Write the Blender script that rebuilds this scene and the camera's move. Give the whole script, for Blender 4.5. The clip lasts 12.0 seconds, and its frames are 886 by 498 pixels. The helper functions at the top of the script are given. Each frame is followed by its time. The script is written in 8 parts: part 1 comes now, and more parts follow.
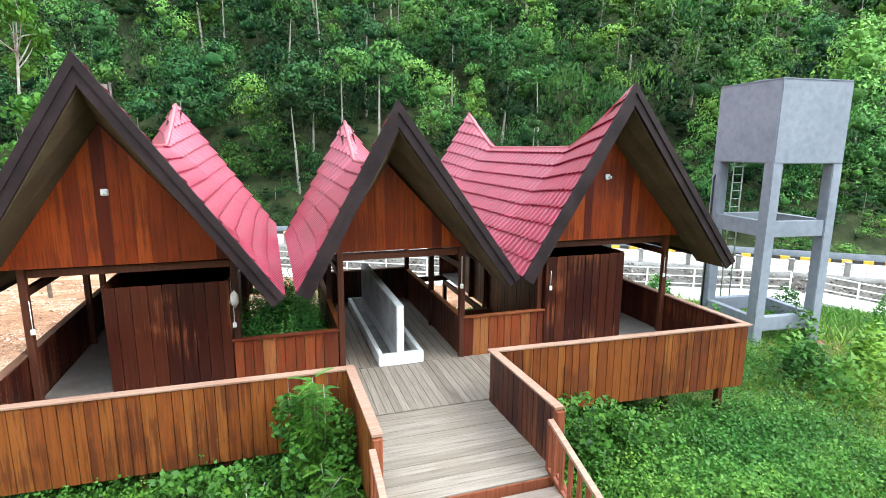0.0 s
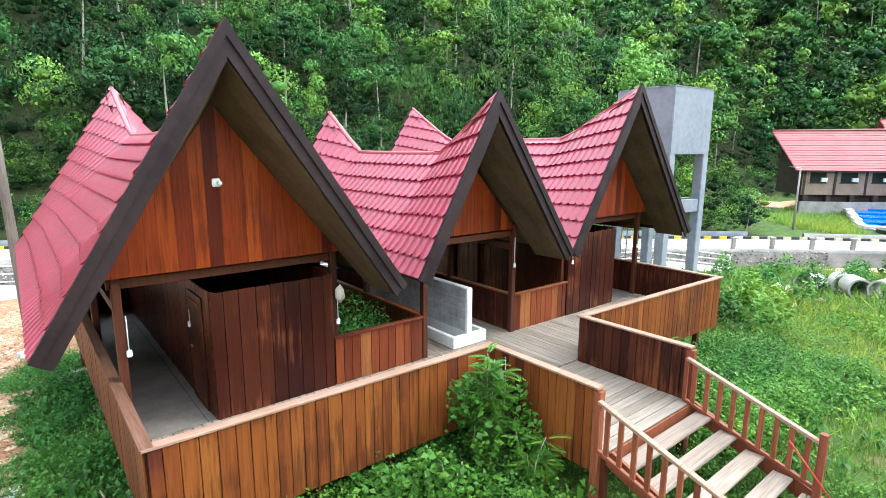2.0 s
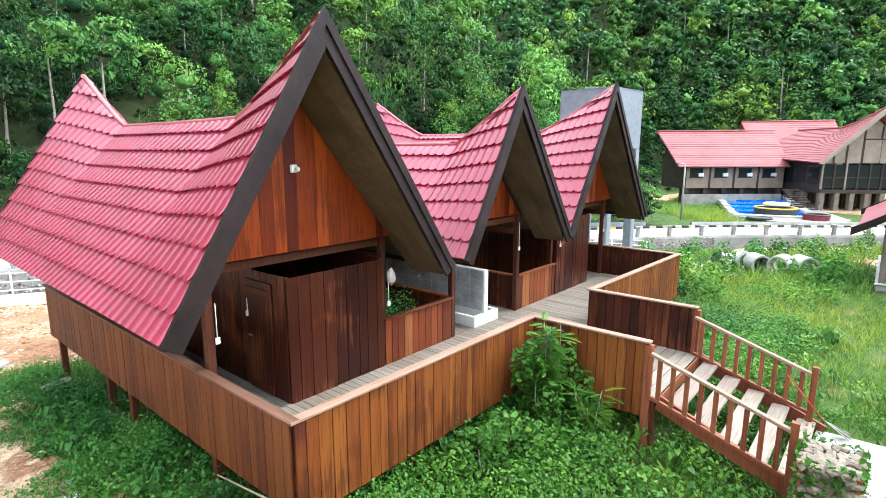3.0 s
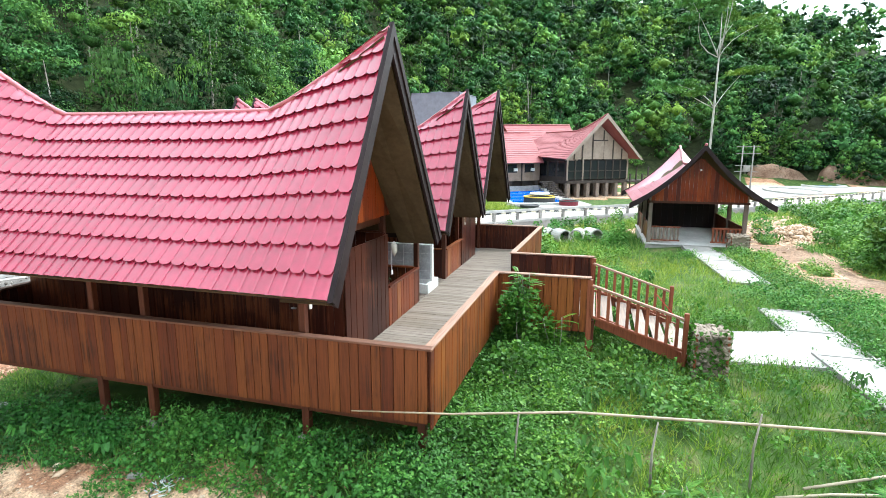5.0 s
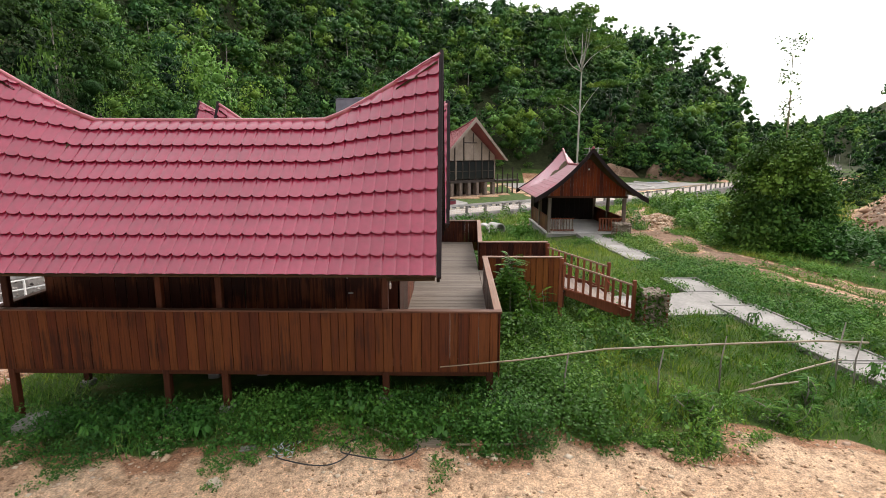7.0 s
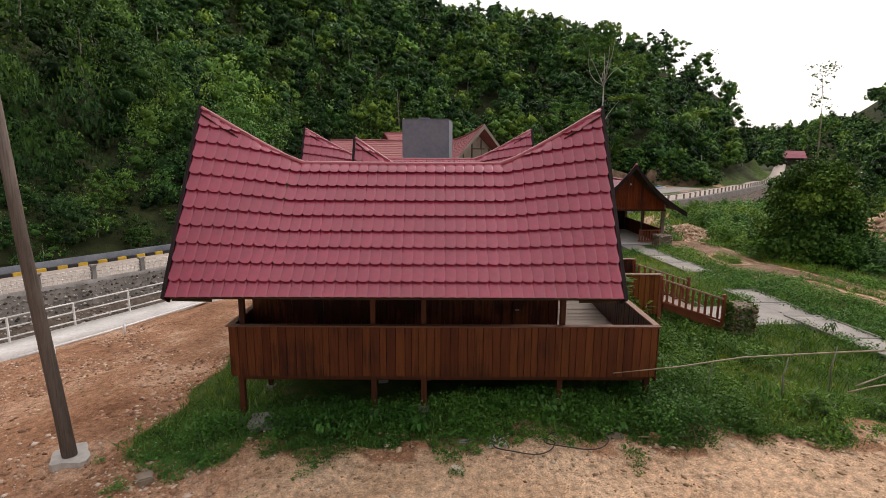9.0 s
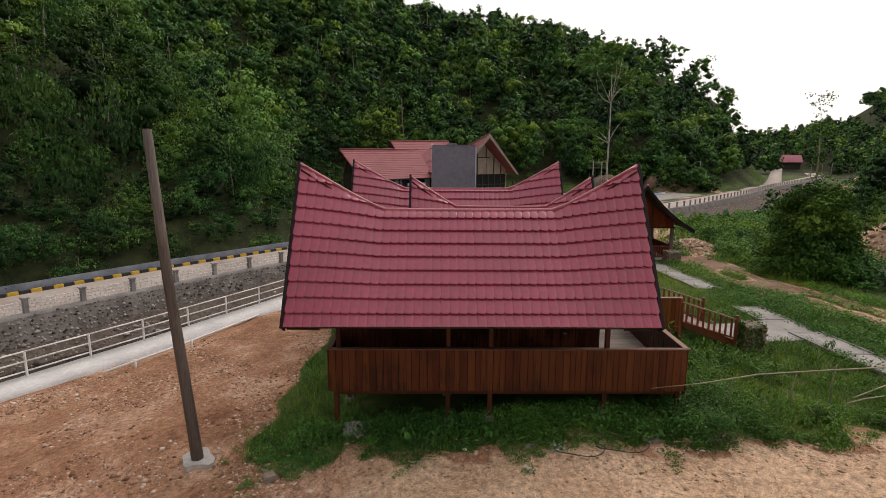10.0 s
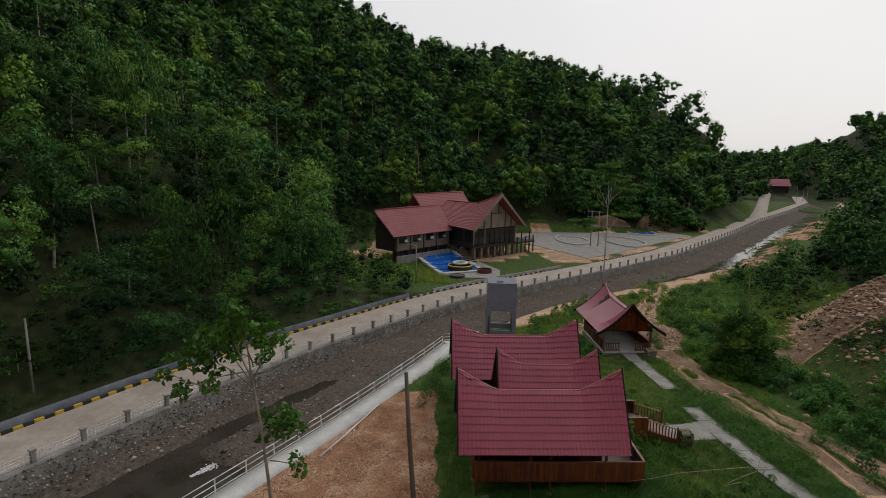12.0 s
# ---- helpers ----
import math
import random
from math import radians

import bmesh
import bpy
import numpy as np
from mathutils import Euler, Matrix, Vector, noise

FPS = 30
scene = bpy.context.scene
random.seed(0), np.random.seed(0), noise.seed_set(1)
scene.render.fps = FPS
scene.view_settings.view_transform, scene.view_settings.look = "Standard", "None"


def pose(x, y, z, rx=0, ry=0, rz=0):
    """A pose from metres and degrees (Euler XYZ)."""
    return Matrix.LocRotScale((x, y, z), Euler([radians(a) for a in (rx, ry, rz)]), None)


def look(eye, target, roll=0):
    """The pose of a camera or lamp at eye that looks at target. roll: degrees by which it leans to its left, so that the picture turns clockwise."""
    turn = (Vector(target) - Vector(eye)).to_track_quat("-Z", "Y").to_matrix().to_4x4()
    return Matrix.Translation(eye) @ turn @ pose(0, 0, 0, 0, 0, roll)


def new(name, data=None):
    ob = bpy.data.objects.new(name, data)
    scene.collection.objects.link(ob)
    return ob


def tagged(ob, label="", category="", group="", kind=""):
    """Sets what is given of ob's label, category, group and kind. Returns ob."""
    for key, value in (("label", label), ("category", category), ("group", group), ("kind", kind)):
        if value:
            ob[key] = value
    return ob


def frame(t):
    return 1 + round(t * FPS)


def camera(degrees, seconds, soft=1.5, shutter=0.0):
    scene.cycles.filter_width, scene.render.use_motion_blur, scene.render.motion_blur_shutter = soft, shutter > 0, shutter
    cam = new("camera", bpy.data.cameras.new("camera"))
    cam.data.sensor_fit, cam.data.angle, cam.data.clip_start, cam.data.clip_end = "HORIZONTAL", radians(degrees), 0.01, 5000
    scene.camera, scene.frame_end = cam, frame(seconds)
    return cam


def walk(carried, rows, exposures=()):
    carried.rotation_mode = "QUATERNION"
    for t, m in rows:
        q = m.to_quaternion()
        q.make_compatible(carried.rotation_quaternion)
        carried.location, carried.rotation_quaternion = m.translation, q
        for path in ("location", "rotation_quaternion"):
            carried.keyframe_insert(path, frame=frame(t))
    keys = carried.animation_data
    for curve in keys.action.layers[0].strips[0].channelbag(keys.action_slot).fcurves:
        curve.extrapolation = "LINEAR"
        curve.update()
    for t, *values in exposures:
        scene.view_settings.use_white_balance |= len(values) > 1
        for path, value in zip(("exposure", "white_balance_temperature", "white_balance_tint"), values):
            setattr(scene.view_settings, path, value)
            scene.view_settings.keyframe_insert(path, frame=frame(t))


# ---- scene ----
cam = camera(79.9, 12.0, soft=0.5)
PATH = [
    (0, (2.656, -9.514, 5.394), (3.271, -7.648, 5.019), 0.4),
    (0.7, (1.008, -8.989, 5.325), (1.837, -7.207, 4.957), 0.4),
    (1.1, (-0.016, -8.612, 5.257), (0.933, -6.889, 4.896), 0.0),
    (1.5, (-1.066, -8.152, 5.160), (0.016, -6.508, 4.803), 0.0),
    (2, (-2.338, -7.446, 5.115), (-1.097, -5.922, 4.746), 0.3),
    (2.5, (-3.560, -6.776, 5.013), (-2.185, -5.372, 4.644), 0.2),
    (3.2, (-5.124, -5.856, 4.856), (-3.565, -4.657, 4.490), 0.2),
    (4.8, (-8.197, -3.685, 4.702), (-6.329, -3.071, 4.336), 0.1),
    (5.1, (-8.731, -3.298, 4.687), (-6.831, -2.793, 4.324), 0.1),
    (5.5, (-9.262, -2.729, 4.670), (-7.329, -2.367, 4.310), -0.1),
    (6.5, (-10.522, -1.180, 4.673), (-8.556, -1.092, 4.318), -0.3),
    (7, (-11.047, -0.314, 4.745), (-9.080, -0.280, 4.387), -0.0),
    (7.5, (-11.456, 0.701, 4.788), (-9.489, 0.718, 4.429), 0.1),
    (9.5, (-13.806, 4.663, 6.185), (-11.836, 4.648, 5.835), 0.3),
    (10, (-14.997, 5.536, 6.900), (-13.027, 5.517, 6.555), 0.3),
    (10.5, (-16.393, 6.370, 7.937), (-14.423, 6.341, 7.595), 0.4),
    (11, (-17.990, 7.202, 9.108), (-16.020, 7.169, 8.766), 0.5),
    (11.5, (-19.857, 7.943, 10.434), (-17.887, 7.911, 10.094), 0.5),
    (11.7, (-22.779, 8.927, 12.784), (-20.808, 8.897, 12.449), 0.5),
    (11.8, (-24.853, 9.582, 14.661), (-22.880, 9.550, 14.335), 0.6),
    (11.9, (-26.607, 9.974, 16.319), (-24.634, 9.948, 15.998), 0.5),
    (12, (-28.871, 10.766, 18.296), (-26.897, 10.735, 17.977), 0.7),
]
walk(cam, [(t, look(eye, target, roll)) for t, eye, target, roll in PATH],
     exposures=[(0, 1.0, 5800, 2), (2.5, 1.15, 5800, 2), (3.2, 1.15, 5800, 2), (5, 1.05, 5800, 1), (5.5, 0.9, 5900, 3), (6.5, 0.2, 6400, 10), (7.5, -0.4, 6850, 17), (9.5, -0.9, 7000, 19), (10.5, -1.15, 6900, 18), (11.5, -1.4, 6750, 14), (12, -1.72, 6600, 11)])

# ---- world, sun ----
world = bpy.data.worlds.new("overcast_sky")
scene.world = world
world.use_nodes = True
wn = world.node_tree
sky = wn.nodes.new("ShaderNodeTexSky")
sky.sky_type, sky.sun_disc = "NISHITA", False
sky.sun_elevation, sky.sun_rotation = radians(42.9), radians(125)
sky.air_density, sky.dust_density, sky.ozone_density = 1.0, 4.0, 1.0
grey = wn.nodes.new("ShaderNodeMix")
grey.data_type = "RGBA"
grey.inputs[0].default_value = 0.72
# thin overcast: brightest overhead and towards the hidden sun, with soft mottling
SUN_WAY = Vector((0.60, -0.42, 0.68)).normalized()
sky_way = wn.nodes.new("ShaderNodeTexCoord")
towards = wn.nodes.new("ShaderNodeVectorMath")
towards.operation = "DOT_PRODUCT"
towards.inputs[1].default_value = SUN_WAY
wn.links.new(sky_way.outputs["Generated"], towards.inputs[0])
glow = wn.nodes.new("ShaderNodeMapRange")
glow.interpolation_type = "SMOOTHSTEP"
glow.inputs["From Min"].default_value, glow.inputs["From Max"].default_value = -0.3, 1.0
glow.inputs["To Min"].default_value, glow.inputs["To Max"].default_value = 0.68, 1.75
wn.links.new(towards.outputs["Value"], glow.inputs["Value"])
cloud_noise = wn.nodes.new("ShaderNodeTexNoise")
cloud_noise.inputs["Scale"].default_value = 2.2
cloud_noise.inputs["Detail"].default_value = 6
cloud_ramp = wn.nodes.new("ShaderNodeValToRGB")
cloud_ramp.color_ramp.elements[0].position, cloud_ramp.color_ramp.elements[0].color = 0.3, (15.0, 15.3, 15.7, 1)
cloud_ramp.color_ramp.elements[1].position, cloud_ramp.color_ramp.elements[1].color = 0.75, (17.0, 17.1, 17.2, 1)
wn.links.new(cloud_noise.outputs["Fac"], cloud_ramp.inputs["Fac"])
cloud = wn.nodes.new("ShaderNodeVectorMath")
cloud.operation = "SCALE"
wn.links.new(cloud_ramp.outputs["Color"], cloud.inputs[0])
wn.links.new(glow.outputs["Result"], cloud.inputs["Scale"])
wn.links.new(sky.outputs["Color"], grey.inputs[6])
wn.links.new(cloud.outputs["Vector"], grey.inputs[7])
wn.links.new(grey.outputs[2], wn.nodes["Background"].inputs["Color"])
wn.nodes["Background"].inputs["Strength"].default_value = 0.12
sun = new("sun", bpy.data.lights.new("sun", "SUN"))
sun.data.energy, sun.data.angle, sun.data.color = 1.5, radians(24), (1.0, 0.95, 0.88)
sun.matrix_world = look(SUN_WAY * 100, (0, 0, 0))

# ---- materials ----
def nodes_of(name):
    m = bpy.data.materials.new(name)
    m.use_nodes = True
    t = m.node_tree
    return m, t, t.nodes["Principled BSDF"]


def ramp(t, stops):
    r = t.nodes.new("ShaderNodeValToRGB")
    els = r.color_ramp.elements
    while len(els) < len(stops):
        els.new(0.5)
    for e, (p, c) in zip(els, stops):
        e.position, e.color = p, (*c, 1)
    return r


def noise_tex(t, scale, detail=4, stretch=None, rough=0.55):
    g = t.nodes.new("ShaderNodeNewGeometry")
    n = t.nodes.new("ShaderNodeTexNoise")
    n.inputs["Scale"].default_value, n.inputs["Detail"].default_value, n.inputs["Roughness"].default_value = scale, detail, rough
    mp = t.nodes.new("ShaderNodeMapping")
    if stretch:
        mp.inputs["Scale"].default_value = stretch
    t.links.new(g.outputs["Position"], mp.inputs["Vector"])
    t.links.new(mp.outputs["Vector"], n.inputs["Vector"])
    return n


def mixc(t, fac, a, b, mode="MIX"):
    m = t.nodes.new("ShaderNodeMix")
    m.data_type, m.blend_type = "RGBA", mode
    for sock, v in ((m.inputs[0], fac), (m.inputs[6], a), (m.inputs[7], b)):
        if hasattr(v, "is_output"):
            t.links.new(v, sock)
        elif isinstance(v, tuple):
            sock.default_value = (*v, 1)
        else:
            sock.default_value = v
    return m.outputs[2]


def bump(t, b, height, strength, dist=0.02):
    n = t.nodes.new("ShaderNodeBump")
    n.inputs["Strength"].default_value, n.inputs["Distance"].default_value = strength, dist
    t.links.new(height, n.inputs["Height"])
    t.links.new(n.outputs["Normal"], b.inputs["Normal"])


def rough_var(t, b, src, lo, hi):
    r = t.nodes.new("ShaderNodeMapRange")
    r.inputs["To Min"].default_value, r.inputs["To Max"].default_value = lo, hi
    t.links.new(src, r.inputs["Value"])
    t.links.new(r.outputs["Result"], b.inputs["Roughness"])


def wood(name, tones, rough, axis="z", worn=None, worn_amount=0.5, per_piece=True, spec=0.24, streak=0.0):
    """Boards: tone by piece, long grain, dark streaks, worn patches."""
    m, t, b = nodes_of(name)
    st = {"x": (0.6, 14, 14), "y": (14, 0.6, 14), "z": (14, 14, 0.6)}[axis]
    info = t.nodes.new("ShaderNodeObjectInfo")
    tone = ramp(t, tones)
    n0 = noise_tex(t, 0.7, 2)
    if per_piece:
        add = t.nodes.new("ShaderNodeMath")
        add.operation = "MULTIPLY_ADD"
        t.links.new(n0.outputs["Fac"], add.inputs[0])
        add.inputs[1].default_value = 0.25
        sub = t.nodes.new("ShaderNodeMath")
        sub.operation = "SUBTRACT"
        t.links.new(info.outputs["Random"], sub.inputs[0])
        sub.inputs[1].default_value = 0.12
        t.links.new(sub.outputs[0], add.inputs[2])
        t.links.new(add.outputs[0], tone.inputs["Fac"])
    else:
        t.links.new(n0.outputs["Fac"], tone.inputs["Fac"])
    grain = noise_tex(t, 2.6, 8, st, 0.65)
    g = ramp(t, [(0.28, (0.35, 0.3, 0.28)), (0.55, (1, 1, 1)), (0.8, (1.25, 1.2, 1.15))])
    t.links.new(grain.outputs["Fac"], g.inputs["Fac"])
    col = mixc(t, 0.75, tone.outputs["Color"], g.outputs["Color"], "MULTIPLY")
    if worn:
        w1 = noise_tex(t, 1.1, 6, st, 0.7)
        w2 = noise_tex(t, 0.9, 3)
        mul = t.nodes.new("ShaderNodeMath")
        mul.operation = "MULTIPLY"
        t.links.new(w1.outputs["Fac"], mul.inputs[0])
        t.links.new(w2.outputs["Fac"], mul.inputs[1])
        wr = ramp(t, [(0.26 - streak * 0.3, (0, 0, 0)), (0.34 - streak, (1, 1, 1))])
        t.links.new(mul.outputs[0], wr.inputs["Fac"])
        sc = t.nodes.new("ShaderNodeMath")
        sc.operation = "MULTIPLY"
        t.links.new(wr.outputs["Color"], sc.inputs[0])
        sc.inputs[1].default_value = worn_amount
        col = mixc(t, sc.outputs[0], col, worn)
    t.links.new(col, b.inputs["Base Color"])
    b.inputs["Specular IOR Level"].default_value = spec
    rough_var(t, b, grain.outputs["Fac"], rough - 0.08, rough + 0.15)
    bump(t, b, grain.outputs["Fac"], 0.35, 0.004)
    return m


def plain(name, a, c, rough, scale=3.0, metal=0.0, bumpy=0.2, spec=0.5, fine=None):
    """Two tones by noise at two scales, with fine relief."""
    m, t, b = nodes_of(name)
    n1, n2 = noise_tex(t, scale, 5), noise_tex(t, scale * 9, 4)
    r = ramp(t, [(0.3, a), (0.7, c)])
    t.links.new(n1.outputs["Fac"], r.inputs["Fac"])
    f = ramp(t, [(0.3, (0.8, 0.8, 0.8)), (0.7, (1.15, 1.15, 1.15))])
    t.links.new(n2.outputs["Fac"], f.inputs["Fac"])
    col = mixc(t, 0.7, r.outputs["Color"], f.outputs["Color"], "MULTIPLY")
    t.links.new(col, b.inputs["Base Color"])
    b.inputs["Metallic"].default_value = metal
    b.inputs["Specular IOR Level"].default_value = spec
    rough_var(t, b, n1.outputs["Fac"], rough - 0.06, rough + 0.08)
    bump(t, b, n2.outputs["Fac"], bumpy, fine or 0.01)
    return m


def varied(name, tones, rough=0.9, scale=6.0, bumpy=0.5):
    """Loose stones: tone by piece, with fine mottling."""
    m, t, b = nodes_of(name)
    geo = t.nodes.new("ShaderNodeNewGeometry")
    r = ramp(t, tones)
    t.links.new(geo.outputs["Random Per Island"], r.inputs["Fac"])
    n = noise_tex(t, scale, 6)
    f = ramp(t, [(0.3, (0.65, 0.65, 0.65)), (0.7, (1.2, 1.2, 1.2))])
    t.links.new(n.outputs["Fac"], f.inputs["Fac"])
    t.links.new(mixc(t, 0.8, r.outputs["Color"], f.outputs["Color"], "MULTIPLY"), b.inputs["Base Color"])
    b.inputs["Roughness"].default_value = rough
    b.inputs["Specular IOR Level"].default_value = 0.25
    bump(t, b, n.outputs["Fac"], bumpy, 0.02)
    return m


def leafy(name, dark, mid, light, rough=0.55, trans=0.25, mass=False, spec=0.3):
    """Foliage: tone by tree (tint attribute) and by leaf."""
    m, t, b = nodes_of(name)
    at = t.nodes.new("ShaderNodeAttribute")
    at.attribute_name = "tint"
    geo = t.nodes.new("ShaderNodeNewGeometry")
    add = t.nodes.new("ShaderNodeMath")
    add.operation = "MULTIPLY_ADD"
    t.links.new(geo.outputs["Random Per Island"], add.inputs[0])
    add.inputs[1].default_value = 0.22
    t.links.new(at.outputs["Fac"], add.inputs[2])
    if mass:
        fine = noise_tex(t, 1.7, 7, rough=0.75)
        t.links.new(fine.outputs["Fac"], add.inputs[0])
        add.inputs[1].default_value = 0.5
        bump(t, b, fine.outputs["Fac"], 1.0, 0.6)
    r = ramp(t, [(0.05, dark), (0.5, mid), (1.0, light)])
    t.links.new(add.outputs[0], r.inputs["Fac"])
    drift = ramp(t, [(0.38, (0.78, 0.95, 1.25)), (0.5, (1, 1, 1)), (0.62, (1.35, 1.05, 0.7))])
    t.links.new(noise_tex(t, 0.085, 3).outputs["Fac"], drift.inputs["Fac"])
    hue = mixc(t, 0.8, r.outputs["Color"], drift.outputs["Color"], "MULTIPLY")
    t.links.new(hue, b.inputs["Base Color"])
    b.inputs["Roughness"].default_value = rough
    b.inputs["Specular IOR Level"].default_value = spec
    tr = t.nodes.new("ShaderNodeBsdfTranslucent")
    t.links.new(hue, tr.inputs["Color"])
    mx = t.nodes.new("ShaderNodeMixShader")
    mx.inputs[0].default_value = trans
    t.links.new(b.outputs[0], mx.inputs[1])
    t.links.new(tr.outputs[0], mx.inputs[2])
    t.links.new(mx.outputs[0], t.nodes["Material Output"].inputs["Surface"])
    return m


M_GABLE = wood("varnished_gable_boards", [(0.0, (0.065, 0.009, 0.005)), (0.12, (0.08, 0.011, 0.005)), (0.2, (0.165, 0.024, 0.0045)), (0.7, (0.2, 0.032, 0.005)), (1.0, (0.25, 0.047, 0.007))], 0.33, worn=(0.075, 0.011, 0.004), worn_amount=0.75)
M_PARAPET = wood("parapet_boards", [(0.0, (0.085, 0.019, 0.012)), (0.05, (0.09, 0.021, 0.012)), (0.1, (0.15, 0.039, 0.0095)), (0.6, (0.19, 0.055, 0.011)), (1.0, (0.23, 0.078, 0.016))], 0.5, worn=(0.05, 0.013, 0.006), worn_amount=0.7, streak=0.02)
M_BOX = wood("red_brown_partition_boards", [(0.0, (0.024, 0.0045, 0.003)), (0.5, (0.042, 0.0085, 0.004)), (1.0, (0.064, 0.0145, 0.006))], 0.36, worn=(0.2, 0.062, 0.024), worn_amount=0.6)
M_HALF = wood("half_wall_boards", [(0.0, (0.08, 0.014, 0.006)), (0.5, (0.18, 0.04, 0.012)), (1.0, (0.26, 0.10, 0.032))], 0.38, worn=(0.11, 0.03, 0.012), worn_amount=0.5)
M_DARKWOOD = wood("dark_brown_posts", [(0.0, (0.05, 0.016, 0.009)), (1.0, (0.10, 0.03, 0.014))], 0.5)
M_BARGE = plain("dark_brown_painted_fascia", (0.013, 0.008, 0.009), (0.03, 0.019, 0.02), 0.55, 2.0, bumpy=0.15, spec=0.16)
M_SOFFIT = plain("olive_brown_soffit", (0.055, 0.037, 0.02), (0.10, 0.07, 0.04), 0.8, 1.2, spec=0.15)
M_CAP = wood("pale_weathered_cap", [(0.0, (0.26, 0.15, 0.105)), (1.0, (0.39, 0.255, 0.19))], 0.6, axis="x", worn=(0.26, 0.12, 0.07), worn_amount=0.5, per_piece=False)
M_DECKY = wood("grey_deck_planks", [(0.0, (0.2, 0.163, 0.13)), (0.5, (0.245, 0.205, 0.168)), (1.0, (0.29, 0.245, 0.205))], 0.65, axis="y", worn=(0.2, 0.16, 0.12), worn_amount=0.5)
M_DECKX = wood("grey_landing_planks", [(0.0, (0.2, 0.163, 0.13)), (0.5, (0.245, 0.205, 0.168)), (1.0, (0.29, 0.245, 0.205))], 0.65, axis="x", worn=(0.2, 0.16, 0.12), worn_amount=0.5)
M_TREAD = wood("pale_stair_treads", [(0.0, (0.22, 0.17, 0.14)), (1.0, (0.33, 0.27, 0.22))], 0.65, axis="x", worn=(0.3, 0.2, 0.15), worn_amount=0.4)
M_RAIL = wood("stair_rail_wood", [(0.0, (0.18, 0.05, 0.025)), (1.0, (0.27, 0.085, 0.04))], 0.5)


def roof_paint(name, a, c, rough, coat=0.65, spec=0.45):
    m, t, b = nodes_of(name)
    n1, n2 = noise_tex(t, 0.5, 5), noise_tex(t, 7, 5)
    info = t.nodes.new("ShaderNodeObjectInfo")
    r = ramp(t, [(0.25, a), (0.75, c)])
    mm = t.nodes.new("ShaderNodeMath")
    mm.operation = "MULTIPLY_ADD"
    t.links.new(info.outputs["Random"], mm.inputs[0])
    mm.inputs[1].default_value = 0.25
    t.links.new(n1.outputs["Fac"], mm.inputs[2])
    t.links.new(mm.outputs[0], r.inputs["Fac"])
    d = ramp(t, [(0.35, (0.82, 0.82, 0.82)), (0.65, (1.06, 1.06, 1.06))])
    t.links.new(n2.outputs["Fac"], d.inputs["Fac"])
    t.links.new(mixc(t, 0.8, r.outputs["Color"], d.outputs["Color"], "MULTIPLY"), b.inputs["Base Color"])
    rough_var(t, b, n2.outputs["Fac"], rough - 0.07, rough + 0.12)
    b.inputs["Specular IOR Level"].default_value = spec
    b.inputs["Coat Weight"].default_value, b.inputs["Coat Roughness"].default_value = coat, 0.2
    return m


M_ROOF = roof_paint("crimson_metal_tile", (0.25, 0.014, 0.042), (0.32, 0.021, 0.06), 0.36)
M_RIDGE = roof_paint("faded_red_ridge", (0.27, 0.04, 0.055), (0.36, 0.08, 0.095), 0.45)
M_TANK = plain("grey_cement_render", (0.17, 0.187, 0.225), (0.24, 0.258, 0.3), 0.8, 0.5)
M_CONC = plain("pale_concrete", (0.38, 0.36, 0.33), (0.55, 0.53, 0.49), 0.85, 0.9)
M_CONC_OLD = plain("weathered_concrete", (0.2, 0.19, 0.175), (0.36, 0.34, 0.32), 0.9, 0.8)
M_WALK = plain("bright_walkway_concrete", (0.5, 0.49, 0.47), (0.66, 0.65, 0.62), 0.85, 0.9)
M_WHITE = plain("white_paint", (0.7, 0.7, 0.68), (0.82, 0.82, 0.8), 0.5, 1.5, bumpy=0.05)
M_ROAD = plain("dusty_concrete_road", (0.31, 0.26, 0.22), (0.45, 0.39, 0.335), 0.9, 0.25)
M_BLACK = plain("black_paint", (0.018, 0.018, 0.018), (0.035, 0.035, 0.034), 0.6)
M_YELLOW = plain("yellow_paint", (0.55, 0.34, 0.03), (0.68, 0.45, 0.05), 0.6)
M_ROCK = plain("tan_field_stone", (0.16, 0.125, 0.095), (0.34, 0.28, 0.21), 0.85, 0.8, bumpy=0.5)
M_LEAF = leafy("forest_leaves", (0.008, 0.026, 0.009), (0.042, 0.118, 0.025), (0.17, 0.33, 0.06), 0.6, 0.03, spec=0.14)
M_LEAFMASS = leafy("dense_foliage", (0.008, 0.026, 0.009), (0.042, 0.118, 0.025), (0.17, 0.33, 0.06), 0.7, 0.0, True, 0.1)
M_BARK = plain("grey_bark", (0.17, 0.145, 0.12), (0.36, 0.33, 0.29), 0.9, 2.0, bumpy=0.6)
M_GRASS = leafy("grass_blades", (0.028, 0.085, 0.01), (0.078, 0.2, 0.02), (0.28, 0.39, 0.075))
M_WEED = leafy("weed_leaves", (0.014, 0.055, 0.008), (0.05, 0.165, 0.018), (0.18, 0.36, 0.05))

# ---- building tools ----
WORLD = {}


def thing(name, base, label, category, group="", kind=""):
    ob = new(name)
    ob.empty_display_size = 0.2
    WORLD[ob] = Matrix.Translation(base)
    ob.matrix_basis = WORLD[ob]
    return tagged(ob, label, category, group, kind)


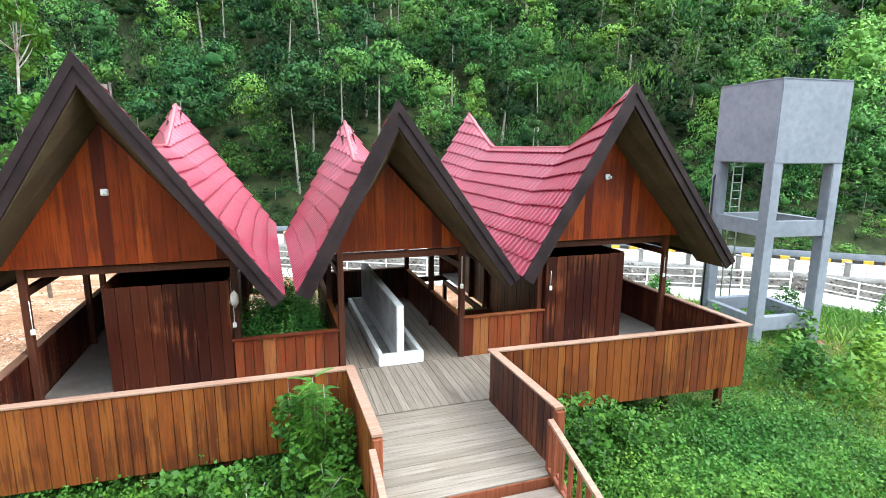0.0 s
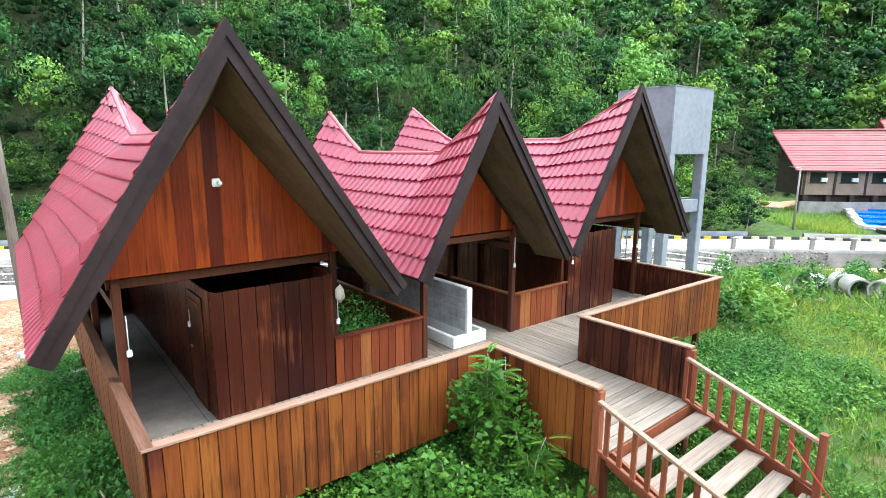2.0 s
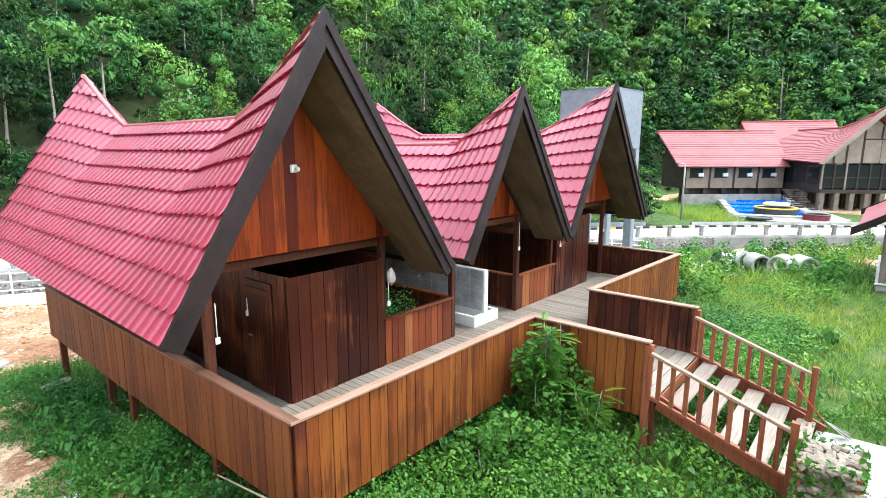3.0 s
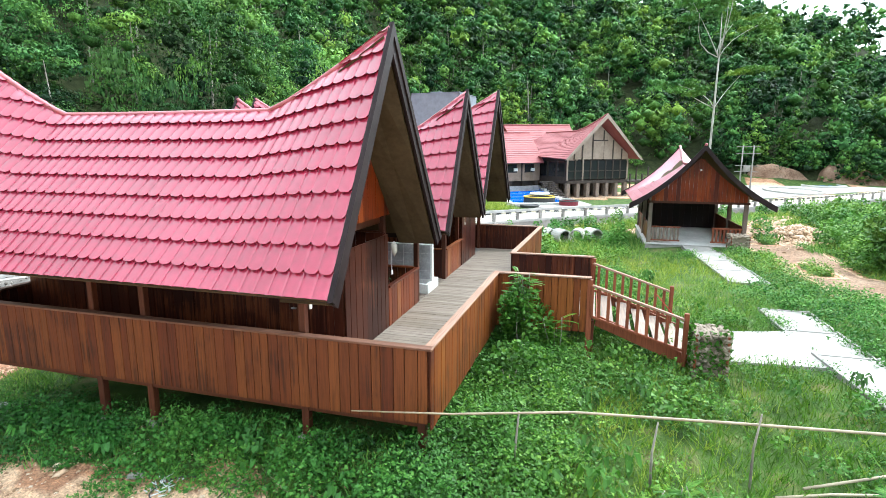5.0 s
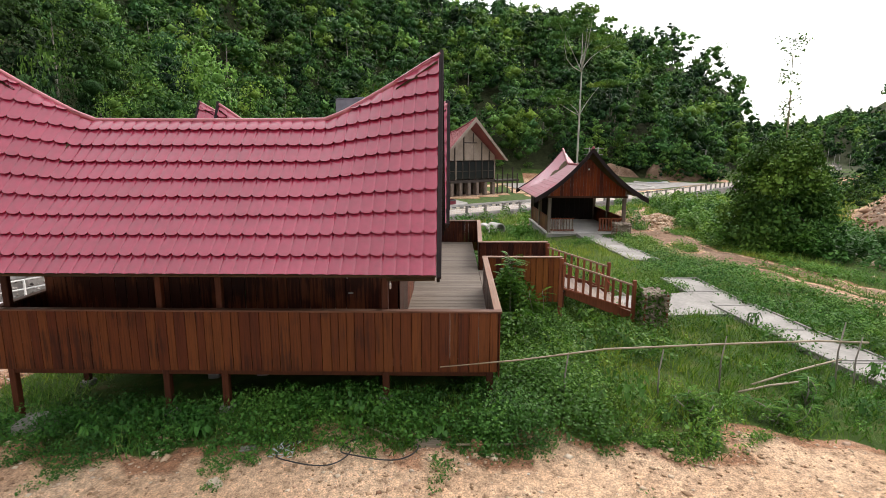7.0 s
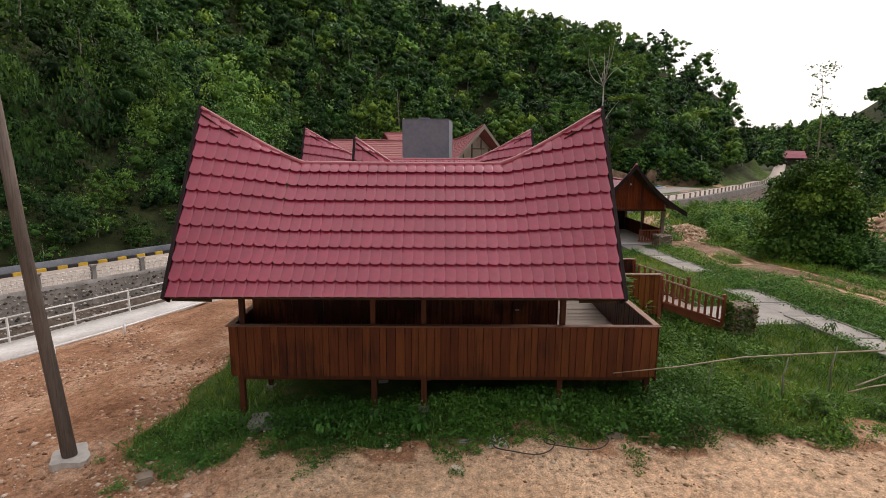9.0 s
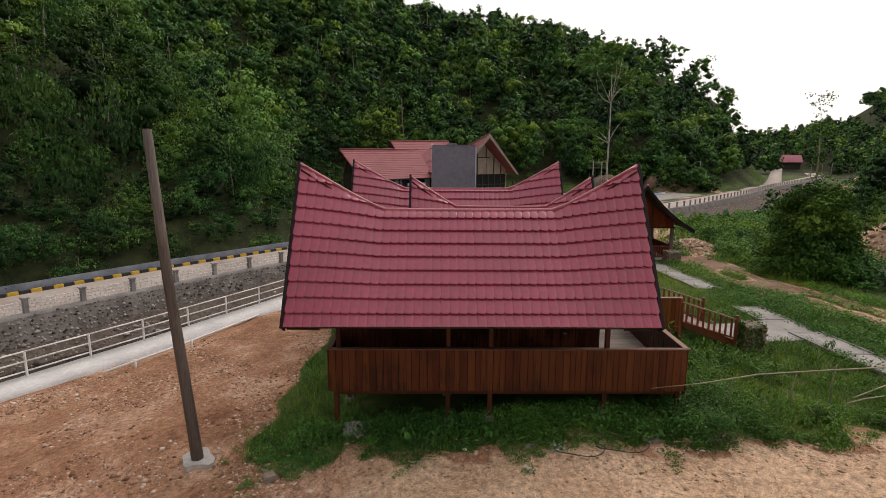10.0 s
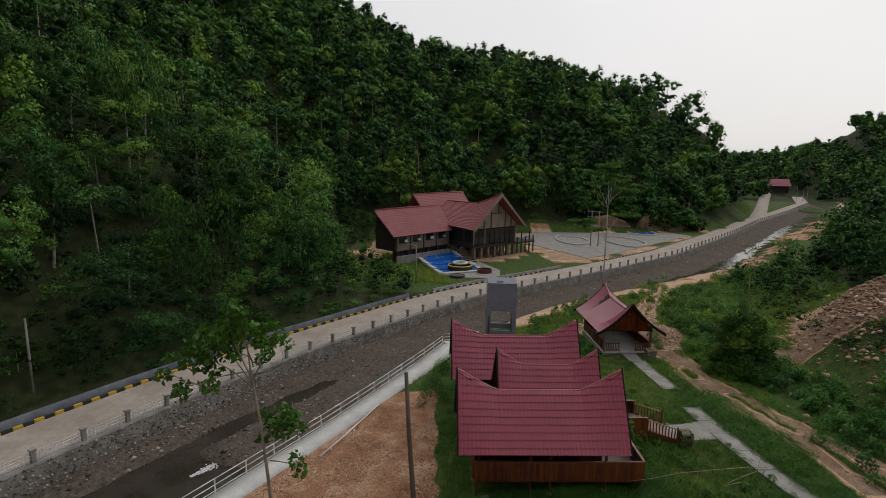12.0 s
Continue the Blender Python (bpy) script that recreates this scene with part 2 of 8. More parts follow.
def part(name, mesh, mat, parent=None, m=None, label=""):
    """One mesh object at the world pose m, under a thing or a part."""
    ob = new(name, mesh)
    if mat and not mesh.materials:
        mesh.materials.append(mat)
    m = m or Matrix()
    WORLD[ob] = m.copy()
    if parent:
        ob.parent, ob.matrix_parent_inverse = parent, WORLD[parent].inverted()
    ob.matrix_basis = m
    return tagged(ob, label)


def solid(verts, faces, smooth=False, name="mesh"):
    me = bpy.data.meshes.new(name)
    me.from_pydata([tuple(v) for v in verts], [], faces)
    if smooth:
        me.shade_smooth()
    me.update()
    return me


CACHE = {}


def bar(w, d, h, ch=0.006):
    """A bar with chamfered long edges: w by d across, from z = 0 to h."""
    key = (round(w, 3), round(d, 3), round(h, 3), ch)
    if key not in CACHE:
        x, y = w / 2, d / 2
        ring = [(-x + ch, -y), (x - ch, -y), (x, -y + ch), (x, y - ch), (x - ch, y), (-x + ch, y), (-x, y - ch), (-x, -y + ch)]
        v = [(a, b, z) for z in (0, h) for a, b in ring]
        f = [tuple(range(7, -1, -1)), tuple(range(8, 16))] + [(i, (i + 1) % 8, 8 + (i + 1) % 8, 8 + i) for i in range(8)]
        CACHE[key] = solid(v, f)
    return CACHE[key]


def own(me):
    """The same mesh for another material."""
    return me.copy()


def matbar(w, d, h, mat, ch=0.006):
    key = (round(w, 3), round(d, 3), round(h, 3), ch, mat.name)
    if key not in CACHE:
        me = own(bar(w, d, h, ch))
        me.materials.append(mat)
        CACHE[key] = me
    return CACHE[key]


def along(a, b, up=(0, 0, 1)):
    """The pose at a whose z axis runs to b."""
    a, b = Vector(a), Vector(b)
    z = (b - a).normalized()
    y = Vector(up)
    if abs(z.dot(y)) > 0.99:
        y = Vector((0, 1, 0))
    x = y.cross(z).normalized()
    y = z.cross(x)
    m = Matrix((x, y, z)).transposed().to_4x4()
    m.translation = a
    return m


def beam(name, a, b, w, d, mat, parent=None, label="", ch=0.006):
    """A bar from a to b; w across, d in the direction nearest to up."""
    return part(name, matbar(w, d, (Vector(b) - Vector(a)).length, mat, ch), None, parent, along(a, b), label)


def sweep(points, radius, sides=8, closed_ends=True):
    """A round tube along points; radius a number or one for each point."""
    n = len(points)
    rad = radius if isinstance(radius, (list, tuple)) else [radius] * n
    v, f = [], []
    P = [Vector(p) for p in points]
    for i, p in enumerate(P):
        d = (P[min(i + 1, n - 1)] - P[max(i - 1, 0)]).normalized()
        u = d.cross(Vector((0, 0, 1)) if abs(d.z) < 0.95 else Vector((1, 0, 0))).normalized()
        w = u.cross(d)
        v += [p + rad[i] * (math.cos(a) * u + math.sin(a) * w) for a in (2 * math.pi * k / sides for k in range(sides))]
    for i in range(n - 1):
        f += [(i * sides + k, i * sides + (k + 1) % sides, (i + 1) * sides + (k + 1) % sides, (i + 1) * sides + k) for k in range(sides)]
    if closed_ends:
        f += [tuple(range(sides - 1, -1, -1)), tuple(range((n - 1) * sides, n * sides))]
    return solid(v, f, True)


def slab(outline, z0, z1):
    """A prism of a plan outline (counter-clockwise)."""
    n = len(outline)
    v = [(x, y, z) for z in (z0, z1) for x, y in outline]
    return solid(v, [tuple(range(n - 1, -1, -1)), tuple(range(n, 2 * n))] + [(i, (i + 1) % n, n + (i + 1) % n, n + i) for i in range(n)])


def block(x0, x1, y0, y1, z0, z1, ch=0.02):
    """A box with bevelled edges."""
    bm = bmesh.new()
    bmesh.ops.create_cube(bm, size=1, matrix=Matrix.Translation(((x0 + x1) / 2, (y0 + y1) / 2, (z0 + z1) / 2)) @ Matrix.Diagonal((x1 - x0, y1 - y0, z1 - z0, 1)))
    if ch:
        bmesh.ops.bevel(bm, geom=bm.edges[:], offset=ch, segments=2, affect="EDGES")
    me = bpy.data.meshes.new("block")
    bm.to_mesh(me)
    bm.free()
    return me


def arrays(verts, quads, tint=None, smooth=False):
    """A mesh from numpy arrays of corners and four-cornered faces; tint: one number for each corner."""
    me = bpy.data.meshes.new("arrays")
    k = quads.shape[1]
    me.vertices.add(len(verts))
    me.vertices.foreach_set("co", np.ascontiguousarray(verts, np.float32).ravel())
    me.loops.add(quads.size)
    me.loops.foreach_set("vertex_index", np.ascontiguousarray(quads, np.int32).ravel())
    me.polygons.add(len(quads))
    me.polygons.foreach_set("loop_start", np.arange(0, quads.size, k, dtype=np.int32))
    if smooth:
        me.polygons.foreach_set("use_smooth", np.ones(len(quads), bool))
    if tint is not None:
        a = me.attributes.new("tint", "FLOAT", "POINT")
        a.data.foreach_set("value", np.ascontiguousarray(tint, np.float32))
    me.update(calc_edges=True)
    return me

# ---- the lie of the land ----
ROAD_EDGE = [(-90, 86), (-20, 53.5), (9.5, 38.5), (19.3, 33), (31.2, 25.2), (41.2, 17.3), (50.6, 10), (57.5, 3.5), (64.5, -5), (72, -14.5), (84, -29.6), (101, -49.5), (142, -86.4), (184, -121), (227, -161), (297, -222), (420, -300)]
HILL_FOOT = [(-90, 97), (-20, 66), (15, 49), (31, 39), (44, 30.5), (57, 23), (70, 27), (88, 36), (125, 30), (146, -10), (150, -50), (152, -72), (160, -90), (185, -112), (235, -146), (305, -184), (350, -203), (400, -224), (560, -292)]
RIGHT_FOOT = [(-90, -30), (-20, -26), (8, -21), (20, -24), (32, -33), (70, -62), (110, -95), (160, -140), (220, -195), (300, -265), (420, -350)]


def side(P, line):
    """Distance of plan points from a line; positive to its left."""
    best, out = np.full(len(P), 1e9), np.zeros(len(P))
    for (ax, ay), (bx, by) in zip(line, line[1:]):
        dx, dy = bx - ax, by - ay
        t = np.clip(((P[:, 0] - ax) * dx + (P[:, 1] - ay) * dy) / (dx * dx + dy * dy), 0, 1)
        ex, ey = P[:, 0] - ax - t * dx, P[:, 1] - ay - t * dy
        d = np.hypot(ex, ey)
        sgn = np.where(dx * (P[:, 1] - ay) - dy * (P[:, 0] - ax) >= 0, 1.0, -1.0)
        near = d < best
        best, out = np.where(near, d, best), np.where(near, d * sgn, out)
    return out


def step(a, b, x):
    t = np.clip((x - a) / (b - a), 0, 1)
    return t * t * (3 - 2 * t)


def wobble(P, size, seed=0.0):
    x, y = P[:, 0] / size + seed, P[:, 1] / size - seed * 1.7
    return (np.sin(x * 1.3 + 0.7 * np.sin(y * 1.9)) + np.sin(y * 1.7 + 1.3 + 0.8 * np.sin(x * 1.1)) + 0.5 * np.sin(2.7 * x - 2.1 * y)) / 2.5


ROAD_Z, BED_Z, WALK_Z = -3.8, -6.3, -1.74


def ridge(az):
    """Height of the wooded ridge and its distance, by direction seen from the yard."""
    crest = np.interp(az, [-150, -60, -20, -10, -5, 0.2, 8.7, 12.9, 20.3, 25.3, 28, 29.7, 31, 34], [110, 114, 98, 90, 84, 75, 69.5, 60.5, 56, 45, 31, 20, 6, 0])
    away = np.interp(az, [-150, -60, -20, -5, 8.7, 12.9, 20.3, 25.3, 28, 29.7, 31, 34], [230, 240, 275, 325, 335, 312, 331, 340, 310, 275, 330, 600])
    return crest, away


def clay_bank(x, y):
    """1 at the rim of the bare clay bank beyond the track."""
    a, b_ = 0.83 * (x - 20.5) - 0.55 * (y + 33.0), 0.55 * (x - 20.5) + 0.83 * (y + 33.0)
    return np.hypot(a / 14.0, b_ / 8.6)


def heights(P):
    P = np.asarray(P, float)
    x, y = P[:, 0], P[:, 1]
    s = 0.5 * x + 0.866 * y
    d, h, r = side(P, ROAD_EDGE), side(P, HILL_FOOT), -side(P, RIGHT_FOOT)
    z = -0.1 - np.clip(s - 1, 0, 21) * 0.09
    z = z - 3.5 * step(32, 90, x) - 0.25 * step(-1.5, -4.0, x) * step(-8, 2, y)
    z = z + 0.05 * wobble(P, 1.9) + 0.03 * wobble(P, 0.8, 3)
    bank = np.where(x < 27, step(20.1, 20.6, s), step(-15.5, -11.5, d))
    z = z * (1 - bank) + (BED_Z - 0.9) * bank
    road = d > 0.5 + 0.022 * np.clip(np.hypot(x, y) - 40, 0, 140)
    z = np.where(road, ROAD_Z - 0.08, z)
    az = np.degrees(np.arctan2(-(y - 8), x + 20))
    crest, crest_at = ridge(az)
    D = np.hypot(x + 20, y - 8)
    hp = np.maximum(h, 0)
    u = hp / (hp + np.maximum(crest_at - D, 0) + 1e-3)
    rise = (crest - ROAD_Z) * (1 - (1 - u) ** 1.35) + np.minimum(hp, 2.5) * 0.5
    rise = rise + step(3, 20, hp) * (1 - u) * (2.5 * wobble(P, 17, 2) + 4.0 * wobble(P, 41, 6)) - 0.35 * np.maximum(D - crest_at, 0)
    z = np.where(h > 0, ROAD_Z - 0.08 + np.maximum(rise, 0), z)
    far = np.hypot(x, y)
    rr = np.maximum(r, 0)
    up = np.minimum(rr, 3) * 0.8 + np.maximum(rr - 3, 0) * 0.42
    up = 42 * (1 - np.exp(-up / 42)) + step(5, 20, rr) * 2 * wobble(P, 14, 4)
    up = up + 3.0 * step(0, 7, rr) * np.clip(1.4 - clay_bank(x, y), 0, 1) * (1 + 0.3 * wobble(P, 2.6, 7))
    z = np.where(r > 0, z + np.maximum(up, 0), z)
    # cleared shelf under the side road and the hut
    k = side(P, [(200, -130), (246, -160), (292, -189.5), (345, -223.5), (384, -249), (400, -275)])
    along_side = np.clip((x - 200) / 184, 0, 1)
    shelf = ROAD_Z - 0.35 + 3.0 * step(0.2, 1.0, along_side)
    w_ = step(22, 9, np.abs(k)) * step(195, 215, x) * step(450, 425, x)
    z = z * (1 - w_) + np.minimum(z, shelf) * w_
    z = z + step(430, 640, far) * np.interp(az, [15, 29, 33, 36, 39, 45], [0, 22, 27, 36, 30, 26])
    return z


def ground_z(x, y):
    return float(heights([(x, y)])[0])


def axis_steps(lo, a, b, hi, fine, ratio):
    out = list(np.arange(a, b + 1e-6, fine))
    stepw, v = fine, a
    left = []
    while v > lo:
        stepw *= ratio
        v -= stepw
        left.append(v)
    stepw, v = fine, out[-1]
    while v < hi:
        stepw *= ratio
        v += stepw
        out.append(v)
    return np.array(left[::-1] + out)


gx = axis_steps(-700, -16, 34, 1500, 0.45, 1.065)
gy = axis_steps(-900, -22, 42, 900, 0.45, 1.065)
GX, GY = np.meshgrid(gx, gy)
gp = np.stack([GX.ravel(), GY.ravel()], 1)
gz = heights(gp)
nx = len(gx)
ii = (np.arange(len(gy) - 1)[:, None] * nx + np.arange(nx - 1)[None, :]).ravel()
gq = np.stack([ii, ii + 1, ii + nx + 1, ii + nx], 1)

# soil, grass and riverbed, told apart by where they lie
m, t, b = nodes_of("ground_soil_and_grass")
at = t.nodes.new("ShaderNodeAttribute")
at.attribute_name = "tint"
soil1, soil2 = noise_tex(t, 0.45, 8, rough=0.65), noise_tex(t, 6, 8, rough=0.75)
soil = ramp(t, [(0.3, (0.19, 0.092, 0.05)), (0.5, (0.35, 0.19, 0.112)), (0.7, (0.54, 0.37, 0.26))])
t.links.new(soil1.outputs["Fac"], soil.inputs["Fac"])
speck = ramp(t, [(0.34, (0.38, 0.35, 0.33)), (0.5, (1, 1, 1)), (0.64, (1.5, 1.45, 1.4))])
t.links.new(soil2.outputs["Fac"], speck.inputs["Fac"])
soil_c = mixc(t, 0.8, soil.outputs["Color"], speck.outputs["Color"], "MULTIPLY")
beige = ramp(t, [(0.3, (0.465, 0.3, 0.187)), (0.7, (0.63, 0.46, 0.315))])
t.links.new(soil1.outputs["Fac"], beige.inputs["Fac"])
beige_c = mixc(t, 0.8, beige.outputs["Color"], speck.outputs["Color"], "MULTIPLY")
neg = t.nodes.new("ShaderNodeMath")
neg.operation = "MULTIPLY"
neg.inputs[1].default_value = -1.0
t.links.new(at.outputs["Fac"], neg.inputs[0])
is_beige = ramp(t, [(0.12, (0, 0, 0)), (0.4, (1, 1, 1))])
t.links.new(neg.outputs[0], is_beige.inputs["Fac"])
soil_c = mixc(t, is_beige.outputs["Color"], soil_c, beige_c)
clay_c = ramp(t, [(0.3, (0.14, 0.085, 0.056)), (0.5, (0.23, 0.148, 0.102)), (0.7, (0.32, 0.23, 0.17))])
t.links.new(soil1.outputs["Fac"], clay_c.inputs["Fac"])
is_clay = ramp(t, [(0.75, (0, 0, 0)), (0.95, (1, 1, 1))])
t.links.new(neg.outputs[0], is_clay.inputs["Fac"])
soil_c = mixc(t, is_clay.outputs["Color"], soil_c, mixc(t, 0.8, clay_c.outputs["Color"], speck.outputs["Color"], "MULTIPLY"))
grit = ramp(t, [(0.38, (0.5, 0.47, 0.45)), (0.5, (1, 1, 1)), (0.62, (1.5, 1.47, 1.42))])
t.links.new(noise_tex(t, 34, 5, rough=0.7).outputs["Fac"], grit.inputs["Fac"])
soil_c = mixc(t, 0.75, soil_c, grit.outputs["Color"], "MULTIPLY")
turf = ramp(t, [(0.3, (0.028, 0.055, 0.012)), (0.55, (0.06, 0.105, 0.02)), (0.7, (0.13, 0.125, 0.05)), (0.8, (0.2, 0.15, 0.08))])
t.links.new(noise_tex(t, 1.3, 6).outputs["Fac"], turf.inputs["Fac"])
gravel = ramp(t, [(0.35, (0.04, 0.032, 0.026)), (0.65, (0.175, 0.14, 0.112))])
t.links.new(noise_tex(t, 2.6, 9, rough=0.8).outputs["Fac"], gravel.inputs["Fac"])
edge = noise_tex(t, 1.6, 5)
mm = t.nodes.new("ShaderNodeMath")
mm.operation = "MULTIPLY_ADD"
t.links.new(edge.outputs["Fac"], mm.inputs[0])
mm.inputs[1].default_value = 0.5
t.links.new(at.outputs["Fac"], mm.inputs[2])
is_turf = ramp(t, [(0.68, (0, 0, 0)), (0.82, (1, 1, 1))])
t.links.new(mm.outputs[0], is_turf.inputs["Fac"])
sub = t.nodes.new("ShaderNodeMath")
sub.operation = "SUBTRACT"
t.links.new(at.outputs["Fac"], sub.inputs[0])
sub.inputs[1].default_value = 1.5
is_bed = ramp(t, [(0.0, (0, 0, 0)), (0.3, (1, 1, 1))])
t.links.new(sub.outputs[0], is_bed.inputs["Fac"])
gcol = mixc(t, is_turf.outputs["Color"], soil_c, turf.outputs["Color"])
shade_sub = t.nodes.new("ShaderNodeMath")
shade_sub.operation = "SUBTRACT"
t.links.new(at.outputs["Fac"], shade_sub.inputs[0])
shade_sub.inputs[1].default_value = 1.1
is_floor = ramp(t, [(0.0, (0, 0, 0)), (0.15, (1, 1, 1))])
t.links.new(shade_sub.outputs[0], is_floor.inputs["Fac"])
# forest floor: a darker green-brown tone over the wooded slopes
forest_floor_c = ramp(t, [(0.35, (0.018, 0.026, 0.009)), (0.65, (0.045, 0.055, 0.02))])
t.links.new(noise_tex(t, 0.8, 6).outputs["Fac"], forest_floor_c.inputs["Fac"])
gcol = mixc(t, is_floor.outputs["Color"], gcol, forest_floor_c.outputs["Color"])
gcol = mixc(t, is_bed.outputs["Color"], gcol, gravel.outputs["Color"])
t.links.new(gcol, b.inputs["Base Color"])
b.inputs["Roughness"].default_value = 0.95
b.inputs["Specular IOR Level"].default_value = 0.2
bump(t, b, soil2.outputs["Fac"], 1.0, 0.06)
M_GROUND = m


def pool_bank(x, y):
    """The grassy strip between the stepped pool and the wood."""
    return (x > 68) & (x < 100) & (y > np.interp(x, [68, 69, 77, 98], [6.8, 7.4, 10.8, 17.6])) & (y < np.interp(x, [68, 75, 99], [13, 20, 24]))


def greenness(P):
    """0 bare soil, 1 grass, 2 riverbed."""
    P = np.asarray(P, float)
    x, y = P[:, 0], P[:, 1]
    s = 0.5 * x + 0.866 * y
    g = np.ones(len(P))
    # bare yard beside and behind the first cottage
    yard = np.minimum(step(-2.3, -3.0, x + 0.42 * wobble(P, 1.1) + 0.3 * wobble(P, 0.5, 3)), 1.0)
    back = step(10.2, 11.0, y + 0.35 * wobble(P, 1.3) + 0.2 * wobble(P, 0.6, 2)) * step(16.5, 14.5, x)
    g = g * (1 - np.maximum(yard * step(-13.5, -11.5, y), back))
    # cart track beyond the path
    ty = np.interp(x, [-30, 0, 5, 10.7, 15, 22, 30, 45, 60, 90], [-16.5, -15.6, -14.9, -13.7, -12.5, -12.3, -13.6, -20.5, -31, -52])
    wide = np.interp(x, [-30, 8, 14, 40], [2.1, 1.75, 1.25, 1.3])
    g = g * (1 - step(wide + 0.7, wide - 0.5, np.abs(y - ty + 0.4 * wobble(P, 3) + 0.25 * wobble(P, 0.9, 4))) * (1 - 0.3 * step(0.4, 0.1, np.abs(y - ty + 0.2 * wobble(P, 2)))))
    g = np.where((np.abs(y - ty) < 3) & (g < 0.6), -0.92, g)
    g = np.where((np.abs(y - ty + 0.2 * wobble(P, 2)) < 0.3) & (wobble(P, 1.5, 5) > -0.1), 0.8, g)
    spoil = np.hypot((x - 26.8) / 4.6, (y + 14.9 + 0.25 * (x - 26.8)) / 1.7) + 0.25 * wobble(P, 1.6, 2)
    g = np.where(spoil < 1, -0.85, g)
    g = np.where((x < -2) & (g < 0.3), -0.5 * step(10, 4, y + 0.8 * wobble(P, 2.5, 9)), g)
    # clay cut in the slope beyond the track
    clay = step(1.05, 0.85, clay_bank(x, y) + 0.3 * wobble(P, 3.0, 1) + 0.3 * np.clip(wobble(P, 6.0, 4), 0, 1)) + step(4, 2.5, np.hypot(x - 31, (y + 8.5)))
    g = np.where(clay > 0.5, np.where(x < 29, -1.3, -0.5), g)
    h, d = side(P, HILL_FOOT), side(P, ROAD_EDGE)
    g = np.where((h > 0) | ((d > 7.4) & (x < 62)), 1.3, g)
    g = np.where(-side(P, RIGHT_FOOT) > 4, np.where(g > 0.9, 1.3, g), g)
    shore = (x > 34) & (x < 190) & (d < -12.5) & (d > -19 - 3.5 * wobble(P, 9, 4)) & (wobble(P, 6, 7) > -0.45)
    g = np.where(shore, -0.45, g)
    pad = (d > 7.6) & (h < -0.6) & (x > 74) & (x < 158)
    g = np.where(pad, np.where((wobble(P, 6, 1) > 0.1) | (x < 90), 0.9, -0.85), g)
    g = np.where(pad & pool_bank(x, y), 1.0, g)
    g = np.where((d < -0.3) & np.where(x < 27, s > 20.4, d > -13), 2.0, g)
    g = np.where(np.hypot(x, y) > 390, 1.3, g)
    return g


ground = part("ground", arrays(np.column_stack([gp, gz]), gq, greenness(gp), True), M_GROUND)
tagged(ground, "grassy valley floor with bare orange soil and wooded slopes", "ground", kind="structure")

# ---- the three gabled pavilions on their shared platform ----
DECK, CAP_TOP, FRONT = 0.88, 1.84, 0.8


class Roof:
    """A saddle roof whose ridge rises to a peak at both ends."""

    def __init__(self, cx, halves, y0, y1, eaves, peak, low, run):
        self.cx, self.halves, self.y0, self.y1, self.eaves, self.peak, self.low, self.run = cx, halves, y0, y1, eaves, peak, low, run

    def half(self, sgn):
        return self.halves[sgn > 0]

    def eave(self, sgn):
        return self.eaves[sgn > 0]

    def ridge(self, y):
        k = max(self.run - (y - self.y0), self.run - (self.y1 - y), 0) / self.run
        sag = 0.05 * math.sin(math.pi * (y - self.y0) / (self.y1 - self.y0))
        return self.low + (self.peak - self.low) * (0.86 * k + 0.14 * k * k) + 0.05 - sag

    def length(self, sgn, y):
        return math.hypot(self.half(sgn), self.ridge(y) - self.eave(sgn))

    def at(self, sgn, y, s, off=0.0):
        """The place s up the slope from the eave, off out of the surface."""
        half, up = self.half(sgn), self.ridge(y) - self.eave(sgn)
        n = math.hypot(half, up)
        return Vector((self.cx + sgn * (half - half * s / n + off * up / n), y, self.eave(sgn) + up * s / n + off * half / n))


PROFILE = [(0.0, 0.0), (0.05, 0.5), (0.15, 0.86), (0.36, 1.0), (0.62, 0.93), (0.84, 0.62), (0.95, 0.24)]


def tile_sheet(roof, sgn, y0, y1, i, waves, course):
    """A pressed metal sheet: one course high, some tiles wide, with rounded, undercut noses."""
    cols, rows = waves * 7, 5
    v, f = [], []
    for r in range(rows):
        for c in range(cols + 1):
            k, j = divmod(c, 7)
            u, hump = PROFILE[j]
            y = y0 + (y1 - y0) * (k + u) / waves
            wave = 0.02 * hump
            L = roof.length(sgn, y)
            s = i * course + (0.052, 0, 0, 0.5 * course, 1.14 * course)[r]
            s -= 3.6 * wave if r < 3 and i > 0 else 0.0
            s = min(max(s, -0.03), L)
            lift = (-0.012, 0.06, 0.06, 0.028, -0.004)[r]
            v.append(roof.at(sgn, y, s, lift + wave * (0.6, 1, 1, 1, 0.9)[r]))
    w = cols + 1
    for r in (0, 2, 3):
        for c in range(cols):
            q = (r * w + c, r * w + c + 1, (r + 1) * w + c + 1, (r + 1) * w + c)
            f.append(q if sgn < 0 else q[::-1])
    f = [q[::-1] for q in f]
    return solid(v, f, True)


def slope_strip(roof, sgn, pts_y, top, bottom, y_out=0.0):
    """A skin under the tiles from the eave to the ridge, top and bottom off the surface."""
    v, f = [], []
    n = len(pts_y)
    for off in (top, bottom):
        for y in pts_y:
            for k in (0, 0.5, 1):
                v.append(roof.at(sgn, y, roof.length(sgn, y) * k, off))
    m = n * 3
    for i in range(n - 1):
        for k in range(2):
            a = i * 3 + k
            f += [(a, a + 1, a + 4, a + 3), (m + a, m + a + 3, m + a + 4, m + a + 1)]
        f += [(i * 3, i * 3 + 3, m + i * 3 + 3, m + i * 3)]
    for i in (0, n - 1):
        for k in range(2):
            a = i * 3 + k
            f.append((a, a + 1, m + a + 1, m + a))
    return solid(v, f)


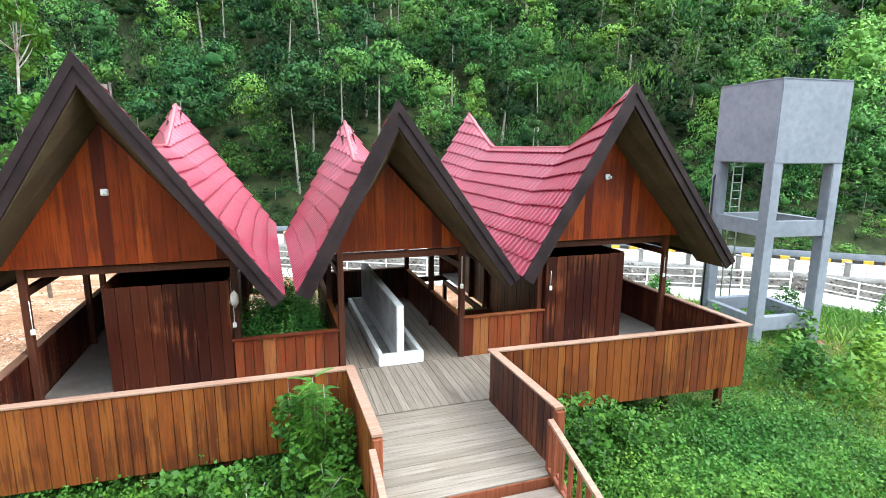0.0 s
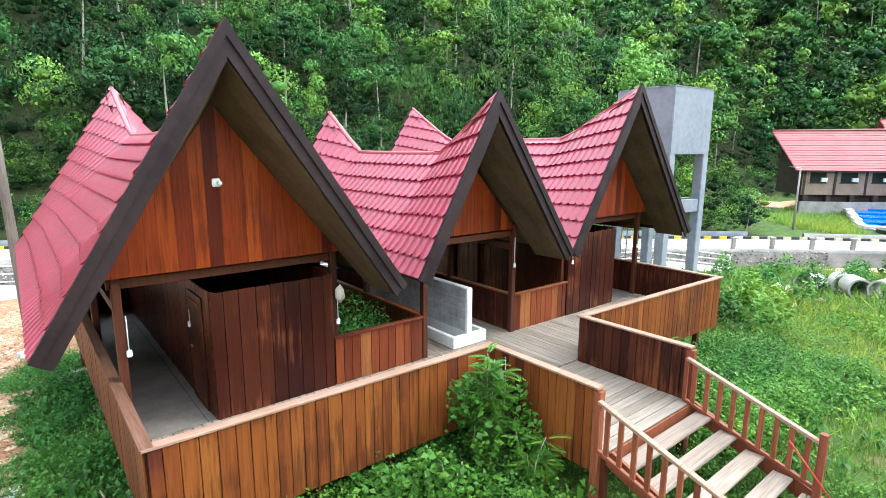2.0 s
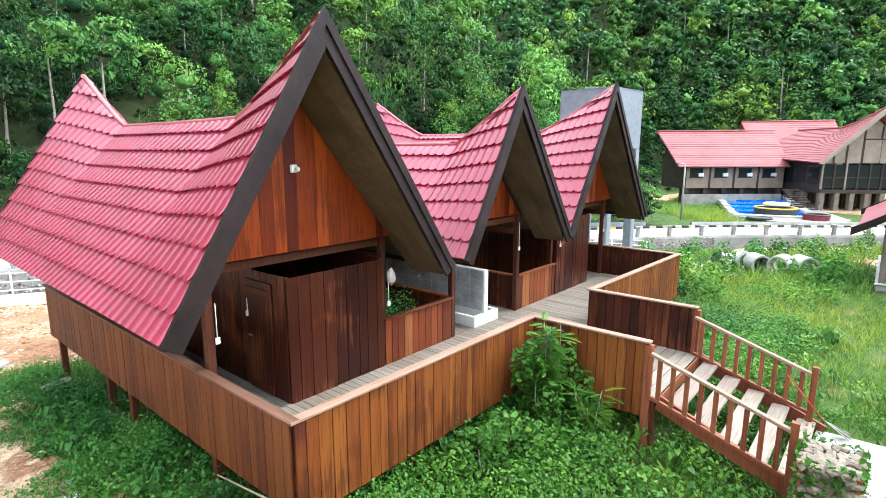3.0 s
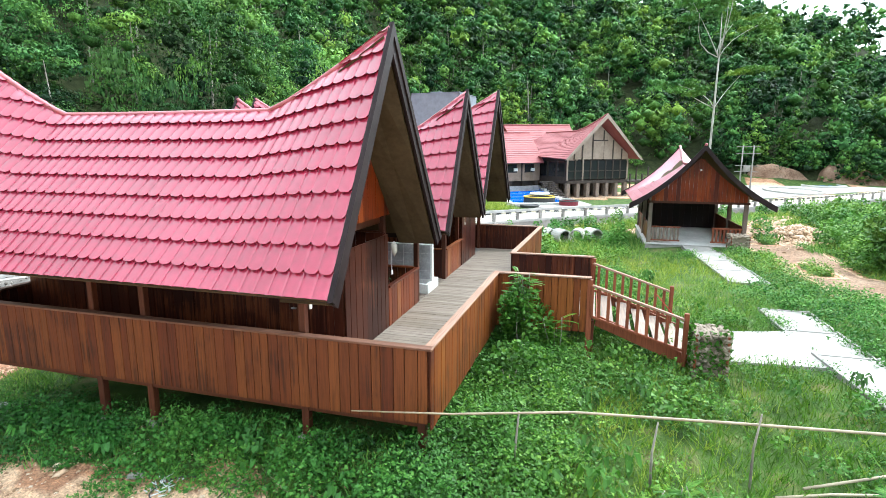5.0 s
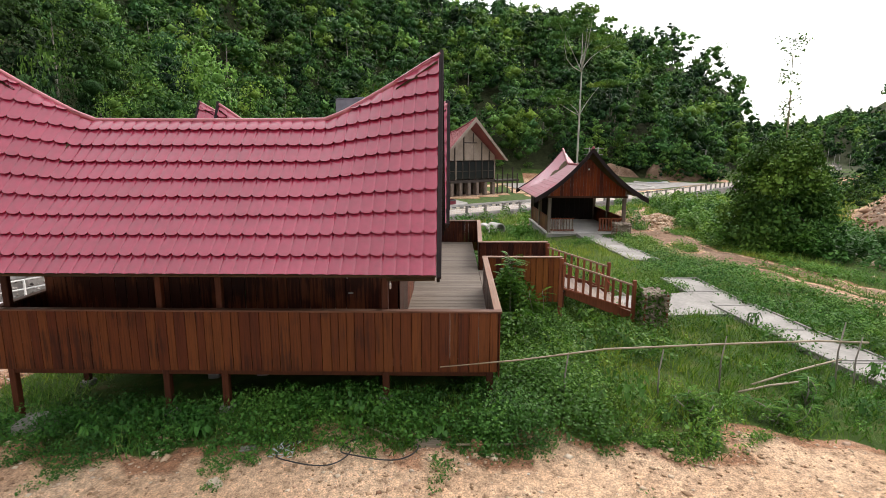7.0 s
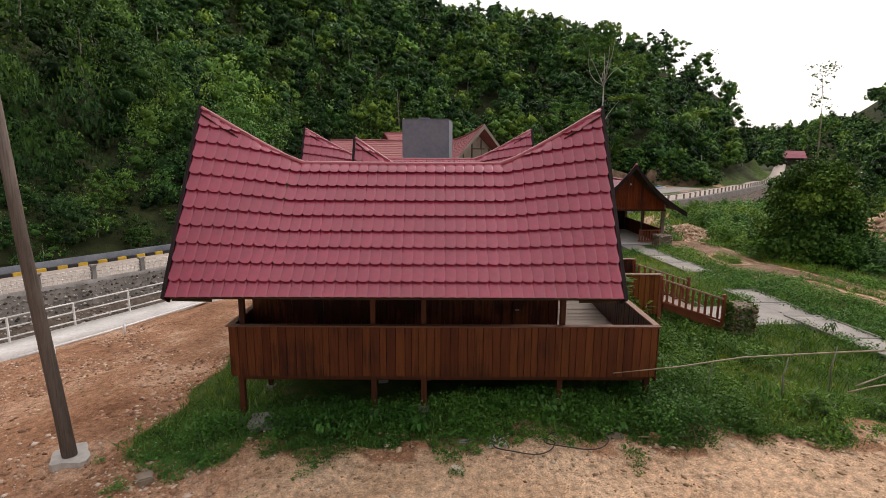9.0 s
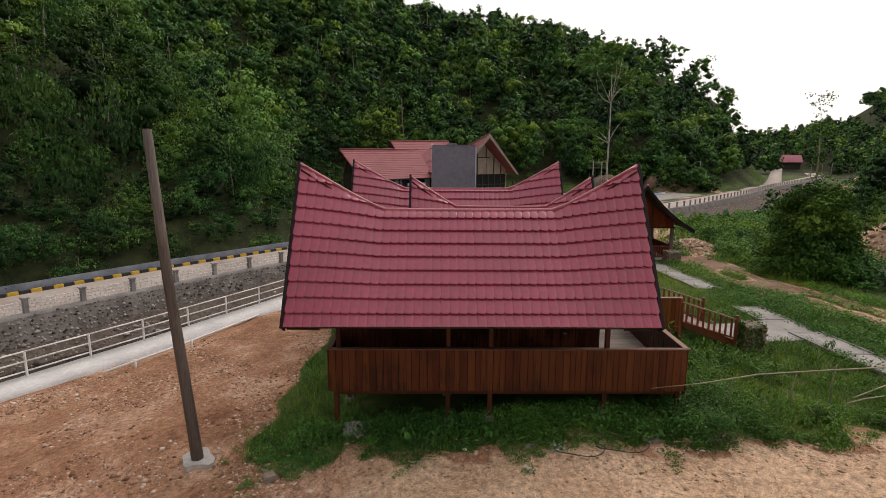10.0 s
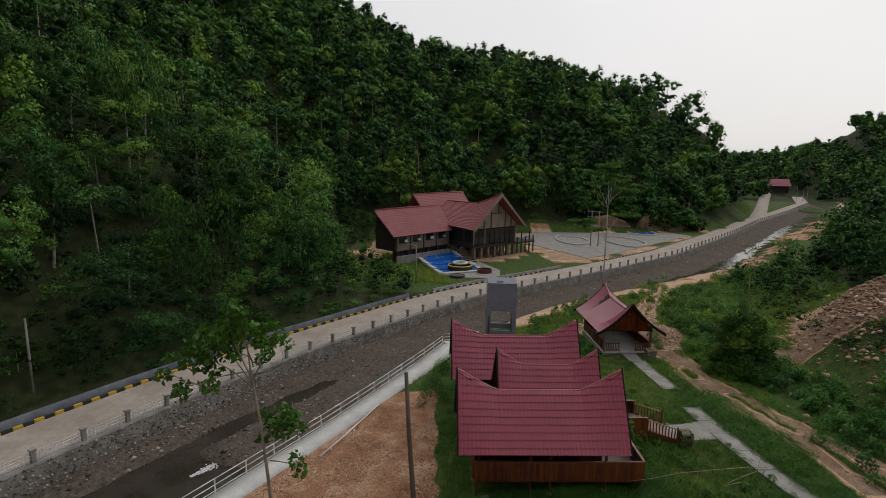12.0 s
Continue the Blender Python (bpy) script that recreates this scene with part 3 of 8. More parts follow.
def barge(roof, sgn, y, out, depth, thick, inset, over):
    """A board along the verge: out in front of y, depth below the tiles."""
    L = roof.length(sgn, y)
    v = []
    for s in (-over, L + 0.04):
        for off in (0.05 - inset, 0.05 - inset - depth):
            for yy in (y - thick / 2 + out, y + thick / 2 + out):
                p = roof.at(sgn, y, s, off)
                if s > 0:
                    k = (p.x - roof.cx) * sgn
                    p = p + (roof.at(sgn, y, L, off) - roof.at(sgn, y, L - 1, off)) * (k / max(1e-3, roof.half(sgn) / L))
                p.y = yy
                v.append(p)
    f = [(0, 1, 3, 2), (4, 6, 7, 5), (0, 4, 5, 1), (2, 3, 7, 6), (0, 2, 6, 4), (1, 5, 7, 3)]
    return solid(v, f)


def add_roof(owner, roof, course=0.42, pitch=0.232):
    cover = part("roof", slope_strip(roof, 1, [roof.y0 + (roof.y1 - roof.y0) * k / 16 for k in range(17)], -0.01, -0.04), M_SOFFIT, owner)
    skin = part("roof_underlay", slope_strip(roof, -1, [roof.y0 + (roof.y1 - roof.y0) * k / 16 for k in range(17)], -0.01, -0.04), M_SOFFIT, owner)
    nw = round((roof.y1 - roof.y0) / pitch)
    for sgn, under in ((1, cover), (-1, skin)):
        c = 0
        while c < nw:
            n = min(4, nw - c)
            ya, yb = (roof.y0 + (roof.y1 - roof.y0) * k / nw for k in (c, c + n))
            i = 0
            while i * course < max(roof.length(sgn, ya), roof.length(sgn, yb)) - 0.02:
                part("roof_sheet", tile_sheet(roof, sgn, ya, yb, i, n, course), M_ROOF, under)
                i += 1
            c += n
    ys = [roof.y0 - 0.03 + (roof.y1 - roof.y0 + 0.06) * k / 24 for k in range(25)]
    part("ridge_cap", sweep([(roof.cx, y, roof.ridge(min(max(y, roof.y0), roof.y1)) + 0.0) for y in ys], 0.06, 8), M_RIDGE, owner, label="faded red ridge capping")
    for y, o in ((roof.y0, -1), (roof.y1, 1)):
        for sgn in (1, -1):
            part("barge_board", barge(roof, sgn, y, o * 0.03, 0.27, 0.05, 0.0, 0.03), M_BARGE, owner, label="dark brown barge board")
            part("verge_strip", barge(roof, sgn, y, o * 0.065, 0.12, 0.04, 0.0, 0.02), M_BARGE, owner)
    for sgn in (1, -1):
        for ya, yb in ((roof.y0 + 0.03, roof.y0 + 0.86), (roof.y1 - 0.86, roof.y1 - 0.03)):
            part("soffit", slope_strip(roof, sgn, [ya, (ya + yb) / 2, yb], -0.20, -0.23), M_SOFFIT, owner, label="olive brown soffit under the verge")
        a, c = roof.at(sgn, roof.y0 + 0.05, 0.05, -0.06), roof.at(sgn, roof.y1 - 0.05, 0.05, -0.06)
        beam("eave_batten", a, c, 0.05, 0.1, M_BARGE, owner)


def gable(owner, roof, y, zb, rnd):
    """Upright boards that fill the gable."""
    ups = [roof.ridge(y) - roof.eave(k) for k in (-1, 1)]
    top = roof.ridge(y) - 0.24 * math.hypot(roof.half(1), ups[1]) / roof.half(1)
    pitch = [u / roof.half(k) for u, k in zip(ups, (-1, 1))]
    left, right = ((top - zb) / q for q in pitch)
    tri_ = [(roof.cx + a, yy, z) for yy in (y + 0.02, y + 0.04) for a, z in ((-left, zb), (right, zb), (0, top))]
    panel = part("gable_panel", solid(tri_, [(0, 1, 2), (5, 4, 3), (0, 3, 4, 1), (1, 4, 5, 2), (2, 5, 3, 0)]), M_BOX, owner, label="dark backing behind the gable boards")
    x = -left
    while x < right - 0.01:
        w = min(rnd.uniform(0.17, 0.24), right - x)
        xa, xb = x + 0.0015, x + w - 0.0015
        za, zc = (top - pitch[k > 0] * abs(k) for k in (xa, xb))
        zm = top if xa < 0 < xb else None
        jit = rnd.uniform(-0.004, 0.004)
        ring = [(xa, zb - 0.0), (xb, zb), (xb, max(zc, zb + 0.01))] + ([(0, zm)] if zm else []) + [(xa, max(za, zb + 0.01))]
        n = len(ring)
        v = [(roof.cx + a, yy + jit, z) for yy in (y - 0.012, y + 0.014) for a, z in ring]
        part("board", solid(v, [tuple(range(n)), tuple(range(2 * n - 1, n - 1, -1))] + [(i, n + i, n + (i + 1) % n, (i + 1) % n) for i in range(n)]), M_GABLE, panel)
        x += w
    return panel


def board_run(owner, a, b, z0, z1, mat, rnd, width=(0.15, 0.21), thick=0.026, name="board"):
    """Upright boards side by side from plan point a to b."""
    a, b = Vector((*a, 0)), Vector((*b, 0))
    L, d = (b - a).length, (b - a).normalized()
    ang = math.atan2(d.y, d.x)
    x = 0.0
    while x < L - 0.01:
        w = rnd.choice((width[0], (width[0] + width[1]) / 2, width[1]))
        if L - x - w < width[0] * 0.6:
            w = round(L - x, 3)
        p = a + d * (x + w / 2)
        nrm = Vector((-d.y, d.x, 0)) * rnd.uniform(-0.004, 0.004)
        part(name, matbar(w - 0.009, thick, z1 - z0, mat, 0.005), None, owner, Matrix.Translation((p.x + nrm.x, p.y + nrm.y, z0 + rnd.uniform(-0.012, 0.0))) @ Matrix.Rotation(ang, 4, "Z"))
        x += w


def parapet(a, b, z0, rnd, label, mat=None, inner=True, cap=None):
    """A boarded parapet with a pale cap; boards on both faces."""
    th = thing("parapet", (a[0], a[1], z0), label, "parapet", "parapets of the platform")
    d = (Vector(b) - Vector(a)).normalized()
    n = Vector((-d.y, d.x))
    board_run(th, (a[0] + n.x * 0.035, a[1] + n.y * 0.035), (b[0] + n.x * 0.035, b[1] + n.y * 0.035), z0, CAP_TOP - 0.035, mat or M_PARAPET, rnd)
    if inner:
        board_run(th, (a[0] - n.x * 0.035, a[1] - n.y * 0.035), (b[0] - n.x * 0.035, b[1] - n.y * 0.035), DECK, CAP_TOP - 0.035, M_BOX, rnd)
    e = 0.06
    beam("cap", (a[0] - d.x * e, a[1] - d.y * e, CAP_TOP - 0.018), (b[0] + d.x * e, b[1] + d.y * e, CAP_TOP - 0.018), 0.15, 0.036, cap or M_CAP, th, "brown weathered cap rail" if cap else "pale weathered cap rail")
    L = (Vector(b) - Vector(a)).length
    k = max(2, round(L / 1.6))
    for i in range(k + 1):
        p = Vector(a) + d * (L * i / k)
        q = p + d * (0.05 if i == 0 else (-0.05 if i == k else 0))
        part("stud", matbar(0.04, 0.04, CAP_TOP - 0.04 - z0 - 0.1, M_DARKWOOD), None, th, Matrix.Translation((q.x, q.y, z0 + 0.1)))
    return th


rnd = random.Random(5)
ROOF_A = Roof(0.02, (2.39, 2.76), -0.05, 9.37, (2.69, 2.78), 6.62, 5.38, 2.25)
ROOF_B = Roof(4.88, (1.80, 2.42), -0.16, 6.52, (2.86, 2.84), 6.08, 5.02, 1.65)
ROOF_C = Roof(9.87, (2.33, 3.05), -0.05, 9.40, (2.80, 2.82), 6.60, 5.40, 2.25)
COTTAGES = []
for roof, what in ((ROOF_A, "beside the bare yard"), (ROOF_B, "shorter than its neighbours"), (ROOF_C, "beside the water tower")):
    c = thing("pavilion", (roof.cx, (roof.y0 + roof.y1) / 2, DECK), "wooden gabled pavilion with crimson metal saddle roof, " + what, "pavilion", "gabled pavilions")
    add_roof(c, roof)
    gable(c, roof, FRONT, 3.36, rnd)
    gable(c, roof, roof.y1 - 0.85, 3.36, rnd)
    COTTAGES.append(c)
A, B, C = COTTAGES


def post(owner, x, y, z0, z1, w=0.12):
    part("post", matbar(w, w, z1 - z0, M_DARKWOOD, 0.01), None, owner, Matrix.Translation((x, y, z0)))


def under(roof, x, y):
    k = 1 if x > roof.cx else -1
    return roof.eave(k) + (roof.half(k) - abs(x - roof.cx)) / roof.half(k) * (roof.ridge(y) - roof.eave(k)) - 0.2


for owner, roof, xs in ((A, ROOF_A, (-1.38, 1.95)), (C, ROOF_C, (8.42, 11.88)), (B, ROOF_B, (3.92, 6.5))):
    ys = (0.95, 4.1, 5.25, 8.2) if owner is not B else (0.85, 3.1, 5.65)
    for x in xs:
        for y in ys:
            post(owner, x, y, DECK, under(roof, x, y))
        beam("wall_plate", (x, ys[0], 2.92), (x, ys[-1], 2.92), 0.1, 0.14, M_DARKWOOD, owner)
    for y in (ys[0] + 0.08, ys[-1]):
        beam("tie_beam", (xs[0] - 0.1, y, 3.24), (xs[1] + 0.1, y, 3.24), 0.1, 0.14, M_DARKWOOD, owner)


def cubicle(owner, x0, x1, y0, y1, top, door_x, rnd):
    """A boarded changing cubicle, open above, with a door on one side."""
    box = part("partition", matbar(0.05, 0.05, top - DECK, M_DARKWOOD), None, owner, Matrix.Translation((x0 + 0.05, y0 + 0.06, DECK)), "red-brown boarded partition")
    for px, py in ((x1 - 0.05, y0 + 0.06), (x0 + 0.05, y1 - 0.05), (x1 - 0.05, y1 - 0.05)):
        part("corner_post", matbar(0.05, 0.05, top - DECK, M_DARKWOOD), None, box, Matrix.Translation((px, py, DECK)))
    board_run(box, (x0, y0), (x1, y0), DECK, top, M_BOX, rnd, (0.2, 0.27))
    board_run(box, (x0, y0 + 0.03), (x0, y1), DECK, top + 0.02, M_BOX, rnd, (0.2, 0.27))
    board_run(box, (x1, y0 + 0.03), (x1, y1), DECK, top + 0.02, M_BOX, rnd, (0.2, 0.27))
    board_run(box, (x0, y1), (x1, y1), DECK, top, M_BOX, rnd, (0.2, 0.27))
    sg = -1 if door_x == x0 else 1
    d = part("door", matbar(0.03, 0.75, 1.9, M_BOX), None, owner, Matrix.Translation((door_x + sg * 0.03, y0 + 0.75, DECK + 0.02)), "red-brown plank door, shut")
    part("door_handle", block(-0.02, 0.02, -0.05, 0.05, -0.015, 0.015, 0.005), M_METAL, d, Matrix.Translation((door_x + sg * 0.06, y0 + 1.02, DECK + 0.95)), "steel lever handle")
    for z in (DECK + 0.1, DECK + 1.75):
        beam("door_ledge", (door_x + sg * 0.05, y0 + 0.4, z), (door_x + sg * 0.05, y0 + 1.1, z), 0.02, 0.1, M_DARKWOOD, d)


M_METAL = plain("dull_steel", (0.4, 0.4, 0.4), (0.55, 0.55, 0.55), 0.4, 4, metal=0.9)
cubicle(A, -0.2, 1.86, FRONT, 8.38, 2.95, -0.2, rnd)
cubicle(C, 8.5, 10.58, FRONT, 6.5, 3.0, 10.58, rnd)


def half_wall(a, b, z1, label, mat=None):
    th = thing("half_wall", (a[0], a[1], DECK), label, "half wall", "half walls between the pavilions")
    board_run(th, a, b, DECK - 0.02, z1, mat or M_HALF, rnd, (0.17, 0.24))
    d = (Vector(b) - Vector(a)).normalized() * 0.03
    beam("cap", (a[0] - d.x, a[1] - d.y, z1 + 0.02), (b[0] + d.x, b[1] + d.y, z1 + 0.02), 0.12, 0.04, M_HALF, th)
    return th


half_wall((1.88, FRONT), (3.84, FRONT), 1.76, "varnished red-brown half wall of upright boards")
half_wall((6.56, FRONT + 0.02), (8.48, FRONT + 0.02), 1.76, "half wall of golden and brown boards")
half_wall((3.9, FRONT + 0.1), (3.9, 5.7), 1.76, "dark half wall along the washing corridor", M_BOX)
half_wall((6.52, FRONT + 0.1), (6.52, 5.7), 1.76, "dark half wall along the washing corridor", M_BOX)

# ---- platform floor ----
deck = thing("deck", (5.25, 3.5, DECK), "raised deck of weathered grey planks on stilts", "deck", kind="structure")


M_FLOOR = plain("dark_cement_board", (0.10, 0.085, 0.075), (0.2, 0.175, 0.155), 0.6, 1.3)


def planks(owner, x0, x1, y0, y1, z, run, w=0.142, mat=None):
    a = x0 if run == "y" else y0
    end = x1 if run == "y" else y1
    n = max(1, round((end - a) / w))
    ww = (end - a) / n
    for i in range(n):
        c = a + ww * (i + 0.5)
        dz = rnd.uniform(-0.003, 0.003)
        if run == "y":
            part("plank", matbar(ww - 0.007, 0.03, y1 - y0, mat or M_DECKY, 0.004), None, owner, along((c, y0, z - 0.015 + dz), (c, y1, z - 0.015 + dz)))
        else:
            part("plank", matbar(0.03, ww - 0.009, x1 - x0, M_DECKX, 0.004), None, owner, Matrix.Translation((x0, c, z - 0.015 + dz)) @ Matrix.Rotation(radians(90), 4, "Y"))


planks(deck, -1.44, 11.95, -1.2, 0.82, DECK, "y")
planks(deck, -1.44, 1.86, 0.83, 8.4, DECK, "y", 1.1, M_FLOOR)
planks(deck, 3.9, 6.5, 0.83, 5.75, DECK, "y", 0.2)
planks(deck, 8.5, 11.95, 0.83, 8.4, DECK, "y", 1.15, M_FLOOR)
planks(deck, 3.86, 6.33, -3.58, -1.21, DECK - 0.012, "x", 0.2)
for y in (-1.05, 0.75, 4.1, 8.3):
    beam("joist", (-1.4, y, DECK - 0.13), (11.9, y, DECK - 0.13), 0.1, 0.18, M_DARKWOOD, deck)
for x in (-1.38, 0.6, 1.8, 3.95, 6.45, 8.6, 10.4, 11.88):
    ya, yb = (-1.1, 8.35) if not 3 < x < 7 else (-1.1, 5.7)
    beam("bearer", (x, ya, DECK - 0.3), (x, yb, DECK - 0.3), 0.1, 0.16, M_DARKWOOD, deck)
    for y in ((-1.05, 0.96, 4.1, 5.25, 8.3) if not 3 < x < 7 else (-1.05, 0.96, 4.1, 5.6)):
        g = ground_z(x, y)
        part("stilt", matbar(0.13, 0.13, DECK - 0.25 - g + 0.3, M_DARKWOOD, 0.01), None, deck, Matrix.Translation((x, y, g - 0.3)))
        part("footing", block(-0.13, 0.13, -0.13, 0.13, -0.3, 0.14, 0.02), M_CONC_OLD, deck, Matrix.Translation((x, y, g)))
for x in (3.9, 6.3):
    for y in (-2.3, -3.5):
        g = ground_z(x, y)
        part("stilt", matbar(0.13, 0.13, DECK - 0.1 - g + 0.3, M_DARKWOOD, 0.01), None, deck, Matrix.Translation((x, y, g - 0.3)))
    beam("bearer", (x, -3.5, DECK - 0.13), (x, -1.1, DECK - 0.13), 0.1, 0.16, M_DARKWOOD, deck)

M_BROWNCAP = wood("brown_cap", [(0.0, (0.10, 0.042, 0.026)), (1.0, (0.2, 0.105, 0.07))], 0.6, axis="y", worn=(0.26, 0.16, 0.11), worn_amount=0.4, per_piece=False)
parapet((-1.5, -1.18), (-1.5, 8.45), 0.64, rnd, "long boarded parapet of red-brown planks facing the bare yard", wood("yard_side_boards", [(0.0, (0.085, 0.02, 0.008)), (0.2, (0.11, 0.029, 0.0095)), (1.0, (0.145, 0.045, 0.0125))], 0.5, worn=(0.03, 0.008, 0.005), worn_amount=0.8), cap=M_BROWNCAP)
parapet((3.78, -1.25), (-1.5, -1.18), 0.52, rnd, "front parapet of golden-brown boards with pale cap")
parapet((3.8, -3.4), (3.78, -1.25), 0.52, rnd, "parapet beside the stair landing, golden-brown boards")
parapet((6.33, -1.25), (6.38, -3.45), 0.52, rnd, "parapet beside the stair landing, red-brown boards")
parapet((12.0, -1.48), (6.33, -1.25), 0.5, rnd, "front parapet of golden-brown boards near the water tower")
parapet((12.0, 8.45), (12.0, -1.48), 0.5, rnd, "parapet of red-brown boards facing the water tower")
parapet((-1.5, 8.45), (1.9, 8.45), 0.64, rnd, "rear parapet of dark boards facing the stream", cap=M_BROWNCAP)
parapet((8.45, 8.45), (12.0, 8.45), 0.64, rnd, "rear parapet of dark boards facing the stream", cap=M_BROWNCAP)
parapet((3.9, 5.8), (6.5, 5.8), 0.64, rnd, "short rear parapet of the washing corridor")
for x, y in ((3.8, -3.44), (6.38, -3.5)):
    th = thing("newel_post", (x, y, 0.0), "square red-brown post at the head of the stairs", "post", "newel posts")
    part("shaft", matbar(0.12, 0.12, CAP_TOP - 0.06 + 0.1, M_RAIL, 0.01), None, th, Matrix.Translation((x, y, -0.1)))

# ---- stairs ----
stairs = thing("staircase", (5.1, -4.6, 0), "open wooden stairs with pale treads and red-brown rails", "stairs")
S0, S1 = Vector((0, -3.62, 0.80)), Vector((0, -5.75, -0.02))
for x in (3.86, 6.3):
    beam("stringer", (x, S0.y, S0.z), (x, S1.y, S1.z), 0.06, 0.26, M_RAIL, stairs)
for k in range(5):
    q = S0.lerp(S1, (k + 0.55) / 5.2)
    part("tread", block(3.9, 6.26, q.y - 0.15, q.y + 0.13, q.z + 0.02, q.z + 0.07, 0.01), M_TREAD, stairs)
part("riser", block(3.88, 6.28, -3.63, -3.6, 0.66, 0.86, 0.005), M_RAIL, stairs)
for x in (3.72, 6.24):
    e0, e1 = Vector((x, -3.5, 1.66)), Vector((x, -5.5, 1.02))
    rail = beam("handrail", e0, e1, 0.09, 0.05, M_CAP, stairs, "pale worn handrail")
    l0, l1 = e0 - Vector((0, 0, 0.74)), e1 - Vector((0, 0, 0.72))
    beam("bottom_rail", l0, l1, 0.06, 0.06, M_RAIL, stairs)
    for k in range(9):
        p, q = l0.lerp(l1, (k + 0.7) / 9.4), e0.lerp(e1, (k + 0.7) / 9.4)
        part("baluster", matbar(0.045, 0.07, q.z - p.z, M_RAIL), None, stairs, Matrix.Translation(p))
    part("end_post", matbar(0.1, 0.1, 1.22, M_RAIL, 0.01), None, stairs, Matrix.Translation((x, -5.53, -0.05)))
    beam("landing_end", (x, -3.5, 0.9), (x, -3.5, 1.66), 0.06, 0.06, M_RAIL, stairs)

# ---- washing wall in the middle pavilion ----
M_TILE = plain("stained_white_tile", (0.24, 0.24, 0.245), (0.52, 0.53, 0.54), 0.35, 2.5, bumpy=0.05)
M_STAIN = plain("stained_cement", (0.09, 0.085, 0.08), (0.22, 0.21, 0.2), 0.6, 2)
M_GROUT = plain("white_cement", (0.62, 0.62, 0.6), (0.75, 0.75, 0.73), 0.8, 3)
wash = thing("washing_wall", (5.1, 3.0, DECK), "white tiled shower divider wall with a low trough", "shower wall")
part("divider", block(5.05, 5.2, 0.78, 5.2, DECK, 2.17, 0.012), M_GROUT, wash)
for xa in (4.765, 5.21):
    part("trough_floor", block(xa, xa + 0.28, 0.88, 5.19, DECK, 0.95, 0.005), M_STAIN, wash, label="dark wet trough floor")
for z in range(4):
    for y in range(11):
        for x in (5.043, 5.207):
            part("tile", matbar(0.008, 0.385, 0.235, M_TILE, 0.002), None, wash, Matrix.Translation((x, 1.02 + y * 0.395, 1.2 + z * 0.24)))
for xa, xb, ya, yb in ((4.66, 4.76, 0.77, 5.3), (5.53, 5.63, 0.77, 5.3), (4.76, 5.53, 0.77, 0.87), (4.76, 5.53, 5.2, 5.3)):
    part("trough_rim", block(xa, xb, ya, yb, DECK, 1.14, 0.012), M_GROUT, wash)
for y in (1.6, 2.8, 4.0):
    tap = part("tap", sweep([(5.03, y, 1.75), (4.97, y, 1.75), (4.95, y, 1.70)], 0.014, 6), M_METAL, wash, label="small steel tap")

# ---- water tower ----
tower = thing("water_tower", (19.2, 4.5, -1), "grey cement water tank on four legs with ring beams", "water tower")
TX, TY = Vector((2.70, -0.27, 0)).normalized(), Vector((0.25, 2.66, 0)).normalized()
T0 = Vector((17.82, 3.27, 0))
TM = Matrix((TX, TY, (0, 0, 1))).transposed().to_4x4()
TM.translation = T0
part("tank", block(0, 2.70, 0, 2.68, 4.98, 7.55, 0.03), M_TANK, tower, TM)
part("lid", block(0.004, 2.696, 0.004, 2.676, 7.55, 7.6, 0.02), M_TANK, tower, TM, "grey cement lid")
part("hatch", block(0.5, 1.1, 1.2, 1.8, 7.6, 7.7, 0.02), M_TANK, tower, TM)
for u in (0, 2.32):
    for w in (0, 2.30):
        part("leg", block(u, u + 0.38, w, w + 0.38, -2.0, 4.98, 0.025), M_TANK, tower, TM)
for z0, z1 in ((2.6, 3.12), (-0.6, -0.12)):
    for u0, u1, w0, w1 in ((0.38, 2.32, 0.04, 0.30), (0.38, 2.32, 2.38, 2.64), (0.04, 0.30, 0.38, 2.30), (2.40, 2.66, 0.38, 2.30)):
        part("ring_beam", block(u0, u1, w0, w1, z0, z1, 0.015), M_TANK, tower, TM)
ladder = part("ladder", sweep([TM @ Vector((1.0, 2.78, z)) for z in (-1.2, 7.7)], 0.025, 6), M_METAL, tower, label="thin steel ladder")
part("ladder_rail", sweep([TM @ Vector((1.4, 2.78, z)) for z in (-1.2, 7.7)], 0.025, 6), M_METAL, ladder)
for k in range(28):
    part("rung", sweep([TM @ Vector((1.0, 2.78, -0.9 + k * 0.3)), TM @ Vector((1.4, 2.78, -0.9 + k * 0.3))], 0.014, 5), M_METAL, ladder)
part("pipe", sweep([TM @ Vector(p) for p in ((-0.04, 2.5, -1.3), (-0.04, 2.5, 3.4), (-0.04, 2.5, 4.4), (0.2, 2.5, 4.95))], 0.03, 6), M_BLACK, tower, label="black water pipe")

# ---- road, stream and walkway ----
def smooth_line(line, gap=1.0, passes=14):
    P = np.array(line, float)
    seg = np.hypot(*np.diff(P, axis=0).T)
    cum = np.concatenate([[0], np.cumsum(seg)])
    s = np.arange(0, cum[-1], gap)
    Q = np.stack([np.interp(s, cum, P[:, 0]), np.interp(s, cum, P[:, 1])], 1)
    for _ in range(passes):
        Q[1:-1] = (Q[:-2] + 2 * Q[1:-1] + Q[2:]) / 4
    return Q


def normals(Q):
    d = np.gradient(Q, axis=0)
    d /= np.linalg.norm(d, axis=1)[:, None]
    return np.stack([-d[:, 1], d[:, 0]], 1)


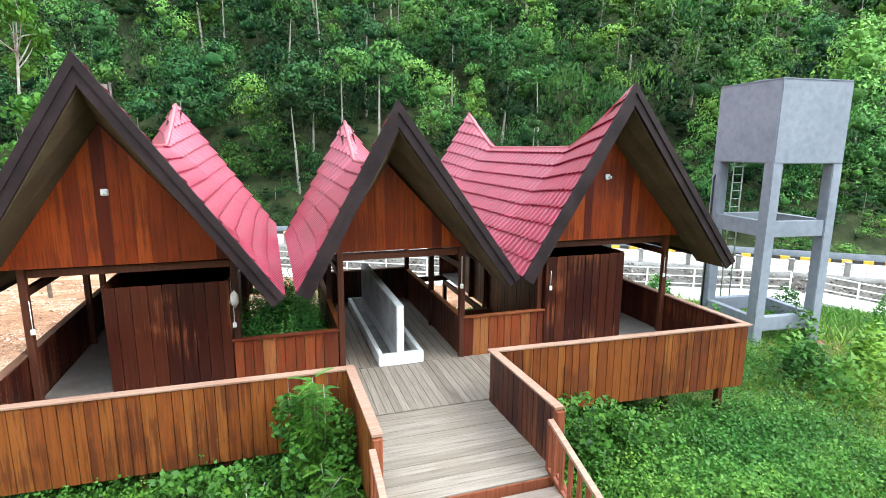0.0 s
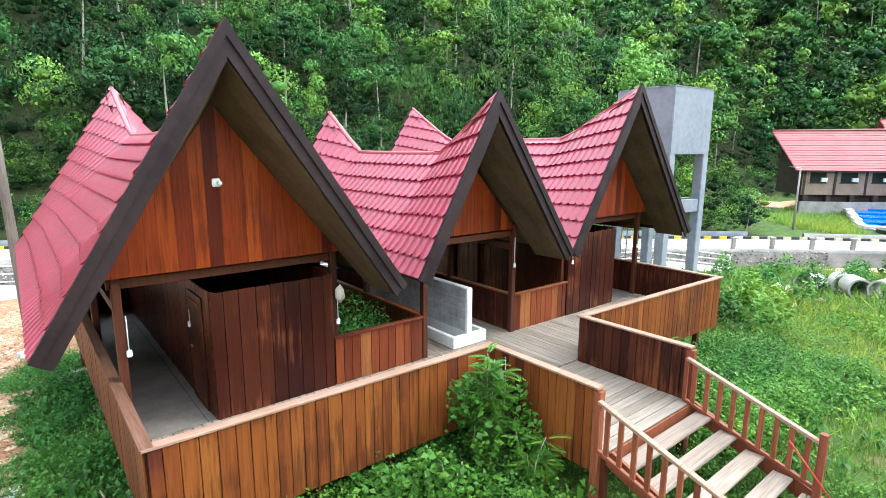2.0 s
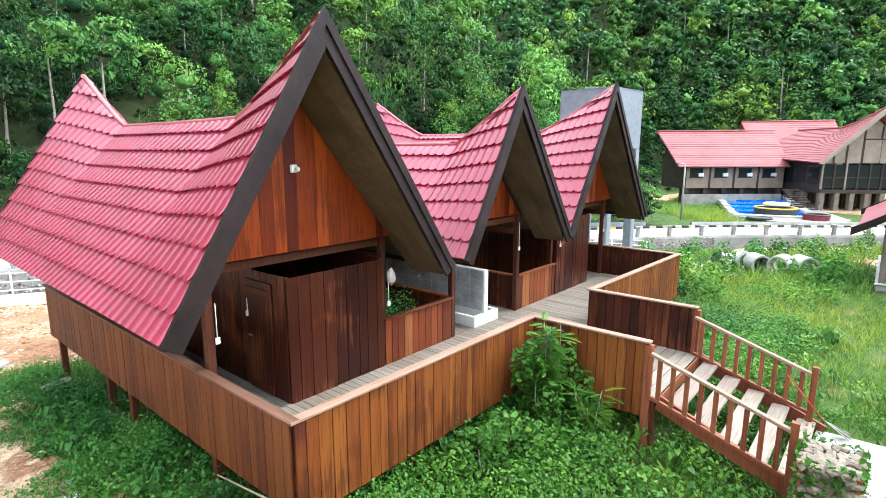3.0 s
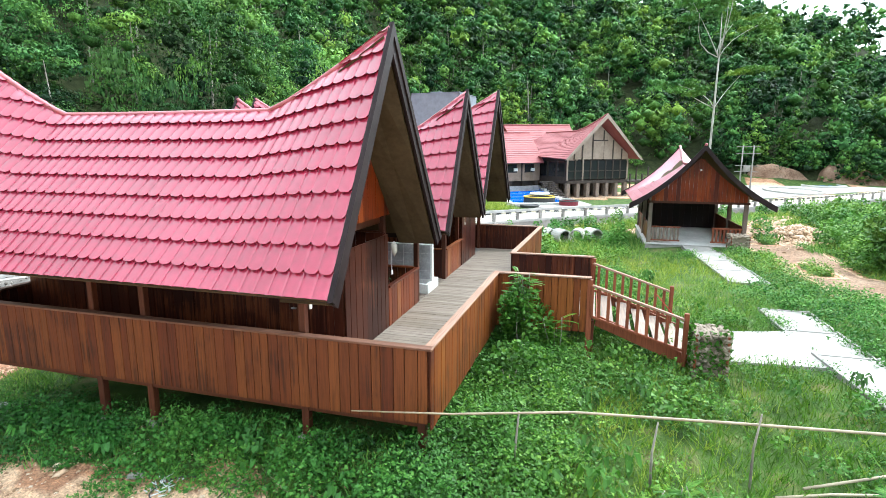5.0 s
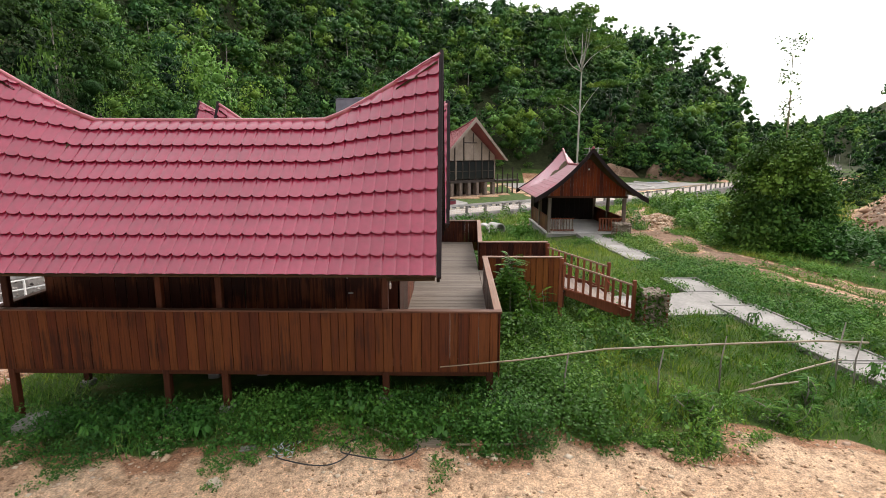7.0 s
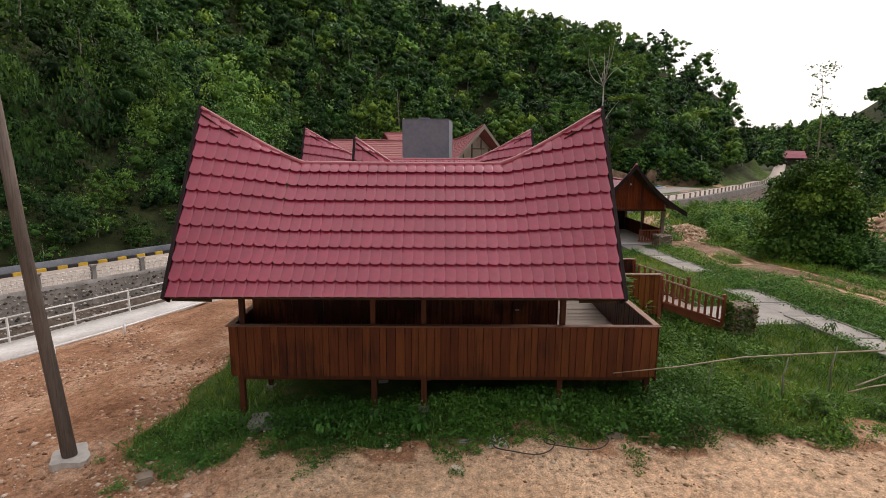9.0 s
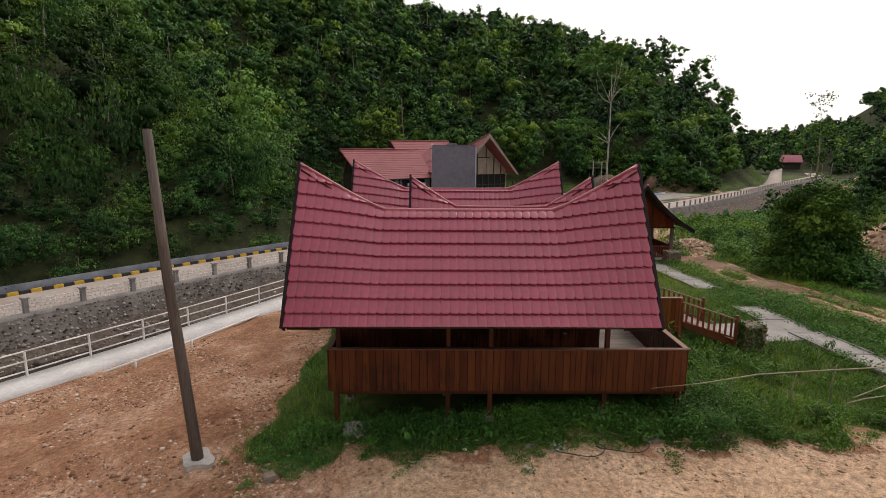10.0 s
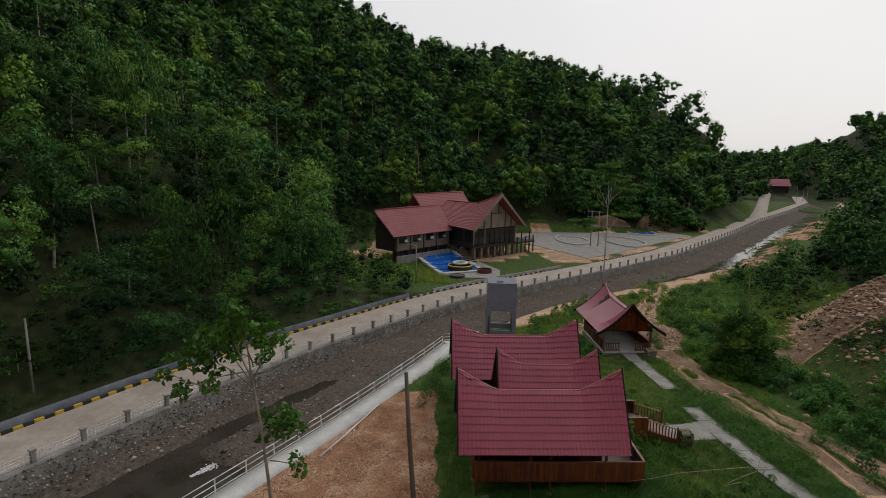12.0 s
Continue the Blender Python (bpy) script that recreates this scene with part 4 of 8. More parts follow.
def ribbon(Q, offs, zs):
    """A skin along a line: rows of (offset to the left, height), joined in order."""
    N = normals(Q)
    k = len(offs)
    v = np.concatenate([np.column_stack([Q + N * o, np.full(len(Q), z) if np.isscalar(z) else z]) for o, z in zip(offs, zs)])
    n = len(Q)
    i = np.arange(n - 1)
    q = np.concatenate([np.stack([r * n + i, r * n + i + 1, (r + 1) * n + i + 1, (r + 1) * n + i], 1) for r in range(k - 1)])
    return arrays(v, q)


EDGE = smooth_line(ROAD_EDGE, 1.0)
road = tagged(part("road", ribbon(EDGE, (0.0, 7.1), (ROAD_Z, ROAD_Z)), M_ROAD), "dusty pale concrete road along the stream", "road", kind="structure")
M_MASONRY = plain("rubble_mortar", (0.09, 0.08, 0.07), (0.22, 0.2, 0.18), 0.95, 0.8, bumpy=0.6, fine=0.03)
tagged(part("retaining_wall", ribbon(EDGE, (0.25, 0.25, -0.05, -0.75), (ROAD_Z, ROAD_Z + 0.22, ROAD_Z + 0.22, BED_Z - 0.4)), M_MASONRY), "rubble stone retaining wall between road and stream", "retaining wall", kind="structure")
plinth = tagged(part("road_plinth", ribbon(EDGE, (0.3, 0.3, -0.1, -0.1), (ROAD_Z, ROAD_Z + 0.26, ROAD_Z + 0.26, ROAD_Z - 0.1)), M_CONC_OLD), "grey concrete plinth along the road's edge", "kerb", kind="structure")

fence = thing("road_fence", (30, 26, ROAD_Z), "roadside fence of grey pillars and thin white rails", "fence")
cap_me = block(-0.22, 0.22, -0.22, 0.22, 1.0, 1.12, 0.02)
cap_me.materials.append(M_CONC_OLD)
pil_me = block(-0.15, 0.15, -0.15, 0.15, 0, 1.0, 0.015)
pil_me.materials.append(M_CONC_OLD)
bars_v = []
cum = np.concatenate([[0], np.cumsum(np.hypot(*np.diff(EDGE, axis=0).T))])


def on_edge(s, off=0.1):
    p = np.array([np.interp(s, cum, EDGE[:, 0]), np.interp(s, cum, EDGE[:, 1])])
    q = np.array([np.interp(s + 0.5, cum, EDGE[:, 0]), np.interp(s + 0.5, cum, EDGE[:, 1])])
    d = (q - p) / np.linalg.norm(q - p)
    return p + np.array([-d[1], d[0]]) * off, math.atan2(d[1], d[0])


s = 20.0
GAP = 3.5
while s < cum[-1] - 30:
    p, a = on_edge(s)
    M = Matrix.Translation((p[0], p[1], ROAD_Z + 0.2)) @ Matrix.Rotation(a, 4, "Z")
    pil = part("pillar", pil_me, None, fence, M)
    part("pillar_cap", cap_me, None, pil, M)
    if s < 190:
        p2, _ = on_edge(s + GAP)
        for z in (0.38, 0.62, 0.86):
            part("rail", sweep([(p[0], p[1], ROAD_Z + 0.2 + z), (p2[0], p2[1], ROAD_Z + 0.2 + z)], 0.022, 5), M_WHITE, fence, label="thin white rail")
        for k in range(1, 12):
            q = p + (p2 - p) * k / 12
            bars_v.append((q[0], q[1]))
    s += GAP
bv, bq = [], []
for x, y in bars_v:
    n = len(bv)
    bv += [(x + dx, y + dy, ROAD_Z + z) for z in (0.3, 1.06) for dx, dy in ((-0.012, -0.012), (0.012, -0.012), (0.012, 0.012), (-0.012, 0.012))]
    bq += [(n, n + 1, n + 5, n + 4), (n + 1, n + 2, n + 6, n + 5), (n + 2, n + 3, n + 7, n + 6), (n + 3, n, n + 4, n + 7)]
tagged(part("picket", arrays(np.array(bv), np.array(bq)), M_WHITE, fence), kind="stuff")

# side road climbing to the hut, left of a grassy wedge
SIDE_AXIS = [(200, -130), (246, -160), (292, -189.5), (345, -223.5), (384, -249)]
SIDE = smooth_line(SIDE_AXIS, 3.0, 6)
sz_ = ROAD_Z + 0.05 + 3.0 * step(0.2, 1.0, np.linspace(0, 1, len(SIDE)))
tagged(part("side_road", ribbon(SIDE, (3.2, 3.0, -3.0, -3.2), (sz_ - 2.5, sz_, sz_, sz_ - 2.5)), M_ROAD), "pale concrete side road climbing to the hut", "road", kind="structure")

# black and yellow kerb stones on the hill side
kerb = thing("kerb", (35, 35, ROAD_Z), "painted kerb of alternating black and yellow blocks", "kerb", kind="structure")
kb = {}
M_CREAMPAINT = plain("faded_cream_paint", (0.42, 0.38, 0.28), (0.56, 0.51, 0.4), 0.7)
for nm, mt in (("k", M_BLACK), ("y", M_YELLOW), ("c", M_CREAMPAINT)):
    kb[nm] = block(-0.365, 0.365, -0.13, 0.13, -0.1, 0.26, 0.03)
    kb[nm].materials.append(mt)
s, i = 58.0, 0
while s < 330 and i < 300:
    p, a = on_edge(s, 7.25)
    if not (79 < p[0] < 92 and p[1] < -6):
        part("kerb_stone", kb["k" if i % 2 == 0 else "y" if p[0] < 55 else "c"], None, kerb, Matrix.Translation((p[0], p[1], ROAD_Z)) @ Matrix.Rotation(a, 4, "Z"))
    i += 1
    s += 0.75
M_DRAIN = plain("blue_grey_drain_wall", (0.10, 0.115, 0.14), (0.2, 0.215, 0.24), 0.85, 0.8)
DR = EDGE[(EDGE[:, 0] > -70) & (EDGE[:, 0] < 52)]
tagged(part("drain_wall", ribbon(DR, (8.1, 8.1, 8.4, 8.4), (ROAD_Z - 0.1, ROAD_Z + 0.62, ROAD_Z + 0.62, ROAD_Z - 0.1)), M_DRAIN), "low blue-grey drain wall behind the kerb", "wall", kind="structure")

PW = EDGE[(EDGE[:, 0] > 55) & (EDGE[:, 0] < 78)]
tagged(part("pool_wall", ribbon(PW, (7.7, 7.7, 8.0, 8.0), (ROAD_Z - 0.1, ROAD_Z + 0.55, ROAD_Z + 0.55, ROAD_Z - 0.1)), M_CONC_OLD), "low grey concrete wall below the stepped pool", "wall", kind="structure")

# walkway on the near bank
WALK = smooth_line([(-34.4, 43.8), (0.2, 24.3), (9.0, 19.25), (15.9, 15.6), (22.7, 12.2), (28.4, 9.6)], 0.8, 6)
tagged(part("walkway", ribbon(WALK, (0.0, 0.0, -0.0, -1.75, -1.75), (BED_Z - 0.3, WALK_Z - 0.02, WALK_Z + 0.1, WALK_Z + 0.1, WALK_Z - 0.5)), M_WALK), "pale concrete walkway above the stream wall", "walkway", kind="structure")
rail_th = thing("walkway_railing", (10, 20, WALK_Z), "white painted pipe railing along the walkway", "railing")
WN = normals(WALK)
line = WALK + WN * -0.12
cw = np.concatenate([[0], np.cumsum(np.hypot(*np.diff(line, axis=0).T))])
k = 0.3
prev = None
while k < cw[-1]:
    p = np.array([np.interp(k, cw, line[:, 0]), np.interp(k, cw, line[:, 1])])
    part("rail_post", matbar(0.07, 0.07, 1.0, M_WHITE, 0.008), None, rail_th, Matrix.Translation((p[0], p[1], WALK_Z + 0.08)))
    if prev is not None:
        for z in (0.22, 0.62, 1.02):
            part("pipe", sweep([(prev[0], prev[1], WALK_Z + 0.08 + z), (p[0], p[1], WALK_Z + 0.08 + z)], 0.032, 6), M_WHITE, rail_th)
    prev = p
    k += 2.35
for xy0, xy1 in (((28.6, 9.7), (30.2, 5.6)),):
    for z in (0.3, 0.65, 1.0):
        part("pipe", sweep([(*xy0, WALK_Z + z), (*xy1, WALK_Z - 0.1 + z * 0.9)], 0.032, 6), M_WHITE, rail_th)
    for f in (0.5, 1.0):
        part("rail_post", matbar(0.07, 0.07, 1.0, M_WHITE, 0.008), None, rail_th, Matrix.Translation((28.6 + 1.6 * f, 9.7 - 4.1 * f, WALK_Z - 0.1)))
tagged(part("walkway_ramp", slab([(27.0, 8.6), (28.3, 5.0), (30.3, 5.5), (28.9, 9.8)], WALK_Z - 0.4, WALK_Z + 0.05), M_WALK), "concrete ramp at the walkway's end", "ramp", kind="structure")

# water
m, t, b = nodes_of("stream_water")
wn1, wn2 = noise_tex(t, 1.3, 5), noise_tex(t, 0.22, 4, (1.0, 1.0, 1.0))
foam = ramp(t, [(0.4, (0.03, 0.023, 0.017)), (0.7, (0.06, 0.05, 0.04))])
t.links.new(wn2.outputs["Fac"], foam.inputs["Fac"])
t.links.new(foam.outputs["Color"], b.inputs["Base Color"])
b.inputs["Roughness"].default_value = 0.12
bump(t, b, wn1.outputs["Fac"], 0.4, 0.05)
M_WATER = m


def bed_z(P):
    """The stream bed: rubble bank against the road wall, a channel, and the near shore."""
    o = -side(P, ROAD_EDGE)
    lo = np.interp(o, [0.5, 3, 6.5, 8.5, 12.5, 14.5, 17.5], [-5.1, -5.5, -6.1, -6.75, -6.75, -6.0, -3.6])
    lo2 = np.interp(o, [0.5, 1.8, 2.6, 3.4, 11.0, 12.5, 17], [-5.5, -5.9, -6.2, -6.75, -6.85, -6.45, -6.45])
    lo2 = lo2 + 0.78 * step(11.0, 13.0, P[:, 0] + 0.5 * (o - 7)) * step(4.3, 5.6, o) * step(13, 11, o)
    w = step(24, 34, P[:, 0])
    z = lo2 * (1 - w) + lo * w
    return z + 0.2 * wobble(P, 2.3, 5) + 0.1 * wobble(P, 0.9, 1)


WL = EDGE[(EDGE[:, 0] > -60) & (EDGE[:, 0] < 330)]
N = normals(WL)
offs = np.linspace(-0.5, -17.5, 26)
bedp = np.concatenate([WL + N * o for o in offs])
bedz = bed_z(bedp)
bedz[(bedp[:, 0] < 27) & (0.5 * bedp[:, 0] + 0.866 * bedp[:, 1] < 20.9)] = -8.0
i = np.arange(len(WL) - 1)
L_ = len(WL)
bq_ = np.concatenate([np.stack([r * L_ + i, r * L_ + i + 1, (r + 1) * L_ + i + 1, (r + 1) * L_ + i], 1) for r in range(len(offs) - 1)])
btint = np.where((np.repeat(offs, L_) < -13.5) & (bedp[:, 0] > 27), -0.5, 2.0)
tagged(part("stream_bed", arrays(np.column_stack([bedp, bedz]), bq_, btint, True), M_GROUND), "grey-brown gravel stream bed with a sandy shore", "stream bed", kind="structure")
tagged(part("stream", ribbon(WL, (-1.0, -8.0, -16.0), (BED_Z - 0.04,) * 3), M_WATER), "shallow dark stream running over stones", "water", kind="structure")


# stones: rough lumps, many in one object
def lump(rng, n=12):
    bm = bmesh.new()
    bmesh.ops.create_icosphere(bm, subdivisions=1, radius=1)
    for v in bm.verts:
        v.co *= rng.uniform(0.72, 1.15)
    co = np.array([v.co for v in bm.verts])
    fa = np.array([[v.index for v in f.verts] for f in bm.faces])
    bm.free()
    return co, fa


rng_st = np.random.default_rng(3)
LUMPS = [lump(rng_st) for _ in range(8)]


def chip(rng):
    co = np.array([(1, 0, 0), (-1, 0, 0), (0, 1, 0), (0, -1, 0), (0, 0, 1.0), (0, 0, -1)]) * rng.uniform(0.6, 1.2, (6, 1))
    return co, np.array([(0, 2, 4), (2, 1, 4), (1, 3, 4), (3, 0, 4), (2, 0, 5), (1, 2, 5), (3, 1, 5), (0, 3, 5)])


CHIPS = [chip(rng_st) for _ in range(8)]


def stones(P, sizes, flat, rng, shapes=None):
    V, F, n = [], [], 0
    shapes = shapes or LUMPS
    for (x, y, z), sz in zip(P, sizes):
        co, fa = shapes[rng.integers(0, 8)]
        a = rng.uniform(0, 6.28)
        c, s_ = math.cos(a), math.sin(a)
        q = co * np.array([rng.uniform(0.8, 1.3), rng.uniform(0.7, 1.1), flat]) * sz
        q = np.column_stack([q[:, 0] * c - q[:, 1] * s_, q[:, 0] * s_ + q[:, 1] * c, q[:, 2]]) + np.array([x, y, z])
        V.append(q)
        F.append(fa + n)
        n += len(co)
    return arrays(np.concatenate(V), np.concatenate(F))


M_STONES = varied("mixed_river_stones", [(0.0, (0.05, 0.042, 0.036)), (0.5, (0.19, 0.165, 0.14)), (1.0, (0.48, 0.43, 0.38))])
ws = np.repeat(np.arange(60, 165, 0.3), 9)
wf = np.tile(np.linspace(0.04, 0.96, 9), len(ws) // 9) + rng_st.uniform(-0.04, 0.04, len(ws))
ws = ws + rng_st.uniform(-0.13, 0.13, len(ws))
wp = np.array([on_edge(s, -0.02 - 0.62 * f)[0].tolist() + [ROAD_Z + 0.12 - f * 2.5] for s, f in zip(ws, wf)])
tagged(part("wall_stones", stones(wp, rng_st.uniform(0.1, 0.2, len(wp)), 0.85, rng_st, CHIPS), M_STONES), "grey rubble stones set in the retaining wall", "stones", kind="stuff")
bs = np.where(rng_st.uniform(size=7000) < 0.6, rng_st.uniform(60, 130, 7000), rng_st.uniform(50, 330, 7000))
bo = -rng_st.uniform(0.6, 16, 7000) * rng_st.uniform(0.3, 1, 7000)
bp = np.array([on_edge(s, o)[0] for s, o in zip(bs, bo)])
bz = bed_z(bp)
okb = (bp[:, 0] > 27) | (0.5 * bp[:, 0] + 0.866 * bp[:, 1] > 21.6)
tagged(part("river_stones", stones(np.column_stack([bp, bz])[okb], (rng_st.gamma(1.5, 0.05, 7000) + 0.04).clip(0, 0.45)[okb], 0.65, rng_st, CHIPS), M_STONES), "grey stones and boulders in the stream bed", "stones", kind="stuff")

FOAM = (10.6, 29.2)
# white water over a sill of stones
fa_ = rng_st.uniform(0, 1, 200) ** 0.8
fp = np.column_stack([1.1 - 2.2 * fa_, rng_st.normal(0, 1, 200) * (0.05 + 0.26 * (1 - fa_))])
fp = np.column_stack([FOAM[0] + fp[:, 0] * 0.8 + fp[:, 1] * 0.6, FOAM[1] - fp[:, 0] * 0.6 + fp[:, 1] * 0.8, np.full(200, BED_Z - 0.03)])
M_FOAM = plain("white_water", (0.62, 0.64, 0.66), (0.82, 0.83, 0.84), 0.6, 3.0, bumpy=0.6, fine=0.05)
tagged(part("foam", stones(fp, rng_st.uniform(0.04, 0.13, 200), 0.3, rng_st), M_FOAM), "white water foaming over a stone sill", "foam", kind="stuff")

# ---- open-sided gazebo ----
gaz = thing("gazebo", (25, -8.65, -0.3), "open wooden gazebo with crimson saddle roof on a concrete base", "gazebo")
GX0, GX1, GY, GH, GE, GP, GL = 20.9, 29.6, -8.65, 3.25, 2.08, 5.0, 3.95


def gaz_at(x, w, off=0.0):
    """Roof surface: w from 0 at the eave to 1 at the ridge; steep above, flaring below."""
    k = max(1.9 - (x - GX0), 1.9 - (GX1 - x), 0) / 1.9
    top = GL + (GP - GL) * k
    y = GH * (1 - w)
    z = GE + (top - GE) * (0.62 * w + 0.38 * max(w, 0) ** 2.2) + off
    return y, z


def gaz_sheet(sgn, x0, x1, w0, w1):
    v, f = [], []
    cols = 12
    for r, (w, lift) in enumerate(((w0, 0.0), (w0, 0.014), ((w0 + w1) / 2, 0.009), (w1, 0.004))):
        for c in range(cols + 1):
            x = x0 + (x1 - x0) * c / cols
            u = (c / 3) % 1
            y, z = gaz_at(x, w, lift + 0.005 * math.sin(math.pi * u))
            v.append((x, GY + sgn * y, z))
    n = cols + 1
    for r in range(3):
        for c in range(cols):
            q = (r * n + c, r * n + c + 1, (r + 1) * n + c + 1, (r + 1) * n + c)
            f.append(q if sgn < 0 else q[::-1])
    return solid(v, f)


g_roof = part("roof", solid([(x, GY + sg * gaz_at(x, w)[0], gaz_at(x, w)[1] - 0.05) for sg in (-1, 1) for x in np.linspace(GX0, GX1, 9) for w in np.linspace(0, 1, 6)], [(b0 + i * 6 + j, b0 + i * 6 + j + 1, b0 + i * 6 + j + 7, b0 + i * 6 + j + 6) for b0 in (0, 54) for i in range(8) for j in range(5)]), M_SOFFIT, gaz)
for sg in (-1, 1):
    for i in range(10):
        xa, xb = GX0 + (GX1 - GX0) * i / 10, GX0 + (GX1 - GX0) * (i + 1) / 10
        for j in range(10):
            part("roof_sheet", gaz_sheet(sg, xa, xb, j / 10, (j + 1.05) / 10 if j < 9 else 1.0), M_ROOF, g_roof)
part("ridge_cap", sweep([(x, GY, gaz_at(x, 1)[1] + 0.02) for x in np.linspace(GX0 - 0.05, GX1 + 0.05, 17)], 0.08, 8), M_RIDGE, gaz)
for x in (GX0 - 0.03, GX1 + 0.03):
    for sg in (-1, 1):
        v = []
        for w in np.linspace(-0.06, 1, 9):
            y, z = gaz_at(min(max(x, GX0), GX1), w)
            v += [(x - 0.03, GY + sg * y, z + 0.06), (x + 0.03, GY + sg * y, z + 0.06), (x + 0.03, GY + sg * y, z - 0.24), (x - 0.03, GY + sg * y, z - 0.24)]
        f = [(4 * i + a, 4 * i + (a + 1) % 4, 4 * i + 4 + (a + 1) % 4, 4 * i + 4 + a) for i in range(8) for a in range(4)] + [(0, 1, 2, 3), (35, 34, 33, 32)]
        part("barge_board", solid(v, f), M_BARGE, gaz, label="dark curved barge board")
g_panel = part("gable_panel", matbar(0.05, 4.9, 0.12, M_DARKWOOD), None, gaz, Matrix.Translation((GX0 + 0.8, GY, 2.0)))
y = -2.3
while y < 2.3:
    h0, h1 = (gaz_at(GX0 + 0.8, 1 - abs(k) / GH)[1] - 0.12 for k in (y, y + 0.2))
    yy = GY + y
    part("board", solid([(GX0 + 0.78, yy + 0.004, 2.1), (GX0 + 0.78, yy + 0.196, 2.1), (GX0 + 0.78, yy + 0.196, max(h1, 2.15)), (GX0 + 0.78, yy + 0.004, max(h0, 2.15)), (GX0 + 0.81, yy + 0.004, 2.1), (GX0 + 0.81, yy + 0.196, 2.1), (GX0 + 0.81, yy + 0.196, max(h1, 2.15)), (GX0 + 0.81, yy + 0.004, max(h0, 2.15))], [(0, 3, 2, 1), (4, 5, 6, 7), (0, 1, 5, 4), (1, 2, 6, 5), (2, 3, 7, 6), (3, 0, 4, 7)]), M_GABLE, g_panel)
    y += 0.2
part("base", block(GX0 + 0.7, GX1 - 0.5, GY - 2.45, GY + 2.45, -1.4, -0.22, 0.03), M_CONC_OLD, gaz, label="weathered concrete base")
part("floor_slab", block(GX0 + 0.65, GX1 - 0.45, GY - 2.5, GY + 2.5, -0.22, -0.16, 0.01), M_WALK, gaz)
# near-black tone used only for the gazebo's back wall
M_DARKPANEL = wood("near_black_boards", [(0.0, (0.007, 0.003, 0.0022)), (1.0, (0.016, 0.006, 0.004))], 0.5)
M_GPOST = plain("grey_brown_post", (0.13, 0.10, 0.08), (0.22, 0.17, 0.14), 0.8, 2)
for x in (GX0 + 0.9, (GX0 + GX1) / 2, GX1 - 0.8):
    for sg in (-1, 1):
        part("post", matbar(0.2, 0.2, 2.6, M_GPOST, 0.015), None, gaz, Matrix.Translation((x, GY + sg * 2.3, -0.2)))
for sg, y0, y1 in ((-1, -2.2, -0.75), (1, 0.75, 2.2)):
    for z in (0.0, 0.72):
        beam("rail", (GX0 + 0.85, GY + y0, z), (GX0 + 0.85, GY + y1, z), 0.06, 0.08, M_RAIL, gaz)
    for k in range(8):
        part("baluster", matbar(0.05, 0.09, 0.72, M_RAIL if sg < 0 else M_GPOST), None, gaz, Matrix.Translation((GX0 + 0.85, GY + y0 + 0.1 + k * (y1 - y0 - 0.2) / 7, 0.0)))
for sg in (-1, 1):
    sidew = part("side_wall", matbar(0.06, 0.08, 7.0, M_RAIL), None, gaz, along((GX0 + 1.0, GY + sg * 2.3, 0.78), (GX1 - 0.9, GY + sg * 2.3, 0.78)))
    board_run(sidew, (GX0 + 1.0, GY + sg * 2.3), (GX1 - 0.9, GY + sg * 2.3), -0.18, 0.74, M_HALF, rnd, (0.3, 0.4))
back = part("back_wall", matbar(0.06, 0.08, 4.5, M_RAIL), None, gaz, along((GX1 - 0.85, GY - 2.25, 2.0), (GX1 - 0.85, GY + 2.25, 2.0)))
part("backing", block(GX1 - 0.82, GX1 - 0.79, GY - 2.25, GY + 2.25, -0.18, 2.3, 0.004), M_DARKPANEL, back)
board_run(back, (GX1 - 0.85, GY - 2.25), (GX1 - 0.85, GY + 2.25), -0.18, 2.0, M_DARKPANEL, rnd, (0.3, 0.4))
part("lamp", block(-0.04, 0.0, -0.05, 0.05, -0.05, 0.05, 0.015), M_WHITE, gaz, Matrix.Translation((GX0 + 0.77, GY, 3.75)), "small white lamp fitting")

# ---- long house on stilts beyond the road ----
house = thing("stilt_house", (100, 5, ROAD_Z), "large timber house on stilts with faded red tiled roofs", "house")
M_FADED = roof_paint("faded_red_tile", (0.27, 0.075, 0.08), (0.35, 0.115, 0.12), 0.6, 0.0, 0.3)
M_CREAM = plain("beige_wall_board", (0.24, 0.185, 0.15), (0.33, 0.265, 0.225), 0.8, 0.8)
M_DARKTIMBER = plain("black_brown_timber", (0.02, 0.014, 0.011), (0.05, 0.035, 0.028), 0.7, 1)
m, t, b = nodes_of("dark_window_glass")
b.inputs["Base Color"].default_value = (0.02, 0.022, 0.025, 1)
b.inputs["Roughness"].default_value = 0.08
M_GLASS = m


def frame_at(origin, u):
    u = Vector((*u, 0)).normalized()
    mm_ = Matrix((u, Vector((-u.y, u.x, 0)), Vector((0, 0, 1)))).transposed().to_4x4()
    mm_.translation = Vector(origin)
    return mm_


